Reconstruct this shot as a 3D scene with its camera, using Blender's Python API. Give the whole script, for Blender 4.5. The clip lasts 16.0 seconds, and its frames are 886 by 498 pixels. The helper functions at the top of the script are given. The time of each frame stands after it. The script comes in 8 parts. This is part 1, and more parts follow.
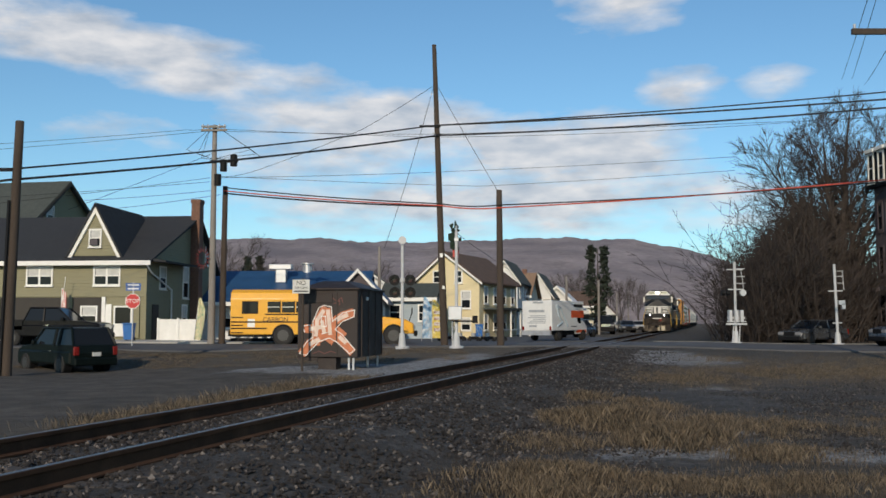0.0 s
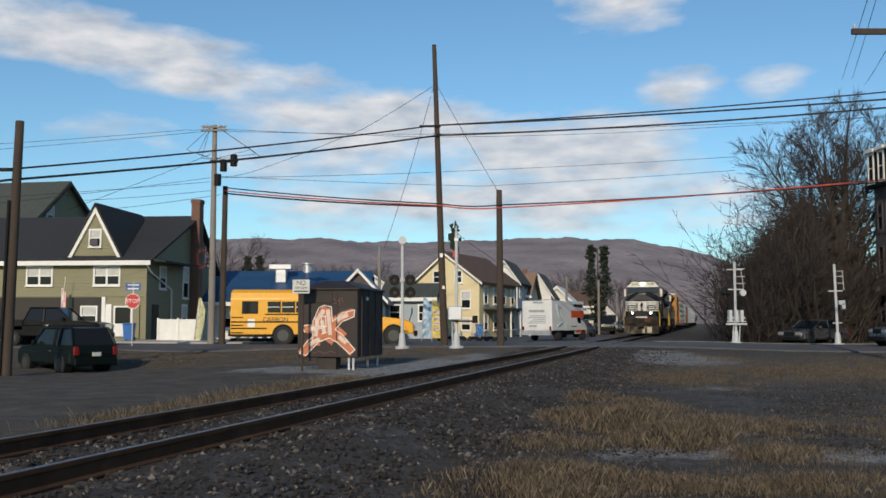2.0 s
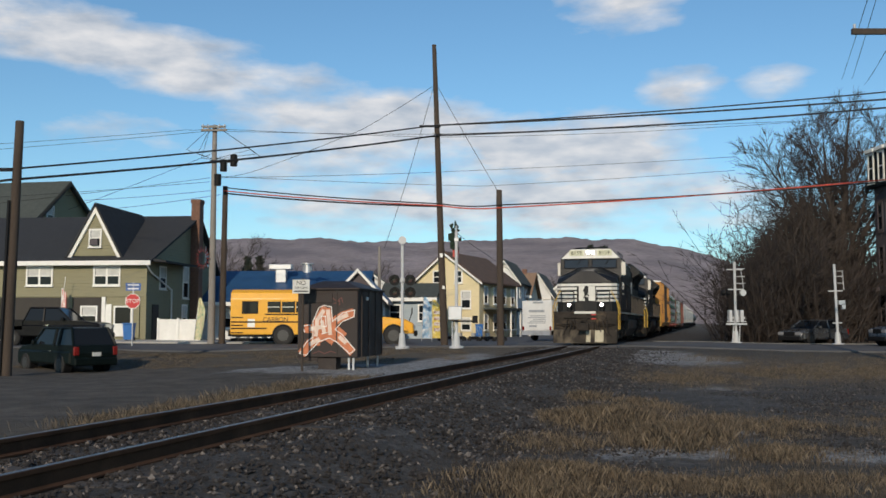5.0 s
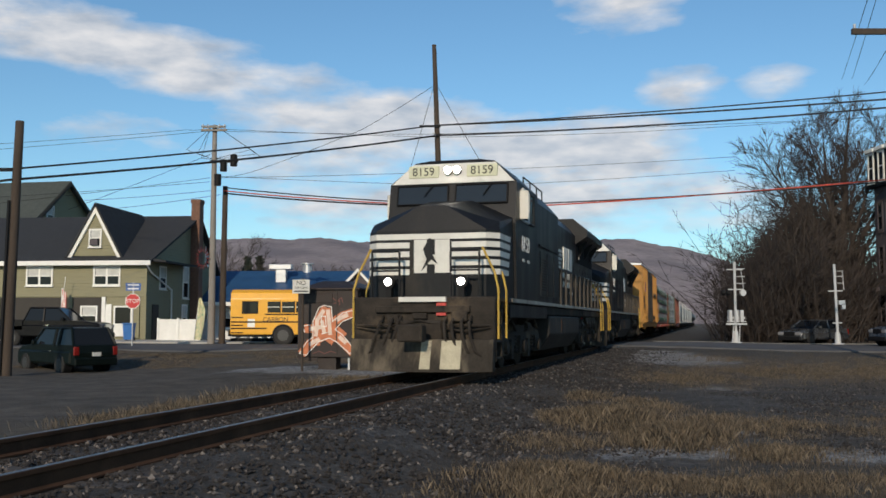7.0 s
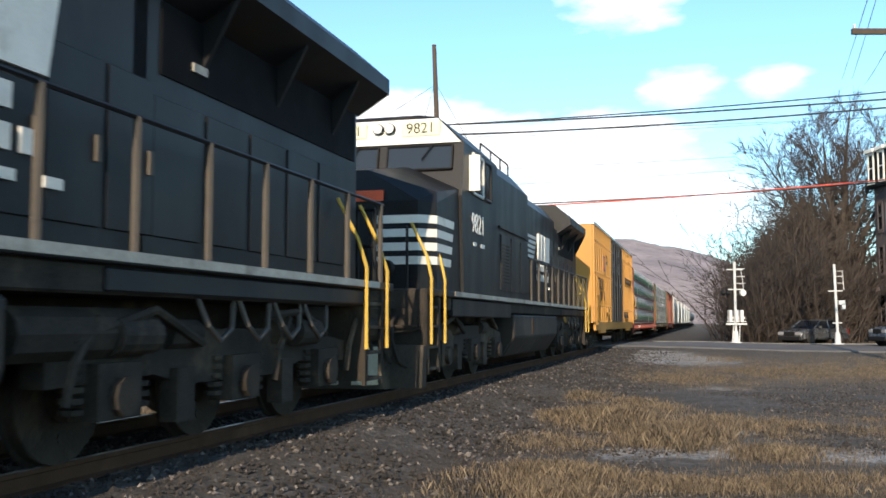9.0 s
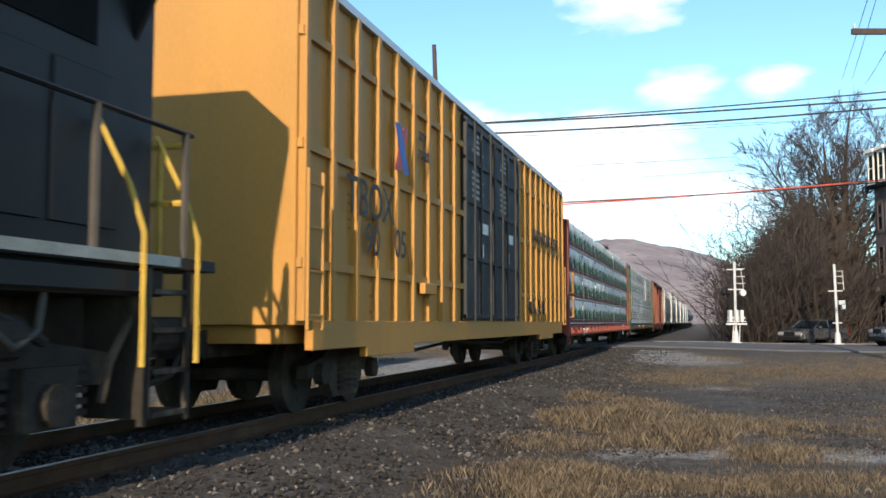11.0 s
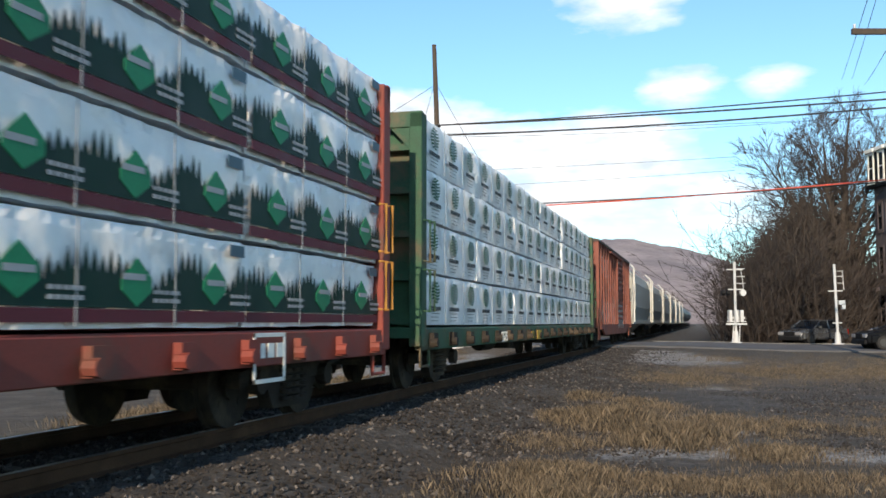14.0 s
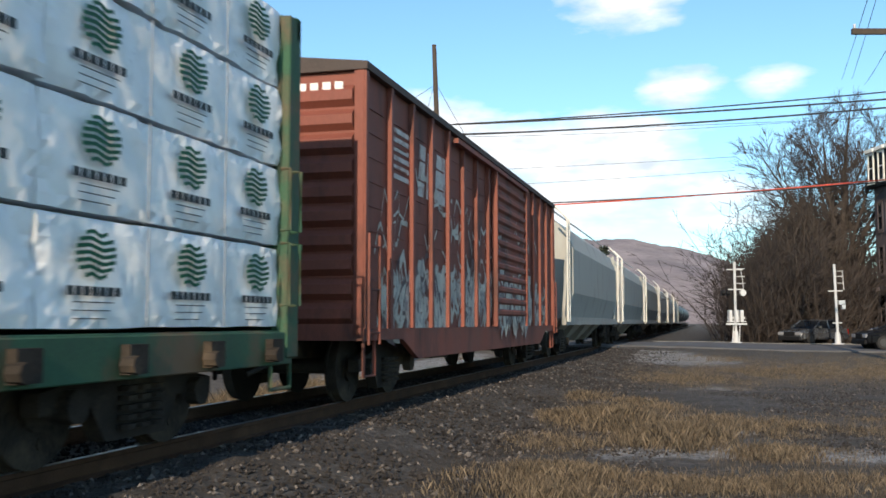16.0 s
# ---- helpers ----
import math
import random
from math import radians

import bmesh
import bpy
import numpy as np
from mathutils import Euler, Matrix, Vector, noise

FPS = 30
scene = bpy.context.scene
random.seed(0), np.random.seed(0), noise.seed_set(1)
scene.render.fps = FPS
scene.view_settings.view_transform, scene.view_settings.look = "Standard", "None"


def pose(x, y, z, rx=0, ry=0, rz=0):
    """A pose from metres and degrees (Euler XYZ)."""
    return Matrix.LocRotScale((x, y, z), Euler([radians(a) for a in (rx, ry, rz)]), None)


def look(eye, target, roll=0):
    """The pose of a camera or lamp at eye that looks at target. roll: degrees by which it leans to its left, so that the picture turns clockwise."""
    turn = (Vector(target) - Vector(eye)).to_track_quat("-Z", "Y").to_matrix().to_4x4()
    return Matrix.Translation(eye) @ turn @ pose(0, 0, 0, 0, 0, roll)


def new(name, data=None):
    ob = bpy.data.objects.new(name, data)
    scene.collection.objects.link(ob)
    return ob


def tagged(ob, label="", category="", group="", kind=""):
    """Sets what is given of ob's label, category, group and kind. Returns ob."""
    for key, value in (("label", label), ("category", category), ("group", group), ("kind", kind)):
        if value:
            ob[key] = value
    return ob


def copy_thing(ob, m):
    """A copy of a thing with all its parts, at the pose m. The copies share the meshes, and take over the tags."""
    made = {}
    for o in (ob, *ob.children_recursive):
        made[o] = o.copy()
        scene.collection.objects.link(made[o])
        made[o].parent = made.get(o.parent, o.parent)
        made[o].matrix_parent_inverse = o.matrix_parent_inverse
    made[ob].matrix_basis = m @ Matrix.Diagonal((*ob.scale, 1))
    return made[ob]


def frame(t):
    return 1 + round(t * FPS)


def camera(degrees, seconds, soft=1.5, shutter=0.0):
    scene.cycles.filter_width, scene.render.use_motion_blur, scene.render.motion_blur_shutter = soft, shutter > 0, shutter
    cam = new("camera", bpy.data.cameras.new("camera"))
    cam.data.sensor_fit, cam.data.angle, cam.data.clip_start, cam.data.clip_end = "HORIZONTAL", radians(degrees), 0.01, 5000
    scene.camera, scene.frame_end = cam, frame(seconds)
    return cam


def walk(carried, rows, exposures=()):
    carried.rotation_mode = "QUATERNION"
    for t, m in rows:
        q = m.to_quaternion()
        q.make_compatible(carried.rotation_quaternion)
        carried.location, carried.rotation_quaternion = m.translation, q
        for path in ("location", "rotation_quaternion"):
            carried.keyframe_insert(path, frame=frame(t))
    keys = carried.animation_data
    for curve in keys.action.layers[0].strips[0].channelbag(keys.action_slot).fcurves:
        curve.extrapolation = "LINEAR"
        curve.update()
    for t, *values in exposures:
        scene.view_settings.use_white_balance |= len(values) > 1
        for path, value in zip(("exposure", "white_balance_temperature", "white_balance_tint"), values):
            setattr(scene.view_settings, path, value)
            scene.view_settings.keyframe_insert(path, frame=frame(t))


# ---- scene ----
cam = camera(49.3, 16.0, soft=1.6, shutter=0.12)
EYE = (0, 0, 1.08)
CAM_POSE = pose(0, 0, 1.08, 94.35, 0, 0)
walk(cam, [(0, CAM_POSE), (16, CAM_POSE)],
     exposures=[(0, -0.35, 6500, 10), (7.2, -0.35, 6500, 10), (7.6, -0.2, 6500, 10), (8.1, 0.15, 6650, 11), (8.6, 0.62, 6850, 12), (9.1, 0.92, 6900, 11), (11.4, 0.7, 6850, 11), (13, 0.6, 6850, 11), (16, 0.5, 6800, 11)])

# the line of the railway: y along the rails, away from the camera
TURN = 15.28
UX, UY = math.sin(radians(TURN)), math.cos(radians(TURN))
MID = 5.6
SPEED = 13.6


def rail_pose(s, z=0.0, side=0.0):
    """A pose on the track, s metres along it from abreast of the camera, side metres right of its middle line."""
    d = side - MID
    return pose(UX * s + UY * d, UY * s - UX * d, z, 0, 0, -TURN)


def rail_xy(s, side=0.0):
    d = side - MID
    return UX * s + UY * d, UY * s - UX * d


# ---- world, sun ----
SUN_EL, SUN_AZ = 23.0, -168.3
world = bpy.data.worlds.new("sky")
scene.world = world
world.use_nodes = True
nt = world.node_tree
nt.nodes.clear()


def wn(kind, **kw):
    n = nt.nodes.new(kind)
    for k, v in kw.items():
        n.inputs[k.replace("_", " ")].default_value = v
    return n


def wmath(op, a, b=None, c=None, clamp=False):
    n = nt.nodes.new("ShaderNodeMath")
    n.operation, n.use_clamp = op, clamp
    for i, v in enumerate((a, b, c)):
        if v is None:
            continue
        if isinstance(v, (int, float)):
            n.inputs[i].default_value = v
        else:
            nt.links.new(v, n.inputs[i])
    return n.outputs[0]


sky = nt.nodes.new("ShaderNodeTexSky")
sky.sky_type = "NISHITA"
sky.sun_disc = False
sky.sun_elevation, sky.sun_rotation = radians(SUN_EL), radians(SUN_AZ)
sky.air_density, sky.dust_density, sky.ozone_density = 1.0, 0.3, 3.0
tc = nt.nodes.new("ShaderNodeTexCoord")
sep = nt.nodes.new("ShaderNodeSeparateXYZ")
nt.links.new(tc.outputs["Generated"], sep.inputs[0])
wx, wy, wz = sep.outputs
# clouds lie on a flat layer: direction over height, softened near the horizon
az = wmath("ARCTAN2", wx, wy)
el = wmath("ARCSINE", wz)


def bank(a0, e0, ra, re, gain, slope=0.0):
    """A cloud bank: 1 in its middle, 0 at its rim; degrees of bearing and height."""
    da = wmath("SUBTRACT", az, radians(a0))
    u = wmath("DIVIDE", da, radians(ra))
    v = wmath("DIVIDE", wmath("SUBTRACT", wmath("SUBTRACT", el, radians(e0)), wmath("MULTIPLY", da, slope)), radians(re))
    r2 = wmath("ADD", wmath("MULTIPLY", u, u), wmath("MULTIPLY", v, v))
    return wmath("MULTIPLY", wmath("SUBTRACT", 1.0, r2, clamp=True), gain)


comb = nt.nodes.new("ShaderNodeCombineXYZ")
nt.links.new(wmath("MULTIPLY", az, 9.0), comb.inputs[0])
nt.links.new(wmath("MULTIPLY", el, 24.0), comb.inputs[1])
big = nt.nodes.new("ShaderNodeTexNoise")
big.inputs["Scale"].default_value, big.inputs["Detail"].default_value, big.inputs["Roughness"].default_value = 1.3, 7.0, 0.56
nt.links.new(comb.outputs[0], big.inputs["Vector"])
banks = [
    bank(-18.0, 15.2, 13.5, 2.7, 1.25, -0.16), bank(-9.0, 14.2, 6, 1.5, 0.8, -0.2), bank(-24, 15.6, 8, 2.0, 1.1),
    bank(-3.5, 11.6, 12, 3.0, 1.25, -0.1), bank(7.5, 10.0, 10.5, 3.2, 1.3, 0.0), bank(3.9, 7.2, 22, 2.2, 1.15), bank(-8, 9.5, 9, 2.6, 0.95),
    bank(10.7, 18.2, 5.4, 2.2, 0.98), bank(14.0, 13.4, 3.4, 2.1, 0.88), bank(19.5, 13.3, 3.2, 1.6, 0.72),
    bank(-19, 10.6, 6, 1.5, 0.75), bank(6, 5.8, 30, 1.2, 0.75), bank(70, 20, 50, 9, 0.9), bank(-90, 22, 45, 10, 0.9), bank(170, 30, 60, 12, 0.8),
]
mass = banks[0]
for b in banks[1:]:
    mass = wmath("MAXIMUM", mass, b)
cover = wmath("MULTIPLY_ADD", big.outputs["Fac"], 2.1, wmath("SUBTRACT", wmath("MULTIPLY", mass, 1.25), 1.55))
cover = wmath("MULTIPLY", cover, 1.25, clamp=True)
small = nt.nodes.new("ShaderNodeTexNoise")
small.inputs["Scale"].default_value, small.inputs["Detail"].default_value = 2.2, 5.0
nt.links.new(comb.outputs[0], small.inputs["Vector"])
tone = nt.nodes.new("ShaderNodeMix")
tone.data_type = "RGBA"
tone.inputs[6].default_value = (3.7, 4.2, 4.9, 1)
tone.inputs[7].default_value = (6.9, 6.8, 6.8, 1)
nt.links.new(wmath("MULTIPLY_ADD", small.outputs["Fac"], 2.6, -0.8, clamp=True), tone.inputs[0])
mixc = nt.nodes.new("ShaderNodeMix")
mixc.data_type = "RGBA"
nt.links.new(wmath("MULTIPLY", cover, 0.93), mixc.inputs[0])
clear = nt.nodes.new("ShaderNodeMix")
clear.data_type, clear.blend_type = "RGBA", "MULTIPLY"
clear.inputs[0].default_value = 1
clear.inputs[7].default_value = (0.78, 1.0, 1.04, 1)
nt.links.new(sky.outputs[0], clear.inputs[6])
nt.links.new(clear.outputs[2], mixc.inputs[6])
nt.links.new(tone.outputs[2], mixc.inputs[7])
bg = nt.nodes.new("ShaderNodeBackground")
bg.inputs["Strength"].default_value = 0.148
out = nt.nodes.new("ShaderNodeOutputWorld")
nt.links.new(mixc.outputs[2], bg.inputs["Color"])
nt.links.new(bg.outputs[0], out.inputs["Surface"])

sun = new("sun", bpy.data.lights.new("sun", "SUN"))
sun.data.energy, sun.data.angle, sun.data.color = 4.0, radians(0.55), (1.0, 0.84, 0.64)
_a, _e = radians(SUN_AZ), radians(SUN_EL)
TO_SUN = Vector((math.sin(_a) * math.cos(_e), math.cos(_a) * math.cos(_e), math.sin(_e)))
sun.matrix_world = look((TO_SUN * 60)[:], (0, 0, 0))


# ---- materials ----
def mat(name, color, rough=0.7, metal=0.0, var=0.18, scale=3.0, fine=40.0, bump=0.0, stain=None, stain_at=0.6, stain_scale=1.2,
        emit=None, power=0.0, spread=0.0, coat=0.0, streak=0.0, spec=0.4, lap=0.0):
    """A surface: base colour with variation at two scales, stains of another colour, relief, and a spread from piece to piece."""
    m = bpy.data.materials.new(name)
    m.use_nodes = True
    t = m.node_tree
    L, N = t.links.new, t.nodes.new
    b = t.nodes["Principled BSDF"]
    b.inputs["Roughness"].default_value, b.inputs["Metallic"].default_value = rough, metal
    b.inputs["Coat Weight"].default_value = coat
    b.inputs["Specular IOR Level"].default_value = spec
    co = N("ShaderNodeTexCoord").outputs["Object"]
    if streak:
        mp = N("ShaderNodeMapping")
        mp.inputs["Scale"].default_value = (1, 1, streak)
        L(co, mp.inputs[0])
        co = mp.outputs[0]
    n1, n2 = N("ShaderNodeTexNoise"), N("ShaderNodeTexNoise")
    for n, s, d in ((n1, scale, 5), (n2, fine, 3)):
        n.inputs["Scale"].default_value, n.inputs["Detail"].default_value = s, d
        L(co, n.inputs["Vector"])
    add = N("ShaderNodeMath")
    add.operation = "MULTIPLY_ADD"
    L(n2.outputs["Fac"], add.inputs[0])
    add.inputs[1].default_value = 0.6
    L(n1.outputs["Fac"], add.inputs[2])
    ramp = N("ShaderNodeMapRange")
    ramp.inputs[1].default_value, ramp.inputs[2].default_value = 0.5, 1.1
    ramp.inputs[3].default_value, ramp.inputs[4].default_value = 1 - var, 1 + var
    L(add.outputs[0], ramp.inputs[0])
    val = ramp.outputs[0]
    if spread:
        oi = N("ShaderNodeObjectInfo")
        mr = N("ShaderNodeMapRange")
        mr.inputs[3].default_value, mr.inputs[4].default_value = 1 - spread, 1 + spread
        L(oi.outputs["Random"], mr.inputs[0])
        mu = N("ShaderNodeMath")
        mu.operation = "MULTIPLY"
        L(val, mu.inputs[0]), L(mr.outputs[0], mu.inputs[1])
        val = mu.outputs[0]
    base = N("ShaderNodeMix")
    base.data_type, base.blend_type = "RGBA", "MULTIPLY"
    base.inputs[0].default_value = 1
    base.inputs[6].default_value = (*color, 1)
    L(val, base.inputs[7])
    col = base.outputs[2]
    if stain:
        n3 = N("ShaderNodeTexNoise")
        n3.inputs["Scale"].default_value, n3.inputs["Detail"].default_value, n3.inputs["Roughness"].default_value = stain_scale, 8, 0.65
        L(co, n3.inputs["Vector"])
        mr = N("ShaderNodeMapRange")
        mr.inputs[1].default_value, mr.inputs[2].default_value = stain_at - 0.06, stain_at + 0.1
        L(n3.outputs["Fac"], mr.inputs[0])
        mx = N("ShaderNodeMix")
        mx.data_type = "RGBA"
        L(mr.outputs[0], mx.inputs[0]), L(col, mx.inputs[6])
        mx.inputs[7].default_value = (*stain, 1)
        col = mx.outputs[2]
    L(col, b.inputs["Base Color"])
    rr = N("ShaderNodeMapRange")
    rr.inputs[1].default_value, rr.inputs[2].default_value = 0.3, 0.7
    rr.inputs[3].default_value, rr.inputs[4].default_value = max(0.02, rough - 0.08), min(1, rough + 0.08)
    L(n1.outputs["Fac"], rr.inputs[0]), L(rr.outputs[0], b.inputs["Roughness"])
    if bump:
        bp = N("ShaderNodeBump")
        bp.inputs["Strength"].default_value, bp.inputs["Distance"].default_value = min(1, bump * 20), bump
        L(add.outputs[0], bp.inputs["Height"]), L(bp.outputs[0], b.inputs["Normal"])
    if lap:
        # overlapping boards: each one stands proud at its foot
        sp = N("ShaderNodeSeparateXYZ")
        L(N("ShaderNodeTexCoord").outputs["Object"], sp.inputs[0])
        dv, fr = N("ShaderNodeMath"), N("ShaderNodeMath")
        dv.operation, fr.operation = "DIVIDE", "FRACT"
        L(sp.outputs[2], dv.inputs[0])
        dv.inputs[1].default_value = -lap
        L(dv.outputs[0], fr.inputs[0])
        lb = N("ShaderNodeBump")
        lb.inputs["Strength"].default_value, lb.inputs["Distance"].default_value = 0.9, 0.035
        L(fr.outputs[0], lb.inputs["Height"]), L(lb.outputs[0], b.inputs["Normal"])
    if emit:
        b.inputs["Emission Color"].default_value = (*emit, 1)
        b.inputs["Emission Strength"].default_value = power
    return m


def glass_mat(name, tint=(0.012, 0.014, 0.017)):
    m = bpy.data.materials.new(name)
    m.use_nodes = True
    b = m.node_tree.nodes["Principled BSDF"]
    b.inputs["Base Color"].default_value = (*tint, 1)
    b.inputs["Roughness"].default_value = 0.06
    b.inputs["Specular IOR Level"].default_value = 0.22
    return m


M = {}
M["glass"] = glass_mat("dark_glass")
M["glass_loco"] = glass_mat("windshield_glass", (0.02, 0.024, 0.028))
M["glass_loco"].node_tree.nodes["Principled BSDF"].inputs["Specular IOR Level"].default_value = 0.5
M["loco_black"] = mat("black_loco_paint", (0.0105, 0.0112, 0.0132), 0.46, var=0.4, scale=1.4, stain=(0.028, 0.025, 0.022), stain_at=0.62, streak=0.35, spec=0.2)
M["loco_white"] = mat("white_loco_paint", (0.6, 0.59, 0.55), 0.5, var=0.12, stain=(0.35, 0.32, 0.27), stain_at=0.66)
M["running"] = mat("dirty_running_gear", (0.03, 0.025, 0.021), 0.85, var=0.6, scale=4, stain=(0.1, 0.075, 0.052), stain_at=0.58, bump=0.004, spec=0.2)
M["plow"] = mat("grimy_plow_steel", (0.032, 0.027, 0.022), 0.8, var=0.5, stain=(0.14, 0.115, 0.085), stain_at=0.56, streak=0.4, spec=0.2)
M["sand_stain"] = mat("sand_caked_steel", (0.42, 0.38, 0.28), 0.9, var=0.25, stain=(0.1, 0.09, 0.08), stain_at=0.6, scale=5)
M["rail_yellow"] = mat("yellow_handrail_paint", (0.46, 0.3, 0.05), 0.6, var=0.25)
M["red_part"] = mat("red_paint", (0.45, 0.05, 0.04), 0.5)
M["orange_plate"] = mat("orange_red_plate", (0.75, 0.12, 0.05), 0.5)
M["lamp"] = mat("lit_headlamp", (1, 1, 1), 0.3, emit=(1.0, 0.93, 0.8), power=30.0)
M["lamp_low"] = mat("lit_ditch_lamp", (1, 1, 1), 0.3, emit=(1.0, 0.9, 0.82), power=14.0)
M["board"] = mat("number_board", (0.5, 0.5, 0.36), 0.4, emit=(0.8, 0.8, 0.55), power=0.1)
M["ink"] = mat("black_lettering", (0.02, 0.02, 0.02), 0.6)
M["white_ink"] = mat("white_lettering", (0.75, 0.75, 0.72), 0.6)
M["box_yellow"] = mat("yellow_boxcar_paint", (0.4, 0.195, 0.04), 0.6, var=0.16, scale=1.0, stain=(0.3, 0.16, 0.05), stain_at=0.62, streak=0.3, bump=0.002)
M["door_black"] = mat("black_door_steel", (0.017, 0.018, 0.02), 0.6, var=0.3, stain=(0.08, 0.07, 0.06), stain_at=0.62)
M["red_steel"] = mat("red_freight_steel", (0.19, 0.037, 0.027), 0.65, var=0.2, stain=(0.12, 0.05, 0.035), stain_at=0.58, bump=0.002)
M["green_steel"] = mat("faded_green_steel", (0.024, 0.078, 0.043), 0.7, var=0.35, stain=(0.11, 0.075, 0.045), stain_at=0.53, bump=0.002)
M["wrap"] = mat("white_lumber_wrap", (0.82, 0.82, 0.82), 0.32, var=0.07, scale=2.6, fine=10, bump=0.024)
M["wrap_green"] = mat("dark_green_wrap_print", (0.005, 0.03, 0.022), 0.55, var=0.2, bump=0.006, spec=0.2)
M["wrap_badge"] = mat("green_wrap_badge", (0.012, 0.2, 0.095), 0.5, spec=0.2)
M["wave_green"] = mat("deep_green_wave_print", (0.006, 0.085, 0.045), 0.55, var=0.2, spec=0.2)
M["wrap_maroon"] = mat("maroon_wrap_print", (0.11, 0.022, 0.033), 0.55, spec=0.2)
M["wrap_grey"] = mat("grey_wrap_print", (0.3, 0.32, 0.34), 0.5)
M["wood_end"] = mat("sawn_lumber", (0.42, 0.3, 0.17), 0.8)
M["box_red"] = mat("oxide_red_boxcar_paint", (0.2, 0.06, 0.041), 0.7, var=0.22, scale=1.3, stain=(0.075, 0.03, 0.024), stain_at=0.56, streak=0.35, bump=0.002)
M["hopper"] = mat("grey_hopper_paint", (0.31, 0.315, 0.295), 0.6, var=0.14, stain=(0.2, 0.19, 0.17), stain_at=0.6, streak=0.3)
M["tank"] = mat("black_tank_paint", (0.02, 0.02, 0.022), 0.5, var=0.3)
M["spray"] = mat("pale_spray_paint", (0.52, 0.48, 0.42), 0.6, var=0.4, scale=4)
M["rust"] = mat("rusty_rail_steel", (0.062, 0.033, 0.02), 0.95, var=0.4, fine=60, bump=0.001, stain=(0.1, 0.055, 0.033), stain_at=0.6, spec=0.15)
M["railtop"] = mat("worn_rail_head", (0.16, 0.16, 0.17), 0.4, metal=0.8, var=0.15)
M["tie"] = mat("weathered_tie_wood", (0.055, 0.046, 0.04), 0.9, var=0.35, scale=6, bump=0.008, spread=0.3)
M["ballast"] = mat("grey_ballast_stone", (0.13, 0.125, 0.125), 0.9, var=0.5, scale=8, bump=0.01, stain=(0.26, 0.25, 0.24), stain_at=0.62, stain_scale=14)
M["asphalt"] = mat("worn_asphalt", (0.075, 0.075, 0.08), 0.85, var=0.2, scale=0.6, fine=60, bump=0.003, stain=(0.12, 0.115, 0.11), stain_at=0.58, stain_scale=0.5)
M["kerb"] = mat("worn_kerb_stone", (0.15, 0.145, 0.135), 0.9, var=0.3, scale=1.5, stain=(0.08, 0.078, 0.074), stain_at=0.52)
M["concrete"] = mat("pale_concrete", (0.36, 0.35, 0.33), 0.85, var=0.15)
M["pole_wood"] = mat("weathered_pole_wood", (0.055, 0.041, 0.032), 0.9, var=0.35, scale=4, streak=0.15, bump=0.006)
M["pole_grey"] = mat("grey_pole_wood", (0.22, 0.2, 0.18), 0.9, var=0.25, scale=4, streak=0.15, bump=0.006)
M["galv"] = mat("galvanised_steel", (0.5, 0.51, 0.53), 0.45, metal=0.6, var=0.15)
M["signal_white"] = mat("aluminium_signal_paint", (0.46, 0.47, 0.48), 0.5, var=0.1)
M["black"] = mat("black_paint", (0.01, 0.01, 0.011), 0.6, spec=0.15)
M["cable"] = mat("black_cable", (0.012, 0.012, 0.014), 0.7)
M["cable_red"] = mat("red_cable_guard", (0.5, 0.06, 0.03), 0.6)
M["rubber"] = mat("tyre_rubber", (0.022, 0.021, 0.02), 0.85)
M["rim"] = mat("steel_rim", (0.055, 0.055, 0.055), 0.5, metal=0.3)
M["lens_red"] = mat("red_lens", (0.17, 0.01, 0.008), 0.25)
M["lens_dark"] = mat("dark_red_lens", (0.03, 0.004, 0.004), 0.2)
M["chrome"] = mat("chrome", (0.6, 0.6, 0.6), 0.15, metal=1.0, var=0.05)


# ---- mesh helpers ----
def box(bm, x0, x1, y0, y1, z0, z1):
    v = [bm.verts.new((x, y, z)) for z in (z0, z1) for x, y in ((x0, y0), (x1, y0), (x1, y1), (x0, y1))]
    for f in ((3, 2, 1, 0), (4, 5, 6, 7), (0, 1, 5, 4), (1, 2, 6, 5), (2, 3, 7, 6), (3, 0, 4, 7)):
        bm.faces.new([v[i] for i in f])
    return v


def cyl(bm, a, b, r, seg=10, r2=None):
    a, b = Vector(a), Vector(b)
    q = (b - a).to_track_quat("Z", "Y")
    r2 = r if r2 is None else r2
    lo = [bm.verts.new(a + q @ Vector((r * math.cos(i * math.tau / seg), r * math.sin(i * math.tau / seg), 0))) for i in range(seg)]
    hi = [bm.verts.new(b + q @ Vector((r2 * math.cos(i * math.tau / seg), r2 * math.sin(i * math.tau / seg), 0))) for i in range(seg)]
    for i in range(seg):
        j = (i + 1) % seg
        bm.faces.new((lo[i], lo[j], hi[j], hi[i]))
    bm.faces.new(lo[::-1]), bm.faces.new(hi)


def tube(bm, pts, r, seg=6):
    pts = [Vector(p) for p in pts]
    rings = []
    for k, p in enumerate(pts):
        d = (pts[min(k + 1, len(pts) - 1)] - pts[max(k - 1, 0)]).normalized()
        q = d.to_track_quat("Z", "Y")
        rings.append([bm.verts.new(p + q @ Vector((r * math.cos(i * math.tau / seg), r * math.sin(i * math.tau / seg), 0))) for i in range(seg)])
    for a, b in zip(rings, rings[1:]):
        for i in range(seg):
            j = (i + 1) % seg
            bm.faces.new((a[i], a[j], b[j], b[i]))
    bm.faces.new(rings[0][::-1]), bm.faces.new(rings[-1])


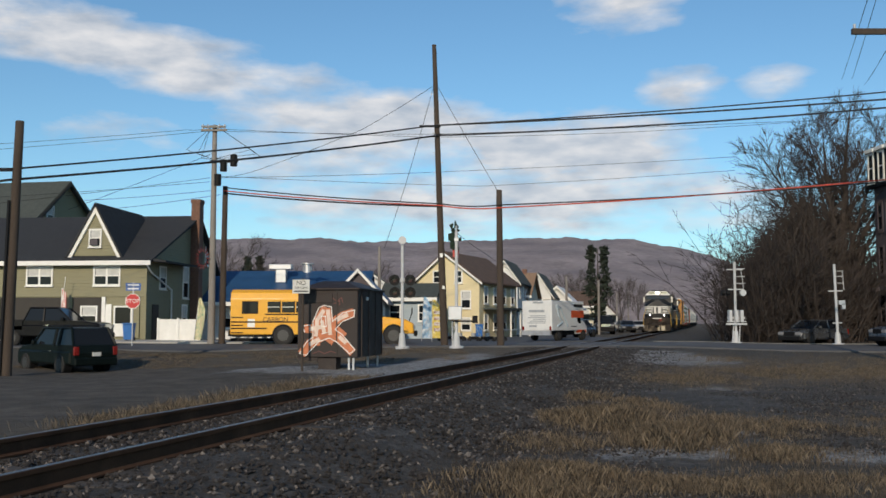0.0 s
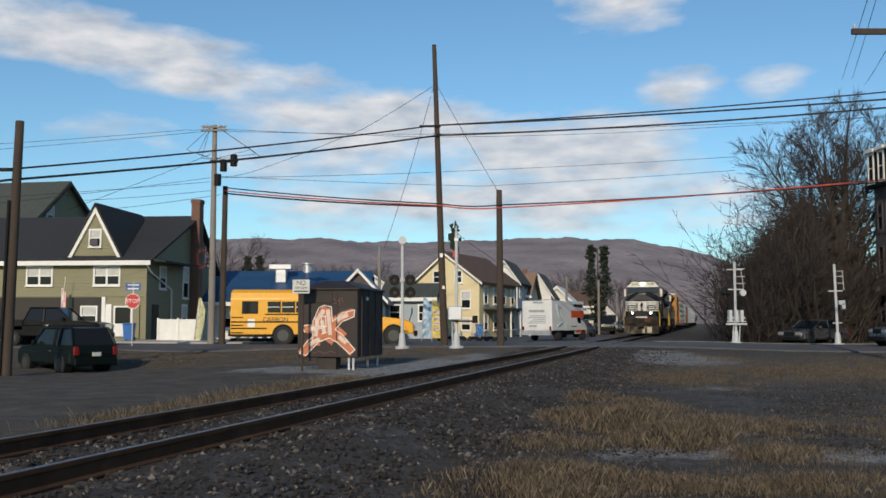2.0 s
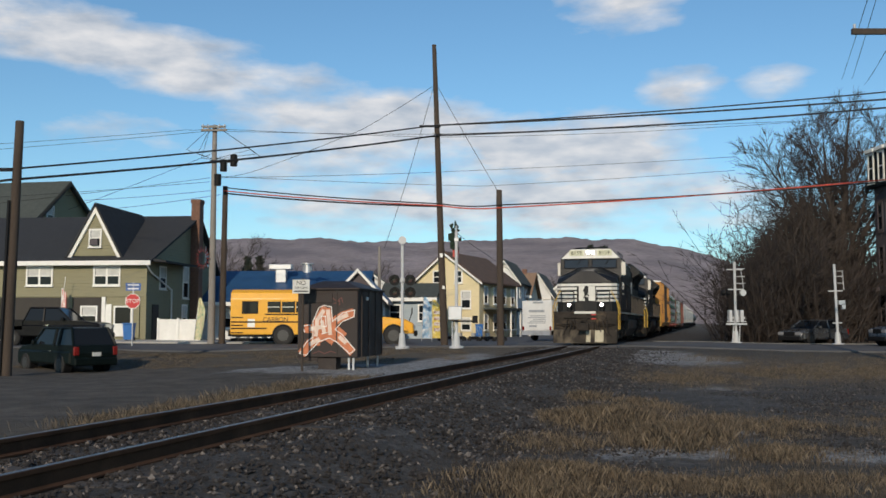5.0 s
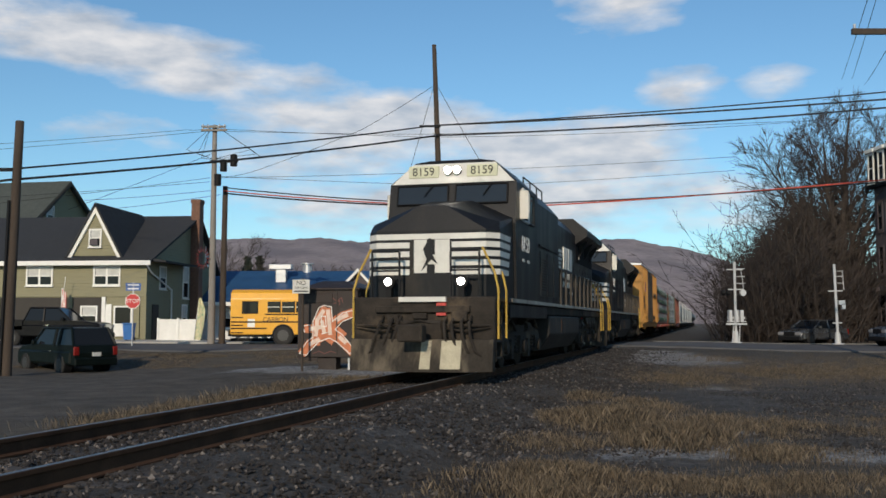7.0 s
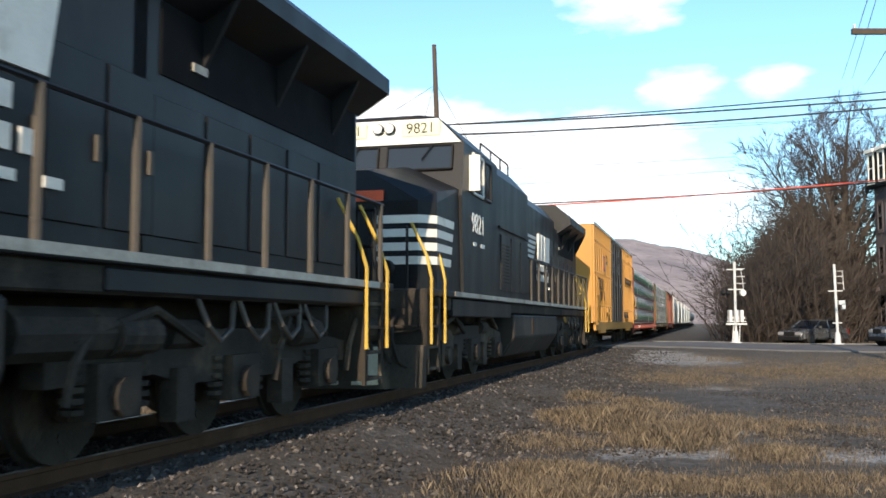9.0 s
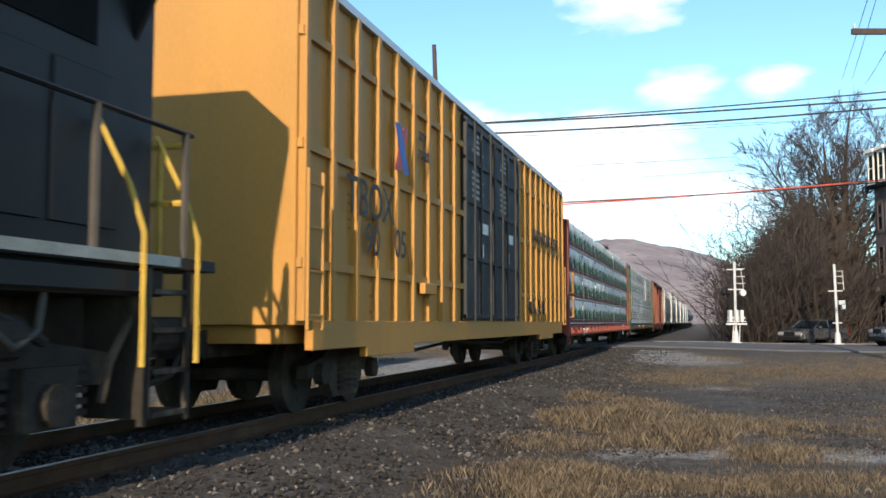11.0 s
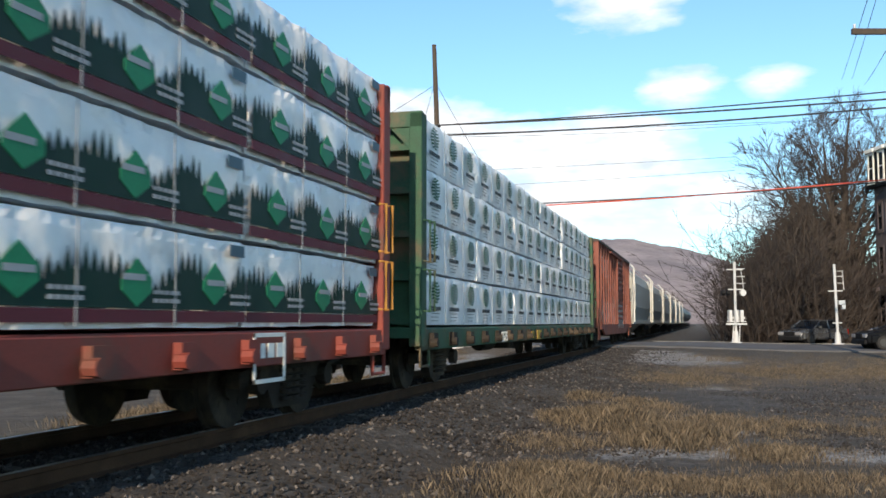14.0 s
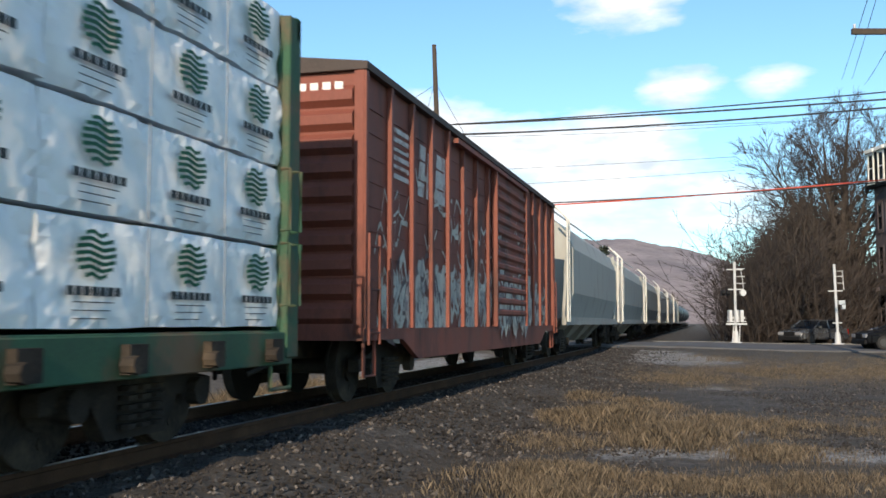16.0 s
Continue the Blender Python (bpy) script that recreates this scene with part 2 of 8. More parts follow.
def hull(bm, pts):
    v = [bm.verts.new(p) for p in pts]
    r = bmesh.ops.convex_hull(bm, input=v)
    dead = [g for g in r["geom_interior"] + r["geom_unused"] if isinstance(g, bmesh.types.BMVert)]
    bmesh.ops.delete(bm, geom=list(set(dead)), context="VERTS")


def prism(bm, outline, axis, a, b):
    """An outline of (u, v) extruded along an axis: x -> (y, z), y -> (x, z), z -> (x, y)."""
    def at(u, v, w):
        return {"x": (w, u, v), "y": (u, w, v), "z": (u, v, w)}[axis]
    lo = [bm.verts.new(at(u, v, a)) for u, v in outline]
    hi = [bm.verts.new(at(u, v, b)) for u, v in outline]
    n = len(outline)
    for i in range(n):
        j = (i + 1) % n
        bm.faces.new((lo[i], lo[j], hi[j], hi[i]))
    bm.faces.new(lo[::-1]), bm.faces.new(hi)


FINE = {"lettering_block", "lettering", "small_print", "graffiti", "rivet_line", "step_bolt", "end_number", "graffiti_fill", "graffiti_shadow", "graffiti_outline", "faint_scrawl"}


def part(name, bm, material, parent=None, label="", bevel=0.0, smooth=False):
    if bevel:
        bmesh.ops.bevel(bm, geom=bm.edges[:], offset=bevel, segments=1, affect="EDGES", clamp_overlap=True)
    bmesh.ops.recalc_face_normals(bm, faces=bm.faces[:])
    me = bpy.data.meshes.new(name)
    bm.to_mesh(me)
    bm.free()
    if smooth:
        me.polygons.foreach_set("use_smooth", [True] * len(me.polygons))
    me.materials.append(M[material] if isinstance(material, str) else material)
    ob = new(name, me)
    if parent:
        ob.parent = parent
    if label:
        tagged(ob, label)
    if name in FINE:
        tagged(ob, kind="stuff")
    return ob


def boxes(name, material, parent, *bs, label="", bevel=0.0):
    bm = bmesh.new()
    for b in bs:
        box(bm, *b)
    return part(name, bm, material, parent, label, bevel)


def each(name, material, parent, *bs, label="", bevel=0.0):
    """The same as boxes, but every box is a part of its own."""
    for b in bs:
        boxes(name, material, parent, b, label=label, bevel=bevel)


def cyls(name, material, parent, *cs, label="", seg=10):
    bm = bmesh.new()
    for c in cs:
        cyl(bm, *c, seg=seg)
    return part(name, bm, material, parent, label)


def thing(name, label, category, m=None, group="", kind=""):
    e = new(name)
    e.empty_display_size = 0.2
    if m is not None:
        e.matrix_world = m
    return tagged(e, label, category, group, kind)


def letters(name, text, size, m, material, parent, label="", squash=1.0):
    cu = bpy.data.curves.new(name, "FONT")
    cu.body, cu.size, cu.extrude = text, size, 0.004
    cu.align_x, cu.align_y = "CENTER", "CENTER"
    tmp = new(name, cu)
    me = bpy.data.meshes.new_from_object(tmp.evaluated_get(bpy.context.evaluated_depsgraph_get()))
    bpy.data.objects.remove(tmp)
    bpy.data.curves.remove(cu)
    me.transform(m @ Matrix.Diagonal((squash, 1, 1, 1)))
    me.materials.clear()
    me.materials.append(M[material])
    ob = new(name, me)
    ob.parent = parent
    if label:
        tagged(ob, label)
    return ob


# text that lies on a face: looking at -y (front), at +x (right side)
FRONT = Matrix.Rotation(radians(90), 4, "X")
RIGHT = Matrix.Rotation(radians(90), 4, "Z") @ Matrix.Rotation(radians(90), 4, "X")


# ---- ground, road, track ----
SPOTS = [  # x, y, height of the ground
    (0, 3, -0.42), (4, 10, -0.42), (10, 20, -0.42), (18, 38, -0.40), (3, 30, -0.36), (-2, 8, -0.42), (-12, 15, -0.62), (-9, 10, -0.6),
    (-13, 35, -0.78), (-10, 33, -0.78), (-16, 30, -0.75), (-5, 32, -0.42), (-12, 43, -0.45), (-20, 50, -0.15), (-6, 52, -0.16), (2, 50, -0.12),
    (7, 47, -0.05), (12, 56, -0.1), (24, 56, -0.25), (24, 45, -0.36), (-20, 62, -0.08), (-5, 66, -0.15), (8, 70, -0.25), (30, 65, -0.25), (0, 90, -0.2),
    (20, 100, -0.15), (-40, 60, -0.05), (40, 30, -0.4), (-30, 25, -0.7), (0, -20, -0.45), (30, -10, -0.45), (-30, -10, -0.6), (60, 300, -0.2), (-60, 200, -0.2),
]


def ground_z(x, y):
    w = z = 0.0
    for a, b, c in SPOTS:
        k = 1.0 / ((x - a) ** 2 + (y - b) ** 2 + 2.0) ** 1.5
        w += k
        z += k * c
    z /= w
    # the track bed stands proud of the land
    side = UY * x - UX * y + MID
    bed = max(0.0, min(1.0, (2.9 - abs(side)) / 1.2))
    return z * (1 - bed) + max(z, -0.178) * bed


def ground_mat():
    """Stony earth with dry grass in patches and pale gravel on the drives."""
    m = bpy.data.materials.new("stony_winter_ground")
    m.use_nodes = True
    t = m.node_tree
    L, N = t.links.new, t.nodes.new
    b = t.nodes["Principled BSDF"]
    b.inputs["Roughness"].default_value = 0.95
    co = N("ShaderNodeTexCoord").outputs["Object"]

    def nz(scale, detail=6, rough=0.6):
        n = N("ShaderNodeTexNoise")
        n.inputs["Scale"].default_value, n.inputs["Detail"].default_value, n.inputs["Roughness"].default_value = scale, detail, rough
        L(co, n.inputs["Vector"])
        return n.outputs["Fac"]

    def rng(v, a, c):
        n = N("ShaderNodeMapRange")
        n.inputs[1].default_value, n.inputs[2].default_value = a, c
        L(v, n.inputs[0])
        return n.outputs[0]

    def mix(f, a, c):
        n = N("ShaderNodeMix")
        n.data_type = "RGBA"
        L(f, n.inputs[0])
        for i, v in ((6, a), (7, c)):
            if isinstance(v, tuple):
                n.inputs[i].default_value = (*v, 1)
            else:
                L(v, n.inputs[i])
        return n.outputs[2]

    vor = N("ShaderNodeTexVoronoi")
    vor.inputs["Scale"].default_value = 17.0
    L(co, vor.inputs["Vector"])
    att = N("ShaderNodeAttribute")
    att.attribute_name = "cover"
    sepc = N("ShaderNodeSeparateColor")
    L(att.outputs["Color"], sepc.inputs[0])
    stones = mix(rng(vor.outputs["Color"], 0.1, 0.95), (0.0095, 0.0086, 0.008), (0.082, 0.075, 0.07))
    earth = mix(rng(nz(5.0), 0.35, 0.7), (0.018, 0.0145, 0.0115), (0.046, 0.037, 0.029))
    soil = mix(rng(nz(0.9), 0.42, 0.62), stones, earth)
    grass = mix(rng(nz(26, 8, 0.8), 0.3, 0.7), (0.025, 0.0195, 0.014), (0.115, 0.089, 0.058))
    pale = mix(rng(vor.outputs["Color"], 0.05, 0.9), (0.07, 0.071, 0.073), (0.3, 0.302, 0.305))
    drive = mix(rng(nz(1.2), 0.35, 0.7), (0.034, 0.0275, 0.021), (0.088, 0.073, 0.058))
    edge = N("ShaderNodeMath")
    edge.operation = "MULTIPLY_ADD"
    L(nz(1.4, 8, 0.7), edge.inputs[0])
    edge.inputs[1].default_value = 1.5
    L(sepc.outputs[0], edge.inputs[2])
    col = mix(rng(edge.outputs[0], 0.75, 1.45), soil, grass)
    e2 = N("ShaderNodeMath")
    e2.operation = "MULTIPLY_ADD"
    L(nz(2.0, 8, 0.7), e2.inputs[0])
    e2.inputs[1].default_value = 0.9
    L(sepc.outputs[1], e2.inputs[2])
    col = mix(rng(e2.outputs[0], 0.8, 1.1), col, pale)
    e3 = N("ShaderNodeMath")
    e3.operation = "MULTIPLY_ADD"
    L(nz(1.1, 8, 0.7), e3.inputs[0])
    e3.inputs[1].default_value = 0.7
    L(sepc.outputs[2], e3.inputs[2])
    col = mix(rng(e3.outputs[0], 0.8, 0.95), col, drive)
    mott = N("ShaderNodeMapRange")
    mott.inputs[1].default_value, mott.inputs[2].default_value = 0.3, 0.7
    mott.inputs[3].default_value, mott.inputs[4].default_value = 0.55, 1.45
    L(nz(3.2, 9, 0.72), mott.inputs[0])
    mm = N("ShaderNodeMix")
    mm.data_type, mm.blend_type = "RGBA", "MULTIPLY"
    mm.inputs[0].default_value = 1
    L(col, mm.inputs[6]), L(mott.outputs[0], mm.inputs[7])
    col = mm.outputs[2]
    L(col, b.inputs["Base Color"])
    bp = N("ShaderNodeBump")
    bp.inputs["Strength"].default_value, bp.inputs["Distance"].default_value = 0.8, 0.03
    ad = N("ShaderNodeMath")
    ad.operation = "ADD"
    L(vor.outputs["Distance"], ad.inputs[0]), L(nz(30, 6), ad.inputs[1])
    L(ad.outputs[0], bp.inputs["Height"]), L(bp.outputs[0], b.inputs["Normal"])
    return m


M["ground"] = ground_mat()


def blob(x, y, cx, cy, rx, ry):
    return max(0.0, 1 - ((x - cx) / rx) ** 2 - ((y - cy) / ry) ** 2)


# where the dry grass stands: x, y, reach across and along, height of the blades, share
MEADOW = [
    (2.35, 19.6, 0.7, 0.8, 0.2, 3), (2.5, 14.6, 0.5, 0.8, 0.3, 5), (2.95, 12.3, 0.5, 0.6, 0.28, 5), (0.95, 9.4, 0.6, 0.6, 0.17, 5), (0.6, 8.5, 0.5, 0.4, 0.16, 3),
    (2.2, 8.9, 1.0, 0.45, 0.1, 4), (3.4, 9.0, 1.0, 0.6, 0.1, 4), (3.8, 11.0, 0.5, 0.5, 0.14, 3), (6.3, 25, 1.2, 2.5, 0.12, 4), (10.8, 28, 3.6, 3.6, 0.1, 16), (15.5, 30, 4.0, 4.5, 0.1, 14),
    (10.5, 37, 1.6, 3.5, 0.1, 3), (4.2, 14.2, 1.1, 1.3, 0.13, 4), (7.0, 14.0, 2.0, 1.2, 0.09, 4), (9.0, 16.5, 1.6, 1.2, 0.1, 3), (1.3, 12.2, 0.4, 0.7, 0.12, 2), (5.9, 9.6, 1.6, 0.8, 0.09, 3), (18, 38, 4, 4, 0.1, 4),
    (3.6, 17.6, 0.5, 1.2, 0.14, 2), (5.2, 33, 0.7, 2.0, 0.16, 2), (1.75, 15.8, 0.35, 0.9, 0.13, 1.5),
]
# pale washed-out gravel: x, y, reach, strength
GRAVEL = [(8.7, 38, 3.4, 8, 0.85), (2.9, 11.4, 1.6, 0.9, 0.8), (3.8, 13.4, 0.9, 0.9, 0.75), (4.9, 11.0, 1.9, 1.2, 0.8), (7.4, 12.4, 2.2, 0.9, 0.7), (6.4, 22, 1.5, 2.0, 0.5), (1.9, 11.0, 0.6, 0.8, 0.6)]


def cover(x, y):
    """How grassy, how freshly gravelled, how much driven on the ground is."""
    side = UY * x - UX * y + MID
    s = UX * x + UY * y
    g = p = d = 0.0
    if abs(side) < 2.6:
        return (0.0, 0.0, 0.0)
    if side > 0:
        g = 0.05 + 0.12 * min(1, max(0, (side - 4.2) / 3.0))
        for cx, cy, rx, ry, h, w in MEADOW:
            g = max(g, (0.8 if rx > 2 else 0.42) * blob(x, y, cx, cy, rx * 1.6, ry * 1.6))
        for cx, cy, rx, ry, k in GRAVEL:
            p = max(p, k * blob(x, y, cx, cy, rx, ry))
        g -= 0.8 * blob(x, y, 6.6, 18.3, 3.2, 3.0)
    else:
        g = 0.7 if y > 37 else 0.3
        d = 0.9 * min(1, max(0, (-side - 4.2) / 2)) * (1 if y < 36.5 else max(0, 1 - (y - 36.5) / 3))
        g += 0.5 * blob(side, 0, -3.6, 0, 1.4, 1)
        p = max(1.1 * blob(x, y, -1.0, 32.5, 8.5, 5.0), 1.0 * blob(side, s, -4.0, 32, 2.2, 12))
        g *= 1 - min(1, p)
        d *= max(0.0, 1 - 1.6 * p)
    return (g, p, d)


def make_ground():
    xs = np.concatenate([np.linspace(-900, -60, 8), np.linspace(-50, -22, 14), np.linspace(-20, 30, 150), np.linspace(32, 60, 14), np.linspace(80, 900, 8)])
    ys = np.concatenate([np.linspace(-300, -30, 6), np.linspace(-20, 3, 12), np.linspace(3.3, 75, 240), np.linspace(78, 160, 24), np.linspace(200, 2200, 12)])
    verts, cols = [], []
    for y in ys:
        for x in xs:
            z = ground_z(x, y) + 0.035 * noise.noise(Vector((x * 0.7, y * 0.7, 0))) + 0.02 * noise.noise(Vector((x * 2.3, y * 2.3, 4)))
            verts.append((x, y, z))
            cols.append((*cover(x, y), 1.0))
    nx = len(xs)
    faces = [(j * nx + i, j * nx + i + 1, (j + 1) * nx + i + 1, (j + 1) * nx + i) for j in range(len(ys) - 1) for i in range(nx - 1)]
    me = bpy.data.meshes.new("ground")
    me.from_pydata(verts, [], faces)
    a = me.color_attributes.new("cover", "FLOAT_COLOR", "POINT")
    a.data.foreach_set("color", np.array(cols, dtype=np.float32).ravel())
    me.polygons.foreach_set("use_smooth", [True] * len(me.polygons))
    me.materials.append(M["ground"])
    return tagged(new("ground", me), "stony winter ground with patches of dry grass", "ground", kind="structure")


make_ground()


def sheet(name, rim, step, lift, material, label, cat):
    """A paved sheet that lies on the ground: a strip between two edges given as (x, y0, y1) rows."""
    bm = bmesh.new()
    rows = []
    for (xa, a0, a1), (xb, b0, b1) in zip(rim, rim[1:]):
        n = max(1, int(abs(xb - xa) / step))
        for i in range(n):
            k = i / n
            rows.append((xa + (xb - xa) * k, a0 + (b0 - a0) * k, a1 + (b1 - a1) * k))
    rows.append(rim[-1])
    grid = []
    for x, y0, y1 in rows:
        line = []
        for j in range(9):
            y = y0 + (y1 - y0) * j / 8
            line.append(bm.verts.new((x, y, ground_z(x, y) + lift)))
        grid.append(line)
    for a, b in zip(grid, grid[1:]):
        for j in range(8):
            bm.faces.new((a[j], b[j], b[j + 1], a[j + 1]))
    ex = bmesh.ops.extrude_face_region(bm, geom=bm.faces[:])
    for v in ex["geom"]:
        if isinstance(v, bmesh.types.BMVert):
            v.co.z -= 0.3
    return tagged(part(name, bm, material), label, cat, kind="structure")


sheet("road", [(-60, 47, 55), (-14, 47.5, 55), (-3, 48, 56), (4, 46.5, 56.5), (8, 45.5, 56.5), (24, 46, 55.5), (70, 45, 55)], 1.0, 0.07, "asphalt",
      "worn grey asphalt street over the railway", "road")
sheet("pavement", [(-60, 55.4, 58.5), (-20, 55.4, 58.5), (-8, 56, 59)], 1.0, 0.15, "concrete", "pale concrete pavement along the houses", "pavement")
sheet("side_street", [(-7, 56.6, 130), (2, 56.8, 130), (11, 62, 130), (13.5, 75, 130)], 1.0, 0.05, "asphalt", "asphalt street running beside the railway", "road")
sheet("curb", [(12.3, 56.8, 57.6), (20, 56.8, 57.6), (60, 56.8, 57.6)], 1.0, 0.1, "kerb", "worn stone kerb strip at the crossing", "pavement")

track = thing("railway_track", "single railway track with rusty rails on timber ties", "railway track", rail_pose(0), kind="structure")
RAIL = [(-0.07, -0.17), (0.07, -0.17), (0.07, -0.155), (0.012, -0.14), (0.012, -0.045), (0.036, -0.035), (0.036, -0.003), (0.03, 0.0), (-0.03, 0.0), (-0.036, -0.003), (-0.036, -0.035), (-0.012, -0.045), (-0.012, -0.14), (-0.07, -0.155)]
for sx in (-0.753, 0.753):
    bm = bmesh.new()
    prism(bm, [(sx + u, v) for u, v in RAIL], "y", -40, 420)
    r = part("rail", bm, "rust", track)
    boxes("running_surface", "railtop", r, (sx - 0.027, sx + 0.027, -40, 420, 0.0, 0.004), label="worn bright rail head")
tie_mesh = None
rng = random.Random(5)
for i in range(230):
    y = -12 + i * 0.53
    if 43.5 < y < 55.5:
        continue
    if tie_mesh is None:
        bm = bmesh.new()
        box(bm, -1.3, 1.3, -0.115, 0.115, -0.36, -0.172)
        o = part("tie", bm, "tie", track, bevel=0.012)
        tie_mesh = o.data
    else:
        o = new("tie", tie_mesh)
        o.parent = track
    o.location = (rng.uniform(-0.06, 0.06), y + rng.uniform(-0.03, 0.03), rng.uniform(-0.03, 0.012))
    o.rotation_euler = (0, rng.uniform(-0.012, 0.012), rng.uniform(-0.03, 0.03))
# asphalt panels between and beside the rails at the crossing
for a, b in ((-1.6, -0.83), (-0.67, 0.67), (0.83, 1.6)):
    boxes("crossing_panel", "asphalt", track, (a, b, 44.5, 54.8, -0.3, -0.012), label="asphalt crossing panel", bevel=0.01)


def scatter(name, count, place, size, material, label, cat, seed, flat=0.7):
    """Loose stones: many small irregular octahedra in one mesh."""
    g = np.random.default_rng(seed)
    base = np.array([(1, 0, 0), (-1, 0, 0), (0, 1, 0), (0, -1, 0), (0, 0, 1), (0, 0, -1)], float)
    fc = np.array([(0, 2, 4), (2, 1, 4), (1, 3, 4), (3, 0, 4), (2, 0, 5), (1, 2, 5), (3, 1, 5), (0, 3, 5)])
    vs, fs = [], []
    n = 0
    while n < count:
        p = place(g)
        if p is None:
            continue
        r = size * g.uniform(0.45, 1.25) * (1.7 if g.random() < 0.04 else 1)
        a = g.uniform(0, math.tau)
        v = base * g.uniform(0.6, 1.2, (6, 3)) * r * np.array((1, 0.8, flat))
        c, s = math.cos(a), math.sin(a)
        tilt = g.uniform(-0.6, 0.6)
        v = np.stack([v[:, 0] * c - v[:, 1] * s, v[:, 0] * s + v[:, 1] * c, v[:, 2] + tilt * v[:, 0]], 1)
        vs.append(v + np.array(p))
        fs.append(fc + 6 * n)
        n += 1
    me = bpy.data.meshes.new(name)
    me.from_pydata(np.concatenate(vs).tolist(), [], np.concatenate(fs).tolist())
    me.materials.append(M[material])
    return tagged(new(name, me), label, cat, kind="stuff")


def stone_mat():
    m = mat("loose_ballast_stones", (0.031, 0.0285, 0.027), 0.9, var=0.3, scale=20, fine=90)
    t = m.node_tree
    b = t.nodes["Principled BSDF"]
    src = b.inputs["Base Color"].links[0].from_socket
    geo = t.nodes.new("ShaderNodeNewGeometry")
    cr = t.nodes.new("ShaderNodeValToRGB")
    cr.color_ramp.elements[0].color, cr.color_ramp.elements[1].color = (0.45, 0.42, 0.42, 1), (5.2, 5.0, 4.8, 1)
    e = cr.color_ramp.elements.new(0.82)
    e.color = (1.15, 1.1, 1.1, 1)
    t.links.new(geo.outputs["Random Per Island"], cr.inputs[0])
    mu = t.nodes.new("ShaderNodeMix")
    mu.data_type, mu.blend_type = "RGBA", "MULTIPLY"
    mu.inputs[0].default_value = 1
    t.links.new(src, mu.inputs[6]), t.links.new(cr.outputs[0], mu.inputs[7])
    t.links.new(mu.outputs[2], b.inputs["Base Color"])
    return m


M["stones"] = stone_mat()


def bed_spot(g):
    s = 2.5 + 42 * g.random() ** 1.7
    side = g.uniform(-2.6, 4.6)
    if side > 2.5 and g.random() < (side - 2.5) / 2.4:
        return None
    x, y = rail_xy(s, side)
    if abs(abs(side) - 0.753) < 0.09:
        return None
    return (x, y, ground_z(x, y) + 0.012)


def yard_spot(g):
    y = 4.5 + 26 * g.random() ** 1.6
    x = g.uniform(-0.35, 0.62) * y
    side = UY * x - UX * y + MID
    if side < 2.5 or noise.noise(Vector((x * 0.35, y * 0.35, 9))) < -0.02:
        return None
    return (x, y, ground_z(x, y) + 0.008)


scatter("ballast", 34000, bed_spot, 0.034, "stones", "grey crushed-stone ballast along the track", "ballast", 3)
scatter("loose_stones", 20000, yard_spot, 0.022, "stones", "loose grey stones on the bare ground", "stones", 4)

# ---- far hills ----
def hills():
    pts = [(-60, 7.2), (-30, 5.2), (-12.5, 4.9), (-8, 5.0), (-3, 4.75), (0, 4.85), (3, 4.95), (5, 5.0), (8, 5.02), (11, 4.85), (13.5, 4.45), (15.5, 3.9), (17.5, 3.0), (20, 2.2), (24, 1.6), (32, 1.4), (60, 3)]
    bm = bmesh.new()
    rings = []
    for i in range(0, 481):
        a = -60 + i * 0.25
        for (a0, e0), (a1, e1) in zip(pts, pts[1:]):
            if a0 <= a <= a1:
                e = e0 + (e1 - e0) * (a - a0) / (a1 - a0)
                break
        line = []
        for k in range(7):
            f = k / 6
            d = 1000 + 700 * f
            h = math.tan(radians(e)) * 1700 * (f ** 0.8) + 6 * noise.noise(Vector((a * 0.5, f * 3, 1))) * f
            if k == 6:
                h += 3.5 * abs(noise.noise(Vector((a * 7.0, 0, 3)))) + 2.0 * noise.noise(Vector((a * 19, 0, 2)))
            line.append(bm.verts.new((d * math.sin(radians(a)), d * math.cos(radians(a)), h - 1)))
        rings.append(line)
    for p, q in zip(rings, rings[1:]):
        for k in range(6):
            bm.faces.new((p[k], q[k], q[k + 1], p[k + 1]))
    M["hill"] = mat("bare_wooded_ridge", (0.265, 0.222, 0.222), 1.0, var=0.42, scale=0.02, fine=0.12, stain=(0.17, 0.145, 0.155), stain_at=0.52, stain_scale=0.01, bump=4.0)
    return tagged(part("backdrop_ridge", bm, "hill", smooth=True), "long wooded ridge, bare and brown-purple in winter", "hill", kind="structure")


hills()


# ---- the train ----
# every vehicle: y = 0 at its front end, y grows to the rear; x to the right, z up from the rail
TRAIN = []
AXLES = []


def wheelset(parent, y, r, tread=0.1):
    e_bm = bmesh.new()
    cyl(e_bm, (-0.75, 0, 0), (0.75, 0, 0), 0.09, 8)
    for sx in (-1, 1):
        cyl(e_bm, (sx * 0.7, 0, 0), (sx * 0.83, 0, 0), r, 28)
        cyl(e_bm, (sx * 0.68, 0, 0), (sx * 0.72, 0, 0), r + 0.028, 28)
        cyl(e_bm, (sx * 0.83, 0, 0), (sx * 0.87, 0, 0), r * 0.4, 12)
        for k in range(4):
            a = k * math.pi / 2
            cyl(e_bm, (sx * 0.825, r * 0.62 * math.cos(a), r * 0.62 * math.sin(a)), (sx * 0.84, r * 0.62 * math.cos(a), r * 0.62 * math.sin(a)), 0.05, 8)
    o = part("wheelset", e_bm, "running", parent)
    o.location = (0, y, r)
    AXLES.append((o, y, r))
    return o


